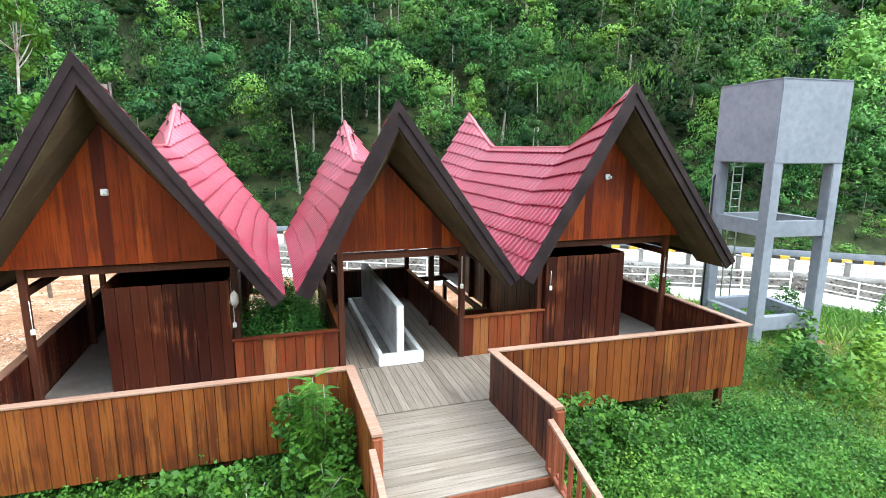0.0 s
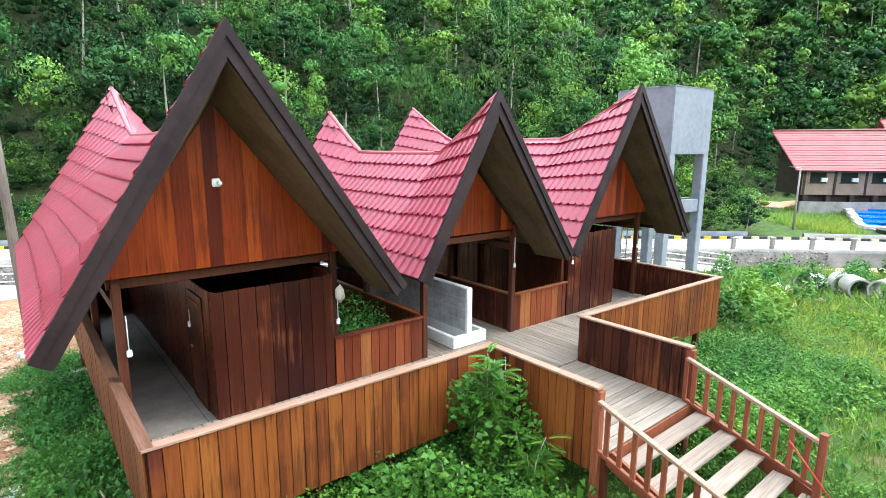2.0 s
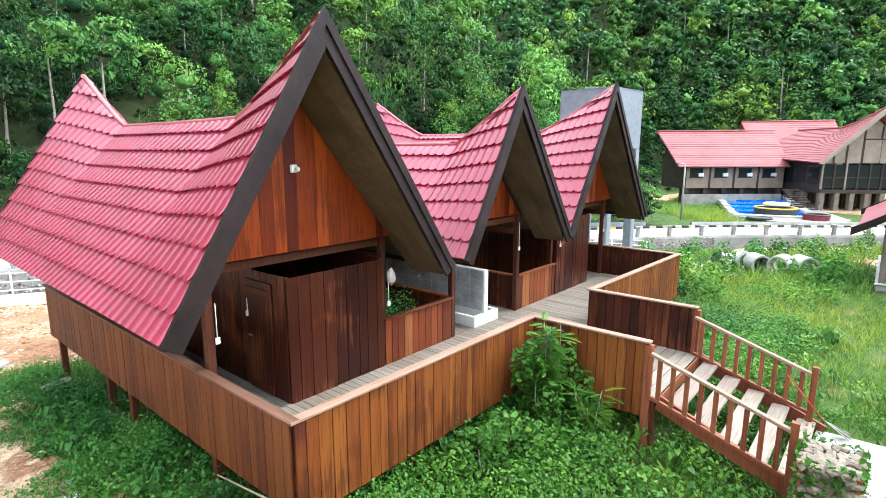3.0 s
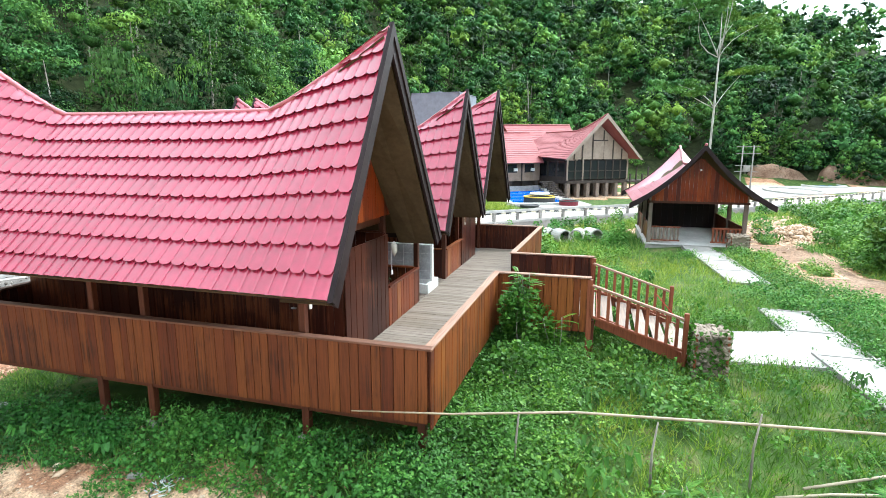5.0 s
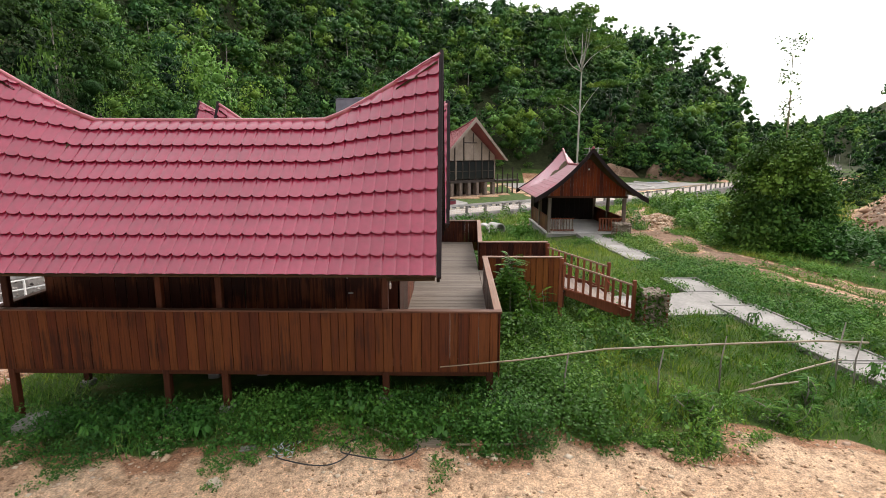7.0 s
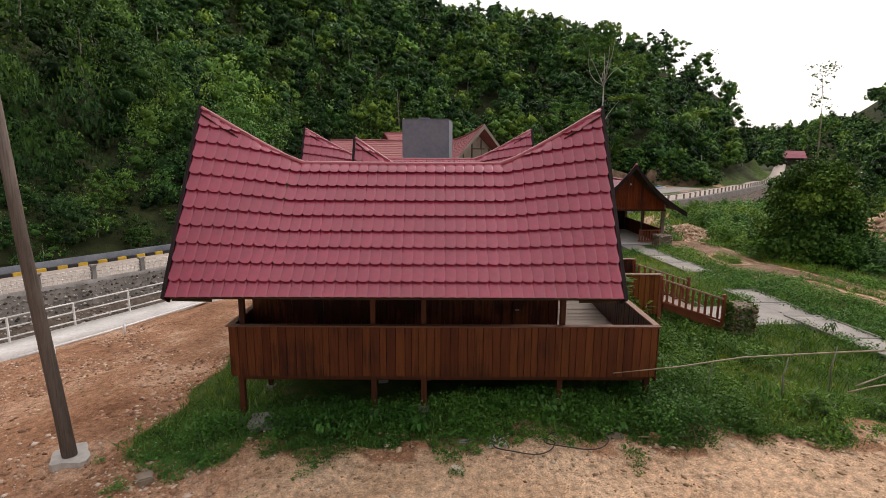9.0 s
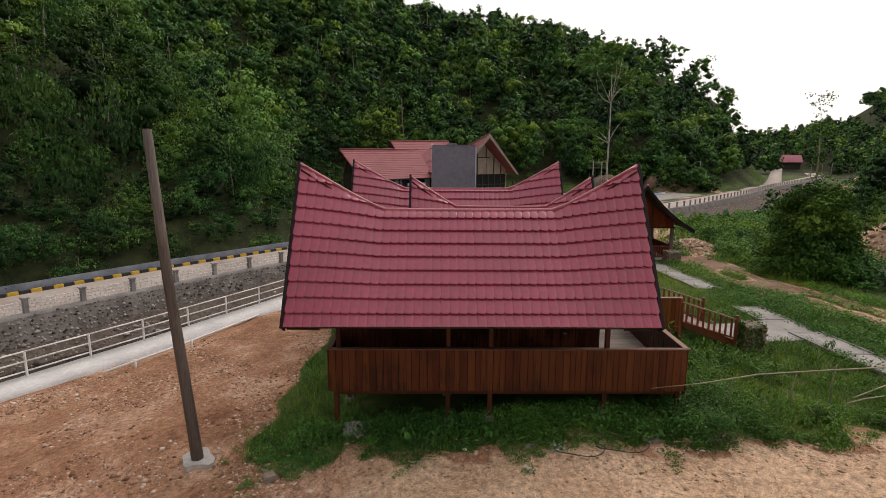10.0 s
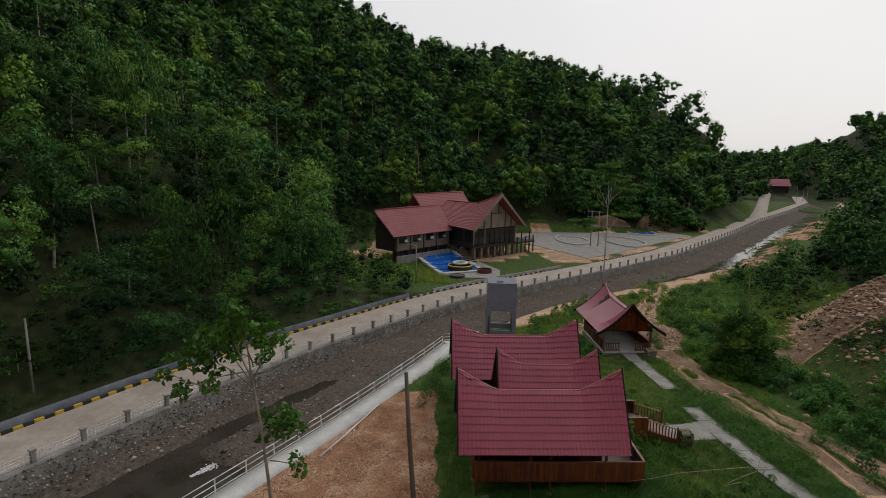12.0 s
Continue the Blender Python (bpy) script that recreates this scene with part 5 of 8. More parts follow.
def tiled_slope(owner, a, b_, c, d, mat, courses, name="roof_slope", label=""):
    """A slope a-b along the eave, d-c along the ridge, in lapped courses."""
    a, b_, c, d = (Vector(p) for p in (a, b_, c, d))
    nrm = (b_ - a).cross(d - a).normalized()
    if nrm.z < 0:
        nrm = -nrm
    v, f = [a - nrm * 0.16, b_ - nrm * 0.16], []
    for i in range(courses):
        for w, l in ((i / courses, 0.05), ((i + 1) / courses, 0.0)):
            v += [a.lerp(d, w) + nrm * l, b_.lerp(c, w) + nrm * l]
    v += [d - nrm * 0.16, c - nrm * 0.16]
    n = len(v) // 2
    f = [(2 * i, 2 * i + 1, 2 * i + 3, 2 * i + 2) for i in range(n - 1)] + [(1, 0, 2 * n - 2, 2 * n - 1)]
    return part(name, solid(v, f), mat, owner, label=label)


# main hall: gable towards the valley
HM = frame_at((95.85, -5.0, 0), (0.625, -0.78))
W = 8.7


def hp(u, g, z):
    return HM @ Vector((u, g, z))


def hall_ridge(g):
    return 8.6 + 2.8 * max(0, 1 - g / 9.0) ** 1.3


segs = [0, 3, 6, 9, 14, 20]
main_roof = part("roof", sweep([hp(0, g, hall_ridge(g) + 0.1) for g in segs], 0.16, 6), M_FADED, house, label="faded red tiled saddle roof")
for sg in (-1, 1):
    for g0, g1 in zip(segs, segs[1:]):
        e0, e1 = 3.3 + 0.6 * min(1, g0 / 14), 3.3 + 0.6 * min(1, g1 / 14)
        tiled_slope(main_roof, hp(sg * W, g0 + 0.0, e0), hp(sg * W, g1, e1), hp(0, g1, hall_ridge(g1)), hp(0, g0, hall_ridge(g0)), M_FADED, 20)
    v = [hp(0, -0.1, 11.55), hp(sg * (W + 0.3), -0.1, 3.1), hp(sg * (W - 0.35), -0.1, 3.1), hp(0, -0.1, 10.7)]
    part("barge_board", solid([*v, *[p + (HM.to_3x3() @ Vector((0, 0.15, 0))) for p in v]], [(0, 1, 2, 3), (7, 6, 5, 4), (0, 4, 5, 1), (1, 5, 6, 2), (2, 6, 7, 3), (3, 7, 4, 0)]), M_CREAM, house, label="pale barge board")
GW = 7.0
wall = part("gable_wall", solid([hp(*p) for p in ((-GW, 2.0, 3.2), (GW, 2.0, 3.2), (GW, 2.0, 4.2), (0, 2.0, 9.6), (-GW, 2.0, 4.2), (-GW, 2.2, 3.2), (GW, 2.2, 3.2), (GW, 2.2, 4.2), (0, 2.2, 9.6), (-GW, 2.2, 4.2))], [(4, 3, 2, 1, 0), (5, 6, 7, 8, 9), (0, 1, 6, 5), (1, 2, 7, 6), (2, 3, 8, 7), (3, 4, 9, 8), (4, 0, 5, 9)]), M_CREAM, house, label="beige boarded gable")
for u in (-5.6, -3.8, -1.5, 1.0, 3.3, 5.4):
    top = 9.6 - abs(u) * 5.4 / 7 - 0.2
    part("batten", solid([hp(*p) for p in ((u - 0.12, 1.9, 3.2), (u + 0.12, 1.9, 3.2), (u + 0.12, 1.9, top), (u - 0.12, 1.9, top), (u - 0.12, 2.0, 3.2), (u + 0.12, 2.0, 3.2), (u + 0.12, 2.0, top), (u - 0.12, 2.0, top))], [(0, 3, 2, 1), (0, 1, 5, 4), (1, 2, 6, 5), (2, 3, 7, 6), (3, 0, 4, 7)]), M_DARKTIMBER, wall)
part("vent_panel", block(-1.4, 1.0, 1.84, 1.9, 3.3, 6.6, 0.02), M_CREAM, wall, HM)
part("vent_lintel", block(-1.6, 1.9, 1.78, 1.9, 6.6, 6.8, 0.02), M_DARKTIMBER, wall, HM)
part("floor_beam", block(-GW, GW, 1.8, 18, -1.3, -0.7, 0.05), M_DARKTIMBER, house, HM)
for i in range(8):
    u0 = -GW + 2 * GW * i / 8
    win = part("window", block(u0 + 0.14, u0 + 2 * GW / 8 - 0.14, 2.02, 2.08, -0.5, 3.0, 0.0), M_GLASS, house, HM, "tall dark window")
    part("mullion", block(u0 - 0.13, u0 + 0.13, 1.9, 2.15, -0.7, 3.2, 0.02), M_CREAM if i in (0, 2) else M_DARKTIMBER, win, HM)
    part("transom", block(u0 + 0.14, u0 + 2 * GW / 8 - 0.14, 1.98, 2.1, 1.0, 1.14, 0.01), M_DARKTIMBER, win, HM)
part("corner_post", block(GW - 0.15, GW + 0.15, 1.9, 2.2, -3.9, 3.4, 0.02), M_CREAM, house, HM)
for sgn_u in (-1, 1):
    part("side_wall", block(sgn_u * (GW - 0.1) - 0.1, sgn_u * (GW - 0.1) + 0.1, 2.2, 17.5, -0.7, 3.6, 0.02), M_DARKTIMBER, house, HM)
    for j in range(5):
        part("side_window", block(sgn_u * GW - 0.06, sgn_u * GW + 0.06, 2.8 + j * 3, 5.1 + j * 3, 0.0, 2.8, 0.01), M_GLASS, house, HM)
for u in np.linspace(-GW + 0.3, GW - 0.3, 7):
    for g in (2.2, 6, 10, 15):
        part("stilt", block(-0.38, 0.38, -0.38, 0.38, ROAD_Z - 0.2, -1.2, 0.06), M_GPOST, house, HM @ Matrix.Translation((u, g, 0)))
# long wing
WM = frame_at((86.5, 23.6, 0), (0.72, -0.69))


def wp_(u, g, z):
    return WM @ Vector((u, g, z))


wing = part("wing_roof", sweep([wp_(-0.6, 0, 8.15), wp_(20, 0, 8.4)], 0.14, 6), M_FADED, house, label="long faded red tiled wing roof")
for sg in (-1, 1):
    tiled_slope(wing, wp_(1.0 if sg < 0 else 3.2, sg * 4.6, 2.5), wp_(20, sg * 4.6, 2.5), wp_(20, 0, 8.2), wp_(-0.6 if sg < 0 else 1.2, 0, 8.05), M_FADED, 16)
M_WINGWALL = plain("tan_wall_board", (0.2, 0.14, 0.098), (0.29, 0.215, 0.16), 0.8, 0.8)
part("wing_wall", block(2.6, 20, -3.4, 3.4, -1.0, 3.6, 0.03), M_WINGWALL, house, WM, "beige wing wall")
# thin panel that makes the wing's end darker than its long wall
part("end_panel", block(2.55, 2.6, -3.35, 3.4, -1.0, 3.6, 0.01), M_DARKTIMBER, house, WM, "thin dark panel over the wing's end wall")
part("wing_gable", solid([wp_(*p) for p in ((2.6, -3.4, 3.6), (2.6, 3.4, 3.6), (2.0, 0, 7.6), (2.8, -3.4, 3.6), (2.8, 3.4, 3.6), (2.8, 0, 7.6))], [(0, 1, 2), (5, 4, 3), (0, 2, 5, 3), (2, 1, 4, 5), (1, 0, 3, 4)]), M_DARKTIMBER, house)
for k in range(4):
    u0 = 3.6 + k * 4.2
    win = part("wing_window", block(u0, u0 + 2.2, -3.46, -3.38, 0.75, 2.2, 0.01), M_GLASS, house, WM, "small dark window")
    part("window_frame", block(u0 - 0.12, u0 + 2.32, -3.44, -3.39, 0.61, 0.75, 0.01), M_DARKTIMBER, win, WM)
    part("air_unit", block(u0 + 1.4, u0 + 2.2, -3.8, -3.46, 0.9, 1.45, 0.03), M_WHITE, house, WM, "white air conditioner box")
    part("wall_post", block(u0 - 0.9, u0 - 0.6, -3.5, -3.38, -1.0, 3.5, 0.01), M_DARKTIMBER, house, WM)
for k in range(6):
    part("pier", block(3 + k * 3.2, 3.7 + k * 3.2, -3.3, -2.7, ROAD_Z - 0.2, -1.0, 0.05), M_DARKTIMBER, house, WM)
# added dark block: stands in for the shade in the gap under the wing
part("recess_shade", block(2.6, 20, -2.6, -2.3, ROAD_Z - 0.2, -1.0, 0.02), M_DARKTIMBER, house, WM)
part("retaining_strip", block(2.0, 19, -4.6, -4.2, ROAD_Z - 0.2, ROAD_Z + 1.9, 0.04), M_CONC_OLD, house, WM, "pale concrete wall behind the pool")
RM = frame_at((109.7, 16.6, 0), (0.6, -0.8))
rear = part("rear_roof", sweep([RM @ Vector((0, 0, 10.35)), RM @ Vector((17, 0, 10.65))], 0.15, 6), M_FADED, house, label="faded red rear roof")
for sg in (-1, 1):
    tiled_slope(rear, RM @ Vector((1, sg * 6, 4.2)), RM @ Vector((17, sg * 6, 4.2)), RM @ Vector((17, 0, 10.5)), RM @ Vector((0, 0, 10.3)), M_FADED, 16)
part("rear_wall", block(1.6, 16.5, -4.6, 4.6, ROAD_Z, 5.6, 0.03), M_CREAM, house, RM)
# stairs to the pool
for k in range(9):
    part("outdoor_step", block(-1.3, 1.3, -0.22, 0.22, -0.1, 0.1, 0.02), M_DARKTIMBER, house, Matrix.Translation((91.2 - k * 0.5, 5.2 - k * 0.35, -0.9 - k * 0.3)) @ Matrix.Rotation(radians(-52), 4, "Z"))
# terrace bridge
part("terrace", block(GW, GW + 7, 1.5, 5.5, -1.3, -0.9, 0.05), M_DARKTIMBER, house, HM)
for k in range(5):
    part("terrace_rail", block(GW + 0.1, GW + 6.9, 1.78, 1.88, -0.75 + k * 0.22, -0.68 + k * 0.22, 0.01), M_DARKTIMBER, house, HM)
    part("terrace_post", block(GW + 0.6 + k * 1.5, GW + 0.85 + k * 1.5, 1.7, 1.95, ROAD_Z, 0.4 + (k % 2) * 1.3, 0.02), M_DARKTIMBER, house, HM)

# ---- pools by the house ----
M_BLUE = plain("blue_pool_paint", (0.004, 0.1, 0.46), (0.008, 0.16, 0.58), 0.25, 0.5, bumpy=0.05)
pool = thing("stepped_pool", (87, 9, ROAD_Z), "bright blue stepped pool with pale concrete edges", "pool")
P0, P1, P2, P3 = Vector((97.5, 17.2)), Vector((103.8, 8.2)), Vector((79.0, 0.6)), Vector((75.5, 9.4))
for k in range(6):
    a, b2 = P0.lerp(P3, k / 6), P1.lerp(P2, k / 6)
    c, d = P1.lerp(P2, (k + 1) / 6), P0.lerp(P3, (k + 1) / 6)
    part("basin", slab([tuple(d), tuple(c), tuple(b2), tuple(a)], ROAD_Z - 0.2, ROAD_Z + 1.15 - 0.2 * k), M_BLUE, pool)
    for q0, q1 in ((a, d), (b2, c)):
        beam("edge_step", (*q0, ROAD_Z + 1.2 - 0.2 * k), (*q1, ROAD_Z + 1.2 - 0.2 * k), 0.9, 0.5, M_CONC, pool)
beam("edge_step", (*P3, ROAD_Z + 0.15), (*P2, ROAD_Z + 0.15), 1.2, 0.4, M_CONC, pool)
tagged(part("pool_terrace", slab([(75.9, 10.0), (72.5, 5), (72.5, -2), (80, -3), (104, 6), (103, 18), (98, 17.2)], ROAD_Z - 0.15, ROAD_Z + 0.1), M_CONC_OLD), "grey concrete terrace round the stepped pool", "terrace", kind="structure")


def basin(x, y, r, h, wall_mat, rim_mat, label, inner=None):
    th = thing("round_basin", (x, y, ROAD_Z), label, "basin", "round basins by the pool")
    n = 28
    ring = [(math.cos(6.2832 * i / n), math.sin(6.2832 * i / n)) for i in range(n)]
    v = [(x + c * rr, y + s_ * rr, ROAD_Z + z) for rr, z in ((r, 0), (r, h), (r - 0.25, h), (r - 0.25, 0.3)) for c, s_ in ring]
    f = [(j * n + i, j * n + (i + 1) % n, (j + 1) * n + (i + 1) % n, (j + 1) * n + i) for j in range(3) for i in range(n)] + [tuple(range(3 * n, 4 * n))]
    part("wall", solid(v, f), wall_mat, th)
    part("rim", sweep([(x + c * (r - 0.1), y + s_ * (r - 0.1), ROAD_Z + h) for c, s_ in ring + ring[:1]], 0.14, 6), rim_mat, th)
    if inner:
        part("inner_ring", sweep([(x + c * r * 0.55, y + s_ * r * 0.55, ROAD_Z + h + 0.5) for c, s_ in ring + ring[:1]], 0.22, 6), inner, th)
    return th


M_MAROON = plain("maroon_paint", (0.12, 0.01, 0.02), (0.2, 0.02, 0.035), 0.5, 2)
basin(80.3, 5.4, 2.6, 1.1, M_BLACK, M_YELLOW, "round black basin with yellow rim and white ring", M_WHITE)
basin(77.6, 0.5, 1.5, 0.75, M_MAROON, M_BLACK, "small round maroon basin beside the pool")
basin(73.8, 6.2, 1.5, 0.25, M_BLACK, M_BLACK, "flat black ring lying by the road")
oval = thing("oval_pool", (145, -58, ROAD_Z), "oval bright blue paddling pool on pale concrete", "pool")
part("water", slab([(145 + 5.5 * math.cos(a), -58 + 4.0 * math.sin(a)) for a in np.linspace(0, 6.2832, 25)[:-1]], ROAD_Z, ROAD_Z + 0.18), M_BLUE, oval)
part("rim", sweep([(145 + 5.9 * math.cos(a), -58 + 4.4 * math.sin(a), ROAD_Z + 0.1) for a in np.linspace(0, 6.2832, 25)], 0.35, 6), M_CONC, oval)
tagged(part("pool_yard", slab([(96, -26), (104, -36), (140, -72), (149, -66), (148, -30), (138, -14), (118, -16)], ROAD_Z - 0.15, ROAD_Z + 0.02), M_CONC_OLD), "grey concrete yard with unfinished pools", "yard", kind="structure")
for cx_, cy_, ra, rb in ((126, -30, 9, 4.5), (124, -45, 10, 5)):
    th = thing("unfinished_pool", (cx_, cy_, ROAD_Z), "unfinished pool outline of low concrete walls", "pool", "unfinished pools")
    part("water", slab([(cx_ + 0.95 * ra * math.cos(a), cy_ + 0.95 * rb * math.sin(a)) for a in np.linspace(0, 6.2832, 25)[:-1]], ROAD_Z, ROAD_Z + 0.08), M_CONC_OLD, th)
    part("rim", sweep([(cx_ + ra * math.cos(a) * (1 + 0.12 * math.sin(3 * a)), cy_ + rb * math.sin(a), ROAD_Z + 0.15) for a in np.linspace(0, 6.2832, 33)], 0.28, 6), M_CONC, th)

# bare clay bluff behind the pool yard
BL = smooth_line([(144, 2), (147, -10), (150, -50), (152, -72), (160, -90), (172, -101)], 1.0, 8)
bump_ = np.clip(0.75 + 0.35 * wobble(BL, 5, 3), 0.3, 1.0) * np.interp(-BL[:, 1], [41, 44, 55, 58.5, 61, 76, 79], [0.0, 1.2, 1.0, 0.15, 1.1, 1.0, 0.0])
tiers = [(-1.6, -0.3, 0.0), (-0.7, -0.1, 0.9), (0.0, -0.1, 2.2), (0.3, -0.1, 3.6), (0.8, -0.1, 5.2), (1.4, -0.1, 6.3), (6.0, -1.2, 5.6)]
bl_n = normals(BL)
bl_v = np.concatenate([np.column_stack([BL + bl_n * (o + 0.7 * wobble(BL + 7.0 * i, 2.0, 2)[:, None]), ROAD_Z + base + h_ * bump_ + np.minimum(bump_, 0.4) * wobble(BL, 1.7, i)]) for i, (o, base, h_) in enumerate(tiers)])
bl_i = np.arange(len(BL) - 1)
bl_q = np.concatenate([np.stack([r_ * len(BL) + bl_i, r_ * len(BL) + bl_i + 1, (r_ + 1) * len(BL) + bl_i + 1, (r_ + 1) * len(BL) + bl_i], 1) for r_ in range(len(tiers) - 1)])
tagged(part("clay_bluff", arrays(bl_v, bl_q, np.full(len(bl_v), -1.3), True), M_GROUND), "bare red-brown clay bluff behind the pool yard", "earth bank", kind="structure")

# ---- far hut at the road's bend ----
hut = thing("roadside_hut", (398, -264, ROAD_Z), "distant hut with a red roof at the road's bend", "hut")
FM = frame_at((397, -254, ROAD_Z + 3.0), (-0.25, -0.97))
part("wall", block(1, 17, -4, 4, -4, 5.0, 0.1), M_DARKTIMBER, hut, FM)
for sg in (-1, 1):
    tiled_slope(hut, FM @ Vector((0, sg * 6, 4.6)), FM @ Vector((18, sg * 6, 4.6)), FM @ Vector((18, 0, 10.0)), FM @ Vector((0, 0, 10.0)), M_ROOF, 8)

# ---- path, posts and clutter round the pavilions ----
def path_y(x):
    return float(np.interp(x, [-12, -6, -1, 4, 10, 20], [-12.2, -11.3, -10.0, -9.25, -9.1, -8.6]))


path = thing("path", (6, -9.3, 0), "cast concrete garden path of long pale slabs", "path", kind="structure")
M_PATH = plain("path_concrete", (0.23, 0.22, 0.2), (0.38, 0.36, 0.33), 0.9, 1.1)
xs_ = [-11, -8.6, -6.2, -3.8, -1.5, 0.7, 2.9, 5.2, 7.2, 9.2]
xs2 = [12.4, 14.6, 16.8, 18.9, 21.2]
for run in (xs_, xs2):
    for xa, xb in zip(run, run[1:]):
        ya, yb = path_y(xa), path_y(xb)
        zt = max(ground_z(xa, ya), ground_z(xb, yb)) + 0.09
        part("slab", slab([(xa + 0.01, ya - 0.68), (xb - 0.01, yb - 0.68), (xb - 0.01, yb + 0.68), (xa + 0.01, ya + 0.68)], zt - 0.35, zt), M_PATH, path)
        for sg in (-1, 1):
            beam("edging", (xa, ya + sg * 0.66, zt + 0.012), (xb, yb + sg * 0.66, zt + 0.012), 0.07, 0.05, M_CONC_OLD, path)
        beam("joint", (xb - 0.05, yb - 0.66, zt + 0.004), (xb - 0.05, yb + 0.66, zt + 0.004), 0.09, 0.03, M_CONC_OLD, path)
part("apron", slab([(4.35, -8.7), (6.9, -8.6), (6.4, -7.0), (6.3, -5.65), (4.1, -5.65)], -0.35, -0.0), M_PATH, path)

# stone-filled gate pillar with creepers
def gabion(x, y, z0, w, d, h, label):
    th = thing("stone_pillar", (x, y, z0), label, "stone pillar", "stone-filled pillars")
    part("core", block(-w / 2 + 0.06, w / 2 - 0.06, -d / 2 + 0.06, d / 2 - 0.06, 0, h - 0.05, 0.02), M_ROCK, th, Matrix.Translation((x, y, z0)))
    r = random.Random(9)
    me = [solid([tuple(c) for c in LUMPS[i][0] * np.array([0.1, 0.085, 0.055])], [tuple(f) for f in LUMPS[i][1].tolist()]) for i in range(8)]
    for mm2 in me:
        mm2.materials.append(M_ROCK)
    for i in range(210):
        f = r.random()
        if f < 0.25:
            p = (r.uniform(-w, w) / 2, r.uniform(-d, d) / 2, h)
        elif f < 0.65:
            p = (r.choice((-w, w)) / 2 * 0.93, r.uniform(-d, d) / 2, r.uniform(0, h))
        else:
            p = (r.uniform(-w, w) / 2, r.choice((-d, d)) / 2 * 0.93, r.uniform(0, h))
        part("stone", me[i % 8], None, th, Matrix.Translation((x + p[0], y + p[1], z0 + p[2])) @ Euler((r.uniform(-0.4, 0.4), r.uniform(-0.4, 0.4), r.uniform(0, 6))).to_matrix().to_4x4())
    for sx in (-1, 1):
        for sy in (-1, 1):
            part("corner_strip", matbar(0.05, 0.05, h, M_RAIL), None, th, Matrix.Translation((x + sx * w / 2, y + sy * d / 2, z0)))
    return th


gabion(3.55, -5.98, -0.1, 0.72, 0.62, 0.98, "stone-filled pillar overgrown by creepers at the stair foot")
gabion(20.2, -10.35, -0.35, 0.9, 0.8, 0.98, "stone-filled pillar with red cap beside the gazebo")

# besom leaning on the stair rail
besom = thing("broom", (6.2, -5.7, 0), "twig broom with a red handle leaning on the stairs", "broom")
part("handle", sweep([(6.16, -5.75, 0.25), (6.1, -5.15, 0.95)], 0.013, 6), plain("red_plastic", (0.4, 0.03, 0.02), (0.5, 0.05, 0.03), 0.4, 3), besom)
rb = random.Random(2)
for k in range(26):
    part("twig", sweep([(6.16, -5.75, 0.27), (6.2 + rb.uniform(-0.12, 0.12), -6.12 + rb.uniform(-0.05, 0.05), 0.03 + rb.uniform(0, 0.06))], 0.006, 4), M_BARK, besom)

# leaning power pole with a concrete foot
M_POLE = wood("dark_weathered_pole", [(0.0, (0.1, 0.08, 0.068)), (1.0, (0.165, 0.138, 0.12))], 0.8, worn=(0.2, 0.165, 0.14), worn_amount=0.5, per_piece=False)
pole = thing("utility_pole", (-2.4, 11.75, -1), "weathered wooden utility pole in a concrete foot", "utility pole")
part("shaft", sweep([(-2.37, 11.72, -1.3), (-2.40, 11.8, 0.1), (-2.5, 12.05, 4.0), (-2.56, 12.2, 7.48)], [0.155, 0.14, 0.12, 0.1], 12), M_POLE, pole)
fo = [(-2.37 + (0.42 + 0.12 * math.sin(3 * a + 1)) * math.cos(a), 11.72 + (0.42 + 0.12 * math.sin(2 * a)) * math.sin(a)) for a in np.linspace(0, 6.2832, 17)[:-1]]
part("foot", slab(fo, -1.3, -0.83), M_CONC, pole, label="rough concrete foot")

# other poles
POLE_AT = (18.0, 47.9)
def street_pole(x, y, h, label, arm=True):
    g = ground_z(x, y)
    th = thing("street_pole", (x, y, g), label, "street pole", "street poles")
    part("shaft", sweep([(x, y, g - 0.3), (x, y, g + h)], [0.13, 0.09], 8), M_CONC_OLD, th)
    if arm:
        part("arm", sweep([(x, y, g + h - 0.1), (x + 0.3, y + 1.3, g + h + 0.1)], 0.05, 6), M_METAL, th)
    return th


street_pole(68, 14.2, 7.2, "pale concrete lamp pole beside the stepped pool")
street_pole(155, -78, 9.3, "pale concrete lamp pole by the road")
for x, y in ((285, -205), (300, -222), (318, -232), (330, -250)):
    street_pole(x, y, 11, "distant concrete pole at the road's bend", False)
street_pole(*POLE_AT, 7.0, "thin grey pole at the foot of the wooded slope", False)
hf_ = thing("transformer_frame", (115.9, -33.5, ROAD_Z), "twin-pole transformer frame with cross arms", "power pole")
for d in (-0.9, 0.9):
    part("shaft", sweep([(115.9 + d * 0.5, -33.5 + d, ROAD_Z - 0.2), (115.9 + d * 0.5, -33.5 + d, 6.0)], [0.17, 0.12], 8), M_CONC_OLD, hf_)
for z in (5.7, 4.3, 1.8, 0.6):
    beam("cross_arm", (114.9, -35.5, z), (116.9, -31.5, z), 0.14, 0.14, M_CONC_OLD, hf_)
part("transformer", block(-0.5, 0.5, -0.6, 0.6, 0.7, 1.9, 0.06), M_CONC_OLD, hf_, Matrix.Translation((115.9, -33.5, 0)))

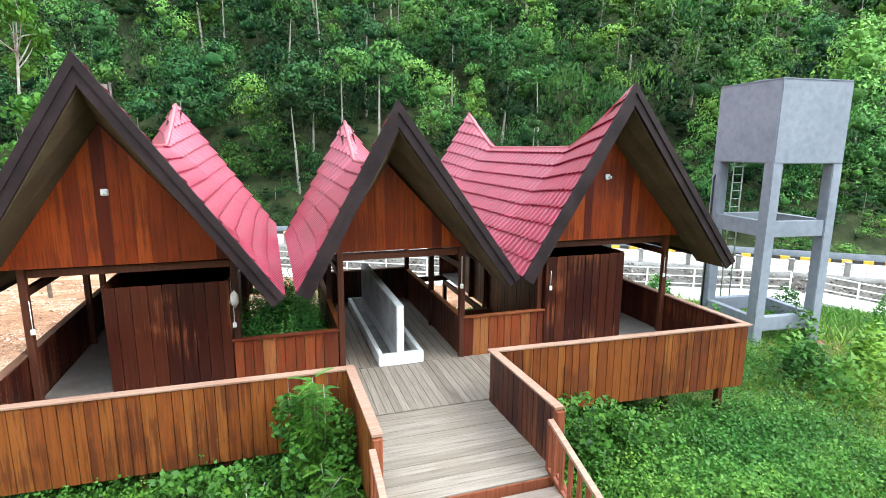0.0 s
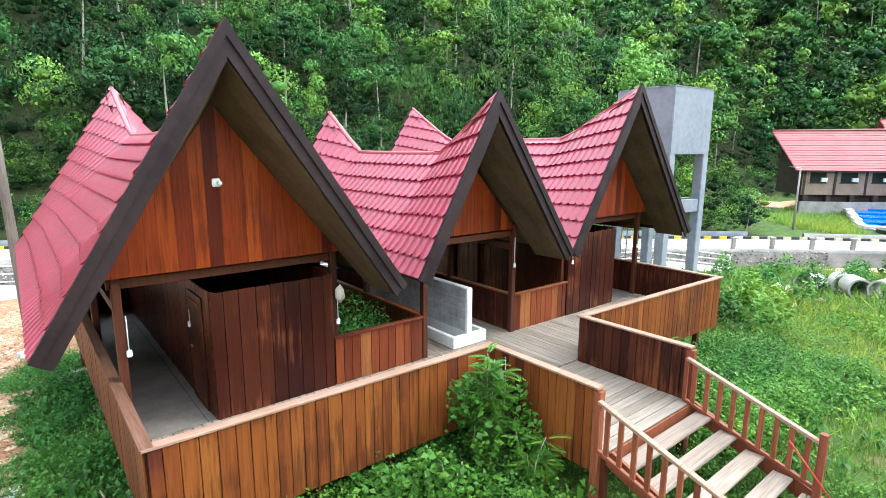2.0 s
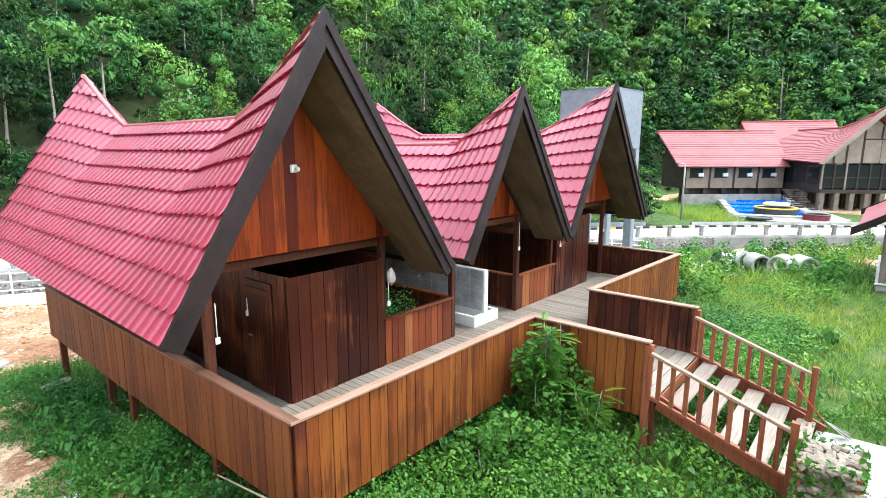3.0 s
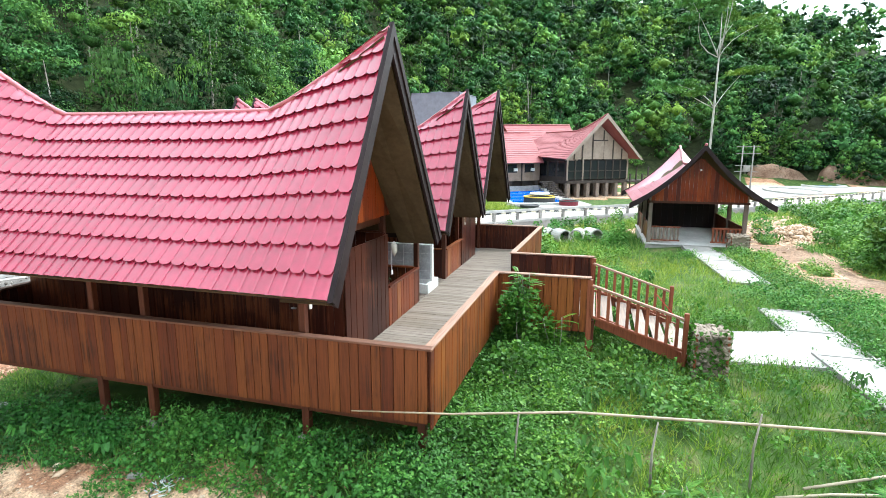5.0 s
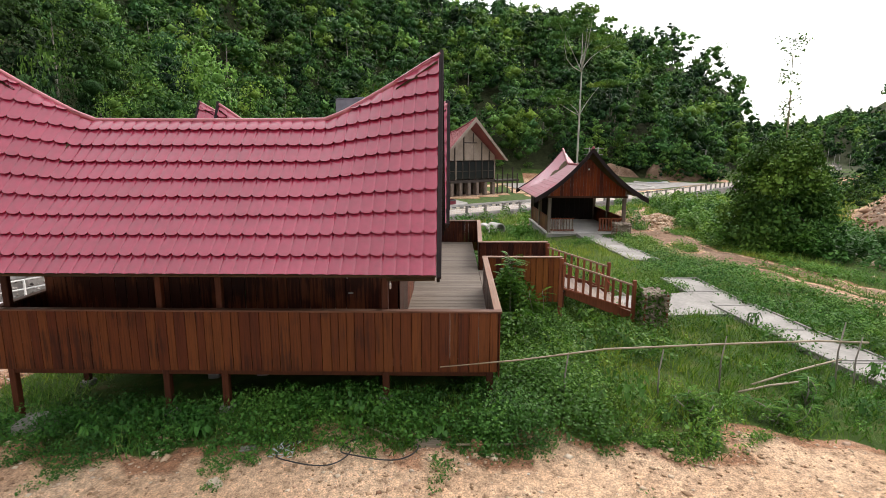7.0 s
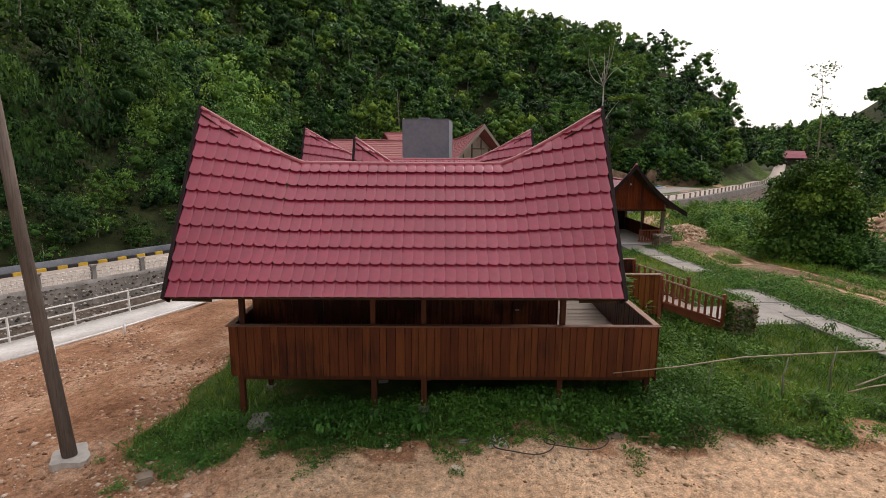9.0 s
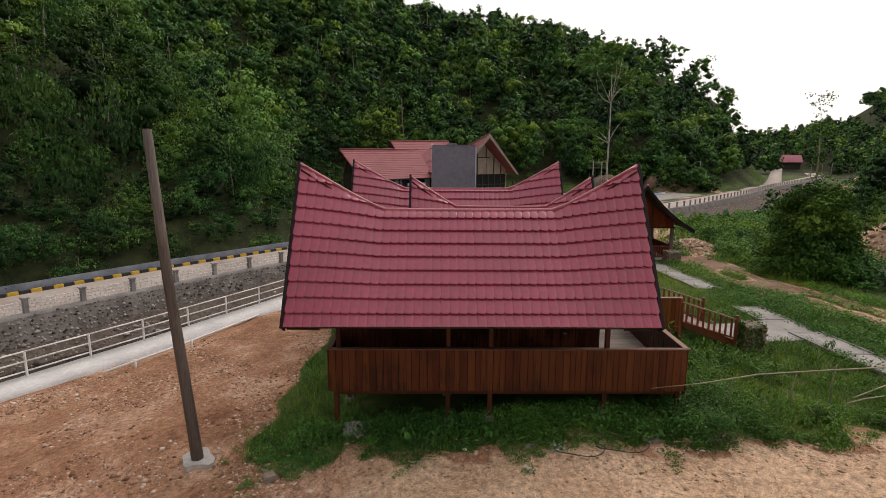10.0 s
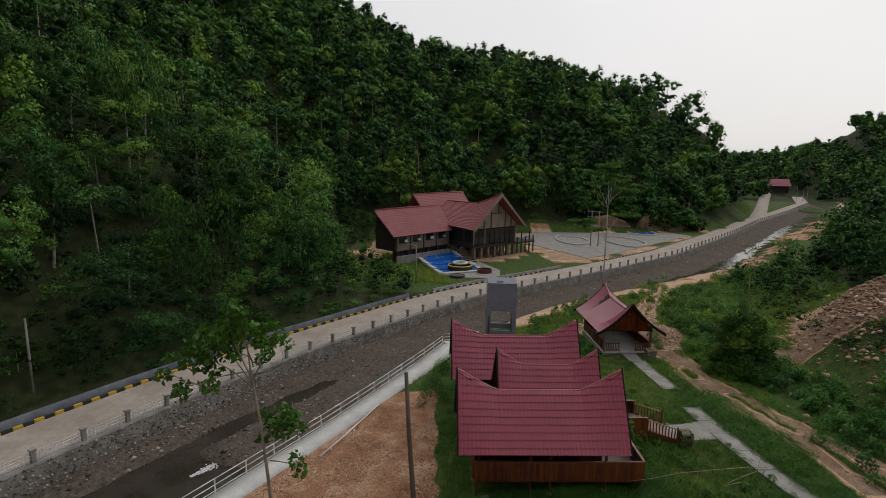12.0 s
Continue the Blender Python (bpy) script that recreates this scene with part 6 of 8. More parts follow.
# concrete drain pipes lying in the grass
def pipe_ring(x, y, ang, r=0.46, length=1.0):
    g = ground_z(x, y)
    th = thing("concrete_pipe", (x, y, g), "short concrete drain pipe lying in the grass", "concrete pipe", "drain pipes in the grass")
    n = 24
    v = []
    for rr, l in ((r, -length / 2), (r, length / 2), (r - 0.08, length / 2), (r - 0.08, -length / 2)):
        v += [(l, rr * math.cos(6.2832 * i / n), rr * math.sin(6.2832 * i / n)) for i in range(n)]
    f = [(j * n + i, j * n + (i + 1) % n, ((j + 1) % 4) * n + (i + 1) % n, ((j + 1) % 4) * n + i) for j in range(4) for i in range(n)]
    part("pipe_wall", solid(v, f), M_CONC, th, Matrix.Translation((x, y, g + r - 0.06)) @ Matrix.Rotation(radians(ang), 4, "Z"))


for x, y, a in ((25.3, 0.1, 165), (26.4, -0.8, 205), (25.5, -1.5, 215), (25.6, -2.5, 170), (25.9, -3.4, 215)):
    pipe_ring(x, y, a)

# bamboo fence
M_BAMBOO = plain("dry_bamboo", (0.22, 0.175, 0.115), (0.38, 0.32, 0.22), 0.6, 3)
bf = thing("bamboo_fence", (-1, -5, 0), "makeshift fence of dry bamboo poles on stakes", "fence")
nodes_ = [(-1.9, -0.1, 0.88), (-1.75, -1.6, 0.97), (-1.3, -3.3, 1.02), (-0.9, -5.6, 0.98), (-0.5, -7.9, 0.92), (-0.4, -9.0, 0.85)]
part("pole", sweep(nodes_, [0.01, 0.016, 0.019, 0.021, 0.022, 0.022], 7), M_BAMBOO, bf)
for x, y, h in ((-1.45, -2.5, 1.0), (-1.2, -4.4, 0.98), (-0.9, -5.75, 1.15), (-0.45, -8.4, 1.3), (-0.5, -8.75, 1.0)):
    part("stake", sweep([(x, y, -0.4), (x + 0.05, y, h * 0.5), (x, y - 0.04, h)], [0.022, 0.018, 0.012], 6), M_BARK, bf)
for i, (a, b_) in enumerate((((-0.84, -6.42, 0.1), (0.4, -9.1, 0.16)), ((-1.14, -6.0, 0.08), (-0.7, -7.45, 0.1)))):
    part("loose_pole", sweep([a, tuple((Vector(a) + Vector(b_)) / 2 + Vector((0, 0, 0.03))), b_], 0.022, 6), M_BAMBOO, bf)
for k, (x, y, a, l) in enumerate(((-2.7, -1.6, 95, 1.2), (-2.6, 0.6, 60, 1.0))):
    th = thing("bamboo_stick", (x, y, ground_z(x, y)), "dry bamboo stick lying at the grass edge", "stick", "sticks")
    part("stick", sweep([(x, y, ground_z(x, y) + 0.04), (x + l * math.cos(radians(a)), y + l * math.sin(radians(a)), ground_z(x, y) + 0.08)], 0.018, 6), M_BAMBOO, th)

# coil of black cable, rubbish, bricks and boards in the yard
cable = thing("cable", (-3, 1.5, -0.3), "loose loops of black cable on bare soil", "cable")
for cx_, cy_, ra, rb_ in ((-2.95, 2.0, 0.36, 0.62), (-2.85, 0.9, 0.33, 0.66)):
    part("loop", sweep([(cx_ + ra * math.cos(a), cy_ + rb_ * math.sin(a), ground_z(cx_, cy_) + 0.05 + 0.03 * math.sin(3 * a)) for a in np.linspace(0, 6.2, 40)], 0.012, 5), M_BLACK, cable)
M_PLASTIC = plain("pale_plastic_scraps", (0.4, 0.42, 0.47), (0.65, 0.66, 0.68), 0.4, 6)
litter = thing("litter", (-2.9, 2.6, -0.3), "heap of crumpled pale plastic strips on the soil", "litter")
for k in range(22):
    a, b_ = rb.uniform(0, 6.28), rb.uniform(0.06, 0.16)
    x, y = -2.85 + rb.uniform(-0.16, 0.16), 2.55 + rb.uniform(-0.22, 0.22)
    g = ground_z(x, y) + 0.04
    part("strip", sweep([(x, y, g), (x + b_ * math.cos(a), y + b_ * math.sin(a), g + rb.uniform(0.0, 0.07))], 0.01, 4), M_PLASTIC, litter)
M_PALESTONE = plain("pale_tan_stone", (0.42, 0.34, 0.25), (0.56, 0.48, 0.37), 0.9, 4)
M_BRICK = plain("orange_brick", (0.32, 0.15, 0.085), (0.42, 0.22, 0.13), 0.85, 3)
for x, y, a, w, d, h, mt, nm, lb in ((-2.75, -0.75, 20, 0.1, 0.09, 0.14, M_BRICK, "brick", "broken orange brick at the grass edge"), (-2.65, 0.1, 5, 0.1, 0.24, 0.07, M_ROCK, "concrete_block", "grey concrete block at the grass edge"), (-3.6, 3.4, 40, 0.13, 0.1, 0.07, M_PALESTONE, "flat_stone", "flat pale stone on the soil"), (-2.7, 3.2, 15, 0.07, 0.16, 0.04, M_CONC_OLD, "board_scrap", "scrap of pale board on the soil"), (-3.3, 9.6, 30, 0.16, 0.14, 0.14, M_ROCK, "rock", "orange rock on the bare yard"), (-1.6, 7.7, 10, 0.3, 0.4, 0.16, M_CONC_OLD, "concrete_block", "grey block lying in the grass")):
    th = thing(nm, (x, y, ground_z(x, y)), lb, nm.replace("_", " "))
    part("lump", block(-w, w, -d, d, -0.04, h, 0.03), mt, th, Matrix.Translation((x, y, ground_z(x, y))) @ Matrix.Rotation(radians(a), 4, "Z"))

# white pipe run beside the walkway
wpipe = thing("drain_pipe", (6, 17.5, -1.6), "white plastic pipe on stubs beside the walkway", "pipe")
part("run", sweep([(4.3, 18.4, -1.35), (7.5, 17.2, -1.5), (12.8, 15.3, -1.65)], 0.055, 8), M_WHITE, wpipe)
for x, y, z in ((5.6, 17.9, -1.4), (7.8, 16.6, -1.3)):
    part("stub", sweep([(x, y, z - 0.5), (x, y, z + 0.05)], 0.05, 8), M_WHITE, wpipe)

# lamps, bulbs and switches
def gable_lamp(x, z):
    th = thing("wall_lamp", (x, FRONT - 0.05, z), "small white porcelain lamp holder on the gable", "lamp", "gable lamps")
    part("holder", block(-0.06, 0.06, -0.04, 0.0, -0.06, 0.06, 0.012), M_WHITE, th, Matrix.Translation((x, FRONT - 0.015, z)))
    part("socket", sweep([(x + 0.03, FRONT - 0.05, z), (x + 0.03, FRONT - 0.11, z - 0.01)], 0.035, 10), M_WHITE, th)


gable_lamp(0.02, 4.62)
gable_lamp(9.95, 4.78)


def switch(x, y, z, hang=0.0):
    th = thing("light_switch", (x, y, z), "small white switch with its cable on a post", "switch", "switches")
    part("plate", block(-0.035, 0.035, -0.03, 0.0, -0.05, 0.05, 0.008), M_WHITE, th, Matrix.Translation((x, y, z)))
    part("lead", sweep([(x, y - 0.01, z + 0.05), (x, y - 0.01, z + 0.05 + hang)], 0.008, 5), M_WHITE, th)


for x, y, z, hg in ((-1.3, 0.87, 2.25, 0.5), (6.47, 0.77, 2.5, 0.6), (8.6, 0.74, 2.3, 0.35), (11.82, 0.87, 2.35, 0.4), (1.92, 0.74, 2.1, 0.5), (-0.25, 1.9, 2.2, 0.2)):
    switch(x, y, z, hg)
hornet = thing("hanging_sack", (1.95, 0.70, 2.55), "pale lumpy cloth bundle hanging on a post", "cloth bundle")
co, fa = LUMPS[2]
part("cloth", solid([tuple(c) for c in co * np.array([0.1, 0.09, 0.17])], [tuple(f) for f in fa.tolist()], True), plain("dirty_cloth", (0.42, 0.38, 0.32), (0.58, 0.54, 0.48), 0.9, 6), hornet, Matrix.Translation((1.95, 0.68, 2.62)))

# ---- wooded slopes ----
rng = np.random.default_rng(7)


def leaf_quads(centres, size, rng, up=0.5, out=None):
    """Folded leaf sprays: four corners each, turned at random about an upward or outward lean."""
    n = len(centres)
    nrm = rng.normal(size=(n, 3))
    if out is None:
        nrm[:, 2] = np.abs(nrm[:, 2]) * 0.7 + up
    else:
        nrm = nrm * 0.55 + out
    nrm /= np.linalg.norm(nrm, axis=1)[:, None]
    a = np.cross(nrm, rng.normal(size=(n, 3)))
    a /= np.linalg.norm(a, axis=1)[:, None] + 1e-9
    b = np.cross(nrm, a)
    sz = (np.asarray(size) * rng.uniform(0.6, 1.4, n))[:, None]
    w = sz * rng.uniform(0.35, 0.75, n)[:, None]
    droop = np.array([0, 0, 1.0]) * sz * 0.22
    v = np.stack([centres - a * sz * 0.9 - droop, centres - b * w, centres + a * sz * 0.9 - droop * rng.uniform(0, 1.5, n)[:, None], centres + b * w], 1)
    return v.reshape(-1, 3)


def crown_points(kind, n, rng):
    """Leaf sprays on the clumps of a crown of height 1 and half-width about 0.4: places, outward ways, clump numbers; and the clumps."""
    k = {"round": 10, "tall": 10, "umbrella": 9, "bamboo": 12, "bush": 7, "pine": 12}[kind]
    t = (np.arange(k) + rng.uniform(0, 1, k)) / k
    ang = np.arange(k) * 2.4 + rng.uniform(0, 1.2, k)
    if kind == "round":
        cz, rad, cr = 0.26 + 0.62 * t, 0.32 * np.sqrt(rng.uniform(0.1, 1, k)) * (1.2 - 0.75 * t), rng.uniform(0.15, 0.24, k)
    elif kind == "tall":
        cz, rad, cr = 0.2 + 0.72 * t, 0.24 * np.sqrt(rng.uniform(0.1, 1, k)) * (1.15 - 0.85 * t), rng.uniform(0.1, 0.16, k)
    elif kind == "pine":
        cz, rad, cr = 0.22 + 0.76 * t, 0.17 * (1.05 - t), 0.045 + 0.1 * (1.05 - t)
    elif kind == "umbrella":
        cz, rad, cr = 0.7 + 0.22 * t, 0.36 * np.sqrt(rng.uniform(0.1, 1, k)), rng.uniform(0.1, 0.16, k)
    elif kind == "bamboo":
        cz, rad, cr = 0.2 + 0.75 * t, 0.12 + 0.2 * t, rng.uniform(0.1, 0.17, k)
    else:
        cz, rad, cr = 0.12 + 0.5 * t, 0.38 * np.sqrt(rng.uniform(0.1, 1, k)) * (1.1 - 0.6 * t), rng.uniform(0.17, 0.27, k)
    c = np.stack([rad * np.cos(ang), rad * np.sin(ang), cz], 1)
    w = cr ** 2 / np.sum(cr ** 2)
    pick = rng.choice(k, n, p=w)
    d = rng.normal(size=(n, 3))
    d /= np.linalg.norm(d, axis=1)[:, None]
    d[:, 2] = np.where(d[:, 2] < -0.3, -d[:, 2], d[:, 2])
    r = cr[pick] * rng.uniform(0.78, 1.14, n)
    flat = np.array([1, 1, 0.5 if kind == "umbrella" else 1.5 if kind == "bamboo" else 0.8])
    return c[pick] + d * r[:, None] * flat, d, pick, c, cr[:, None] * flat * (0.25 if kind == "bamboo" else 0.6)


ICO = bmesh.new()
bmesh.ops.create_icosphere(ICO, subdivisions=1, radius=1.0)
ICO_V = np.array([v_.co[:] for v_ in ICO.verts])
ICO_F = np.array([[v_.index for v_ in f_.verts] for f_ in ICO.faces])
ICO.free()
OCT_V = np.array([(1, 0, 0), (-1, 0, 0), (0, 1, 0), (0, -1, 0), (0, 0, 1), (0, 0, -1)], float)
OCT_F = np.array([(0, 2, 4), (2, 1, 4), (1, 3, 4), (3, 0, 4), (2, 0, 5), (1, 2, 5), (3, 1, 5), (0, 3, 5)])


def inner_mass(c, rad, rng, fine):
    """Ragged dense middles of the leaf clumps."""
    bv_, bf_ = (ICO_V, ICO_F) if fine else (OCT_V, OCT_F)
    v = c[:, None, :] + bv_[None] * rad[:, None, :] * rng.uniform(0.75, 1.1, (len(c), len(bv_), 1))
    return v.reshape(-1, 3), (bf_[None] + np.arange(len(c))[:, None, None] * len(bv_)).reshape(-1, 3), len(bv_)


MASS = {"near": ([], [], []), "far": ([], [], [])}
COUNT = {"near": 0, "far": 0}
FOREST = {"near": ([], []), "far": ([], [])}
TRUNKS = []
FACTOR = {"pine": 1.25, "round": 1.0, "tall": 1.25, "umbrella": 1.15, "bamboo": 1.0, "bush": 0.6}


def scatter(region_pts, hgt, kinds, density, rng, tint=0.0, least=110):
    for (x, y), z in zip(region_pts, heights(region_pts)):
        dist = math.hypot(x + 10, y + 2)
        where = "near" if dist < 120 else "far"
        kind = kinds[rng.integers(0, len(kinds))]
        H = rng.uniform(*hgt) * FACTOR[kind]
        n = int(np.clip(density * 60 / dist, least, 2600) * (0.6 if kind in ("umbrella", "bush") else 1))
        p, d, pick, cc, cr = crown_points(kind, n, rng)
        W = H * rng.uniform(0.9, 1.25) * {"tall": 0.8, "bush": 1.5}.get(kind, 1.0)
        shape, at = np.array([W, W, H]), np.array([x, y, z - 0.3])
        c = p * shape + at
        size = max(H * float(np.interp(dist, [40, 110, 150, 230], [0.85, 0.78, 0.75, 0.95])) / math.sqrt(n), 0.1)
        v = leaf_quads(c, np.full(n, size), rng, 0.35, d * 1.2)
        if kind == "bamboo":
            q4 = v.reshape(-1, 4, 3)
            q4[:, 2] = q4[:, 1] + (q4[:, 2] - q4[:, 1]) * 0.5 - np.array([0, 0, 1.5 * size])
        v = v.reshape(-1, 4, 3)[:, 1:]
        v[:, 1, 2] -= 0.2 * size
        v = v.reshape(-1, 3)
        tone = np.clip(rng.normal(0.3 + tint, 0.21) + 0.1 * float(wobble(np.array([[x, y]]), 14, 5)[0]), 0.0, 0.85)
        # bamboo is darker; the tone also drops towards the north-west slope
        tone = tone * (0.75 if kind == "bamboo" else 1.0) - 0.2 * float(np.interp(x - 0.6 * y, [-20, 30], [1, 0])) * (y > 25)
        # random tone by clump, plus painted top light: higher clumps are lighter
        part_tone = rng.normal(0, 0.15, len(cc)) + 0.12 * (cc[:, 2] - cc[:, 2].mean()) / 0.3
        mv, mf, mk = inner_mass(cc * shape + at, cr * shape * float(np.interp(dist, [40, 110, 150, 230], [0.6, 0.8, 0.95, 1.2])), rng, dist < 90)
        base_n = COUNT[where]
        COUNT[where] += len(mv)
        MASS[where][0].append(mv)
        MASS[where][1].append(mf + base_n)
        # inner masses toned darker: shade between the leaves put into the colour
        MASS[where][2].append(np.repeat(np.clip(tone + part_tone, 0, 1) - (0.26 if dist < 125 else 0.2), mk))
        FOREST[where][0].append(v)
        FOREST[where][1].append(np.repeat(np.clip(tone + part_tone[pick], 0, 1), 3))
        if (dist < 170 and rng.uniform() < 0.14) or kind == "umbrella":
            TRUNKS.append((x, y, z, H, kind))


def jittered(x0, x1, y0, y1, gap, rng):
    xs, ys = np.meshgrid(np.arange(x0, x1, gap), np.arange(y0, y1, gap))
    p = np.stack([xs.ravel(), ys.ravel()], 1)
    return p + rng.uniform(-0.45, 0.45, p.shape) * gap


pts = jittered(-80, 400, -230, 290, 5.6, rng)
pts = pts[(np.abs(side(pts, SIDE_AXIS)) > np.interp(pts[:, 0], [195, 215, 290, 320], [0, 11, 11, 17])) & (np.hypot(pts[:, 0] - 388, pts[:, 1] + 254) > 27)]
h = side(pts, HILL_FOOT)
far = np.hypot(pts[:, 0] + 10, pts[:, 1] + 2)
az = np.degrees(np.arctan2(-(pts[:, 1] - 3), pts[:, 0] + 12))
seen = (az > -112) & (az < 42)
near = pts[(h > 2.5) & (h < 45) & (far < 125) & seen]
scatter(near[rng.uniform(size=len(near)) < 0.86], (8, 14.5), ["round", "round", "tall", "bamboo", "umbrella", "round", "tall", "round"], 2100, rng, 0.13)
crest_d = ridge(np.degrees(np.arctan2(-(pts[:, 1] - 8), pts[:, 0] + 20)))[1]
before = np.hypot(pts[:, 0] + 20, pts[:, 1] - 8) < crest_d + 10
mid = pts[(h > 3) & ((far >= 125) | (h >= 45)) & seen & (far < 420) & before]
keep = rng.uniform(size=len(mid)) < np.clip(0.85 - (np.hypot(mid[:, 0], mid[:, 1]) - 150) / 700, 0.62, 1)
scatter(mid[keep], (9, 16.5), ["round", "tall", "round", "umbrella", "pine", "round", "pine"], 1150, rng, 0.05, 85)
low = jittered(-40, 120, -20, 130, 3.8, rng)
hl = side(low, HILL_FOOT)
low = low[(np.hypot(low[:, 0] - 16.8, low[:, 1] - 47.0) > 3.4) & (hl > 1.0) & (hl < np.where(np.hypot(low[:, 0], low[:, 1]) < 100, 50, 26))]
foot = jittered(-45, 70, 5, 110, 3.0, rng)
hf = side(foot, HILL_FOOT)
foot = foot[(np.hypot(foot[:, 0] - 16.8, foot[:, 1] - 47.0) > 3.4) & (hf > 0.5) & (hf < 20)]
scatter(foot, (2.2, 4.6), ["bush"], 420, rng, 0.0, 60)
scatter(low, (3, 6.5), ["bush", "bush", "round"], 420, rng, 0.08, 60)
edge = jittered(-60, 320, -180, 100, 2.8, rng)
he = side(edge, HILL_FOOT)
edge = edge[(np.hypot(edge[:, 0] - 16.8, edge[:, 1] - 47.0) > 2.6) & (he > -4.5) & (side(edge, ROAD_EDGE) > 9.2) & ((he > -0.6) | (edge[:, 0] < 58)) & (he < 5) & (np.hypot(edge[:, 0], edge[:, 1]) < 170) & ~((edge[:, 0] > 90) & (he < 4) & (edge[:, 1] < 10))]
scatter(edge, (3, 6.5), ["bush", "bush", "round"], 800, rng, 0.12, 60)
corner = np.array([(58, 15.5), (60, 18), (62, 16.5), (63, 20), (65, 18.5), (66, 22), (68, 20.5), (70, 24), (72, 22.5), (74, 26), (76, 28), (61, 21), (67, 25)], float)
scatter(corner, (4, 7.5), ["bush", "round"], 700, rng, 0.06, 80)
pr = jittered(-20, 330, -330, -20, 4.4, rng)
r = -side(pr, RIGHT_FOOT)
fr = np.hypot(pr[:, 0] + 10, pr[:, 1])
pr = pr[(np.abs(side(pr, [(320, -222), (395, -264)])) > 14) & (r > 2) & ((r < 95) | ((r < 190) & (rng.uniform(size=len(r)) < 0.3))) & (fr < 400) & (clay_bank(pr[:, 0], pr[:, 1]) > 1.15)]
scatter(pr, (5.5, 12), ["round", "bush", "tall", "bush", "round"], 620, rng, 0.06, 70)
fb = jittered(38, 170, -150, -25, 3.4, rng)
rf = -side(fb, RIGHT_FOOT)
fb = fb[(rf > -np.interp(fb[:, 0], [38, 60, 100], [4, 12, 3])) & (rf < 3) & (greenness(fb) > 0.5)]
scatter(fb, (2.6, 5.5), ["bush", "bush", "round"], 420, rng, 0.1, 60)
top_b = rng.uniform((151, -82), (158, -38), (60, 2))
scatter(top_b, (6, 10), ["bush", "round"], 500, rng, 0.04, 90)
cb = jittered(6, 36, -46, -20, 2.6, rng)
cbv = clay_bank(cb[:, 0], cb[:, 1]) + 0.3 * wobble(cb, 6.0, 4)
cb = cb[(cbv < 1.25) & (cbv > 0.62)]
scatter(cb[rng.uniform(size=len(cb)) < 0.5], (1.6, 4), ["bush", "bush", "round"], 300, rng, 0.1, 60)
farp = jittered(330, 760, -700, -160, 10.5, rng)
faz = np.degrees(np.arctan2(-farp[:, 1] + 8, farp[:, 0] + 20))
farp = farp[(faz > 28) & (faz < 52) & (np.hypot(farp[:, 0], farp[:, 1]) > 395) & (np.hypot(farp[:, 0] - 388, farp[:, 1] + 256) > 29) & (np.hypot(farp[:, 0], farp[:, 1]) < 800) & ((np.abs(side(farp, ROAD_EDGE) - 3) > 14) | (np.hypot(farp[:, 0], farp[:, 1]) > 465))]
scatter(farp, (10, 16), ["round", "tall", "round", "pine"], 600, rng, -0.02, 70)

for where, k, what in (("near", 3, "dense tropical broadleaf forest on the lower slope"), ("far", 3, "dense dark forest covering the upper and distant slopes")):
    fv = np.concatenate(FOREST[where][0])
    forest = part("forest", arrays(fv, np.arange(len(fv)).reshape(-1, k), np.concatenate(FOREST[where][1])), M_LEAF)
    tagged(forest, what, "forest", kind="stuff")
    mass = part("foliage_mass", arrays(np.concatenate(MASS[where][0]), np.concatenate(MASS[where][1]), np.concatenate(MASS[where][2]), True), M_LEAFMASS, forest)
    tagged(mass, kind="stuff")

tv, tf = [], []
for x, y, z, H, kind in TRUNKS:
    top = H * (0.8 if kind == "umbrella" else 0.62)
    lean = rng.uniform(-0.05, 0.05, 2) * H
    r0 = 0.014 * H
    base = len(tv)
    for k, (f, rr) in enumerate(((-0.08, 1.2), (0.45, 0.75), (1.0, 0.3))):
        for q in range(5):
            a = q * 1.2566
            tv.append((x + lean[0] * f + r0 * rr * math.cos(a), y + lean[1] * f + r0 * rr * math.sin(a), z + top * f))
    for k in range(2):
        tf += [(base + k * 5 + q, base + k * 5 + (q + 1) % 5, base + k * 5 + 5 + (q + 1) % 5, base + k * 5 + 5 + q) for q in range(5)]
trunks = part("forest_trunks", arrays(np.array(tv), np.array(tf), None, True), M_BARK)
tagged(trunks, "pale thin trunks of the slope's trees", "tree trunks", kind="stuff")

# ---- grass and weeds ----
rng2 = np.random.default_rng(21)


def free_spot(P, room=0.0):
    """Where plants may stand: off the path, the track, the floors and the bare yard."""
    x, y = P[:, 0], P[:, 1]
    ok = greenness(P) > 0.55
    ok &= greenness(P) < 1.2
    py = np.interp(x, [-12, -6, -1, 4, 10, 20], [-12.2, -11.3, -10.0, -9.25, -9.1, -8.6])
    ok &= ~((np.abs(y - py) < 0.56 - room) & (x < 21.3) & ~((x > 9.2) & (x < 12.4)))
    ok &= ~((x > 4.3) & (x < 6.5) & (y > -8.7) & (y < -5.6))
    ok &= ~((x > 19.4) & (x < 29.3) & (y > -11.3) & (y < -6.1))
    s_ = 0.5 * x + 0.866 * y
    ok &= ~((s_ > 19.2) & (x < 30))
    return ok


def under_deck(P, m=0.5):
    x, y = P[:, 0], P[:, 1]
    return ((x > -1.5 + m) & (x < 12 - m) & (y > -1.2 + m) & (y < 8.4 - m)) | ((x > 3.8 + m) & (x < 6.35 - m) & (y > -3.5 + m) & (y < 0))


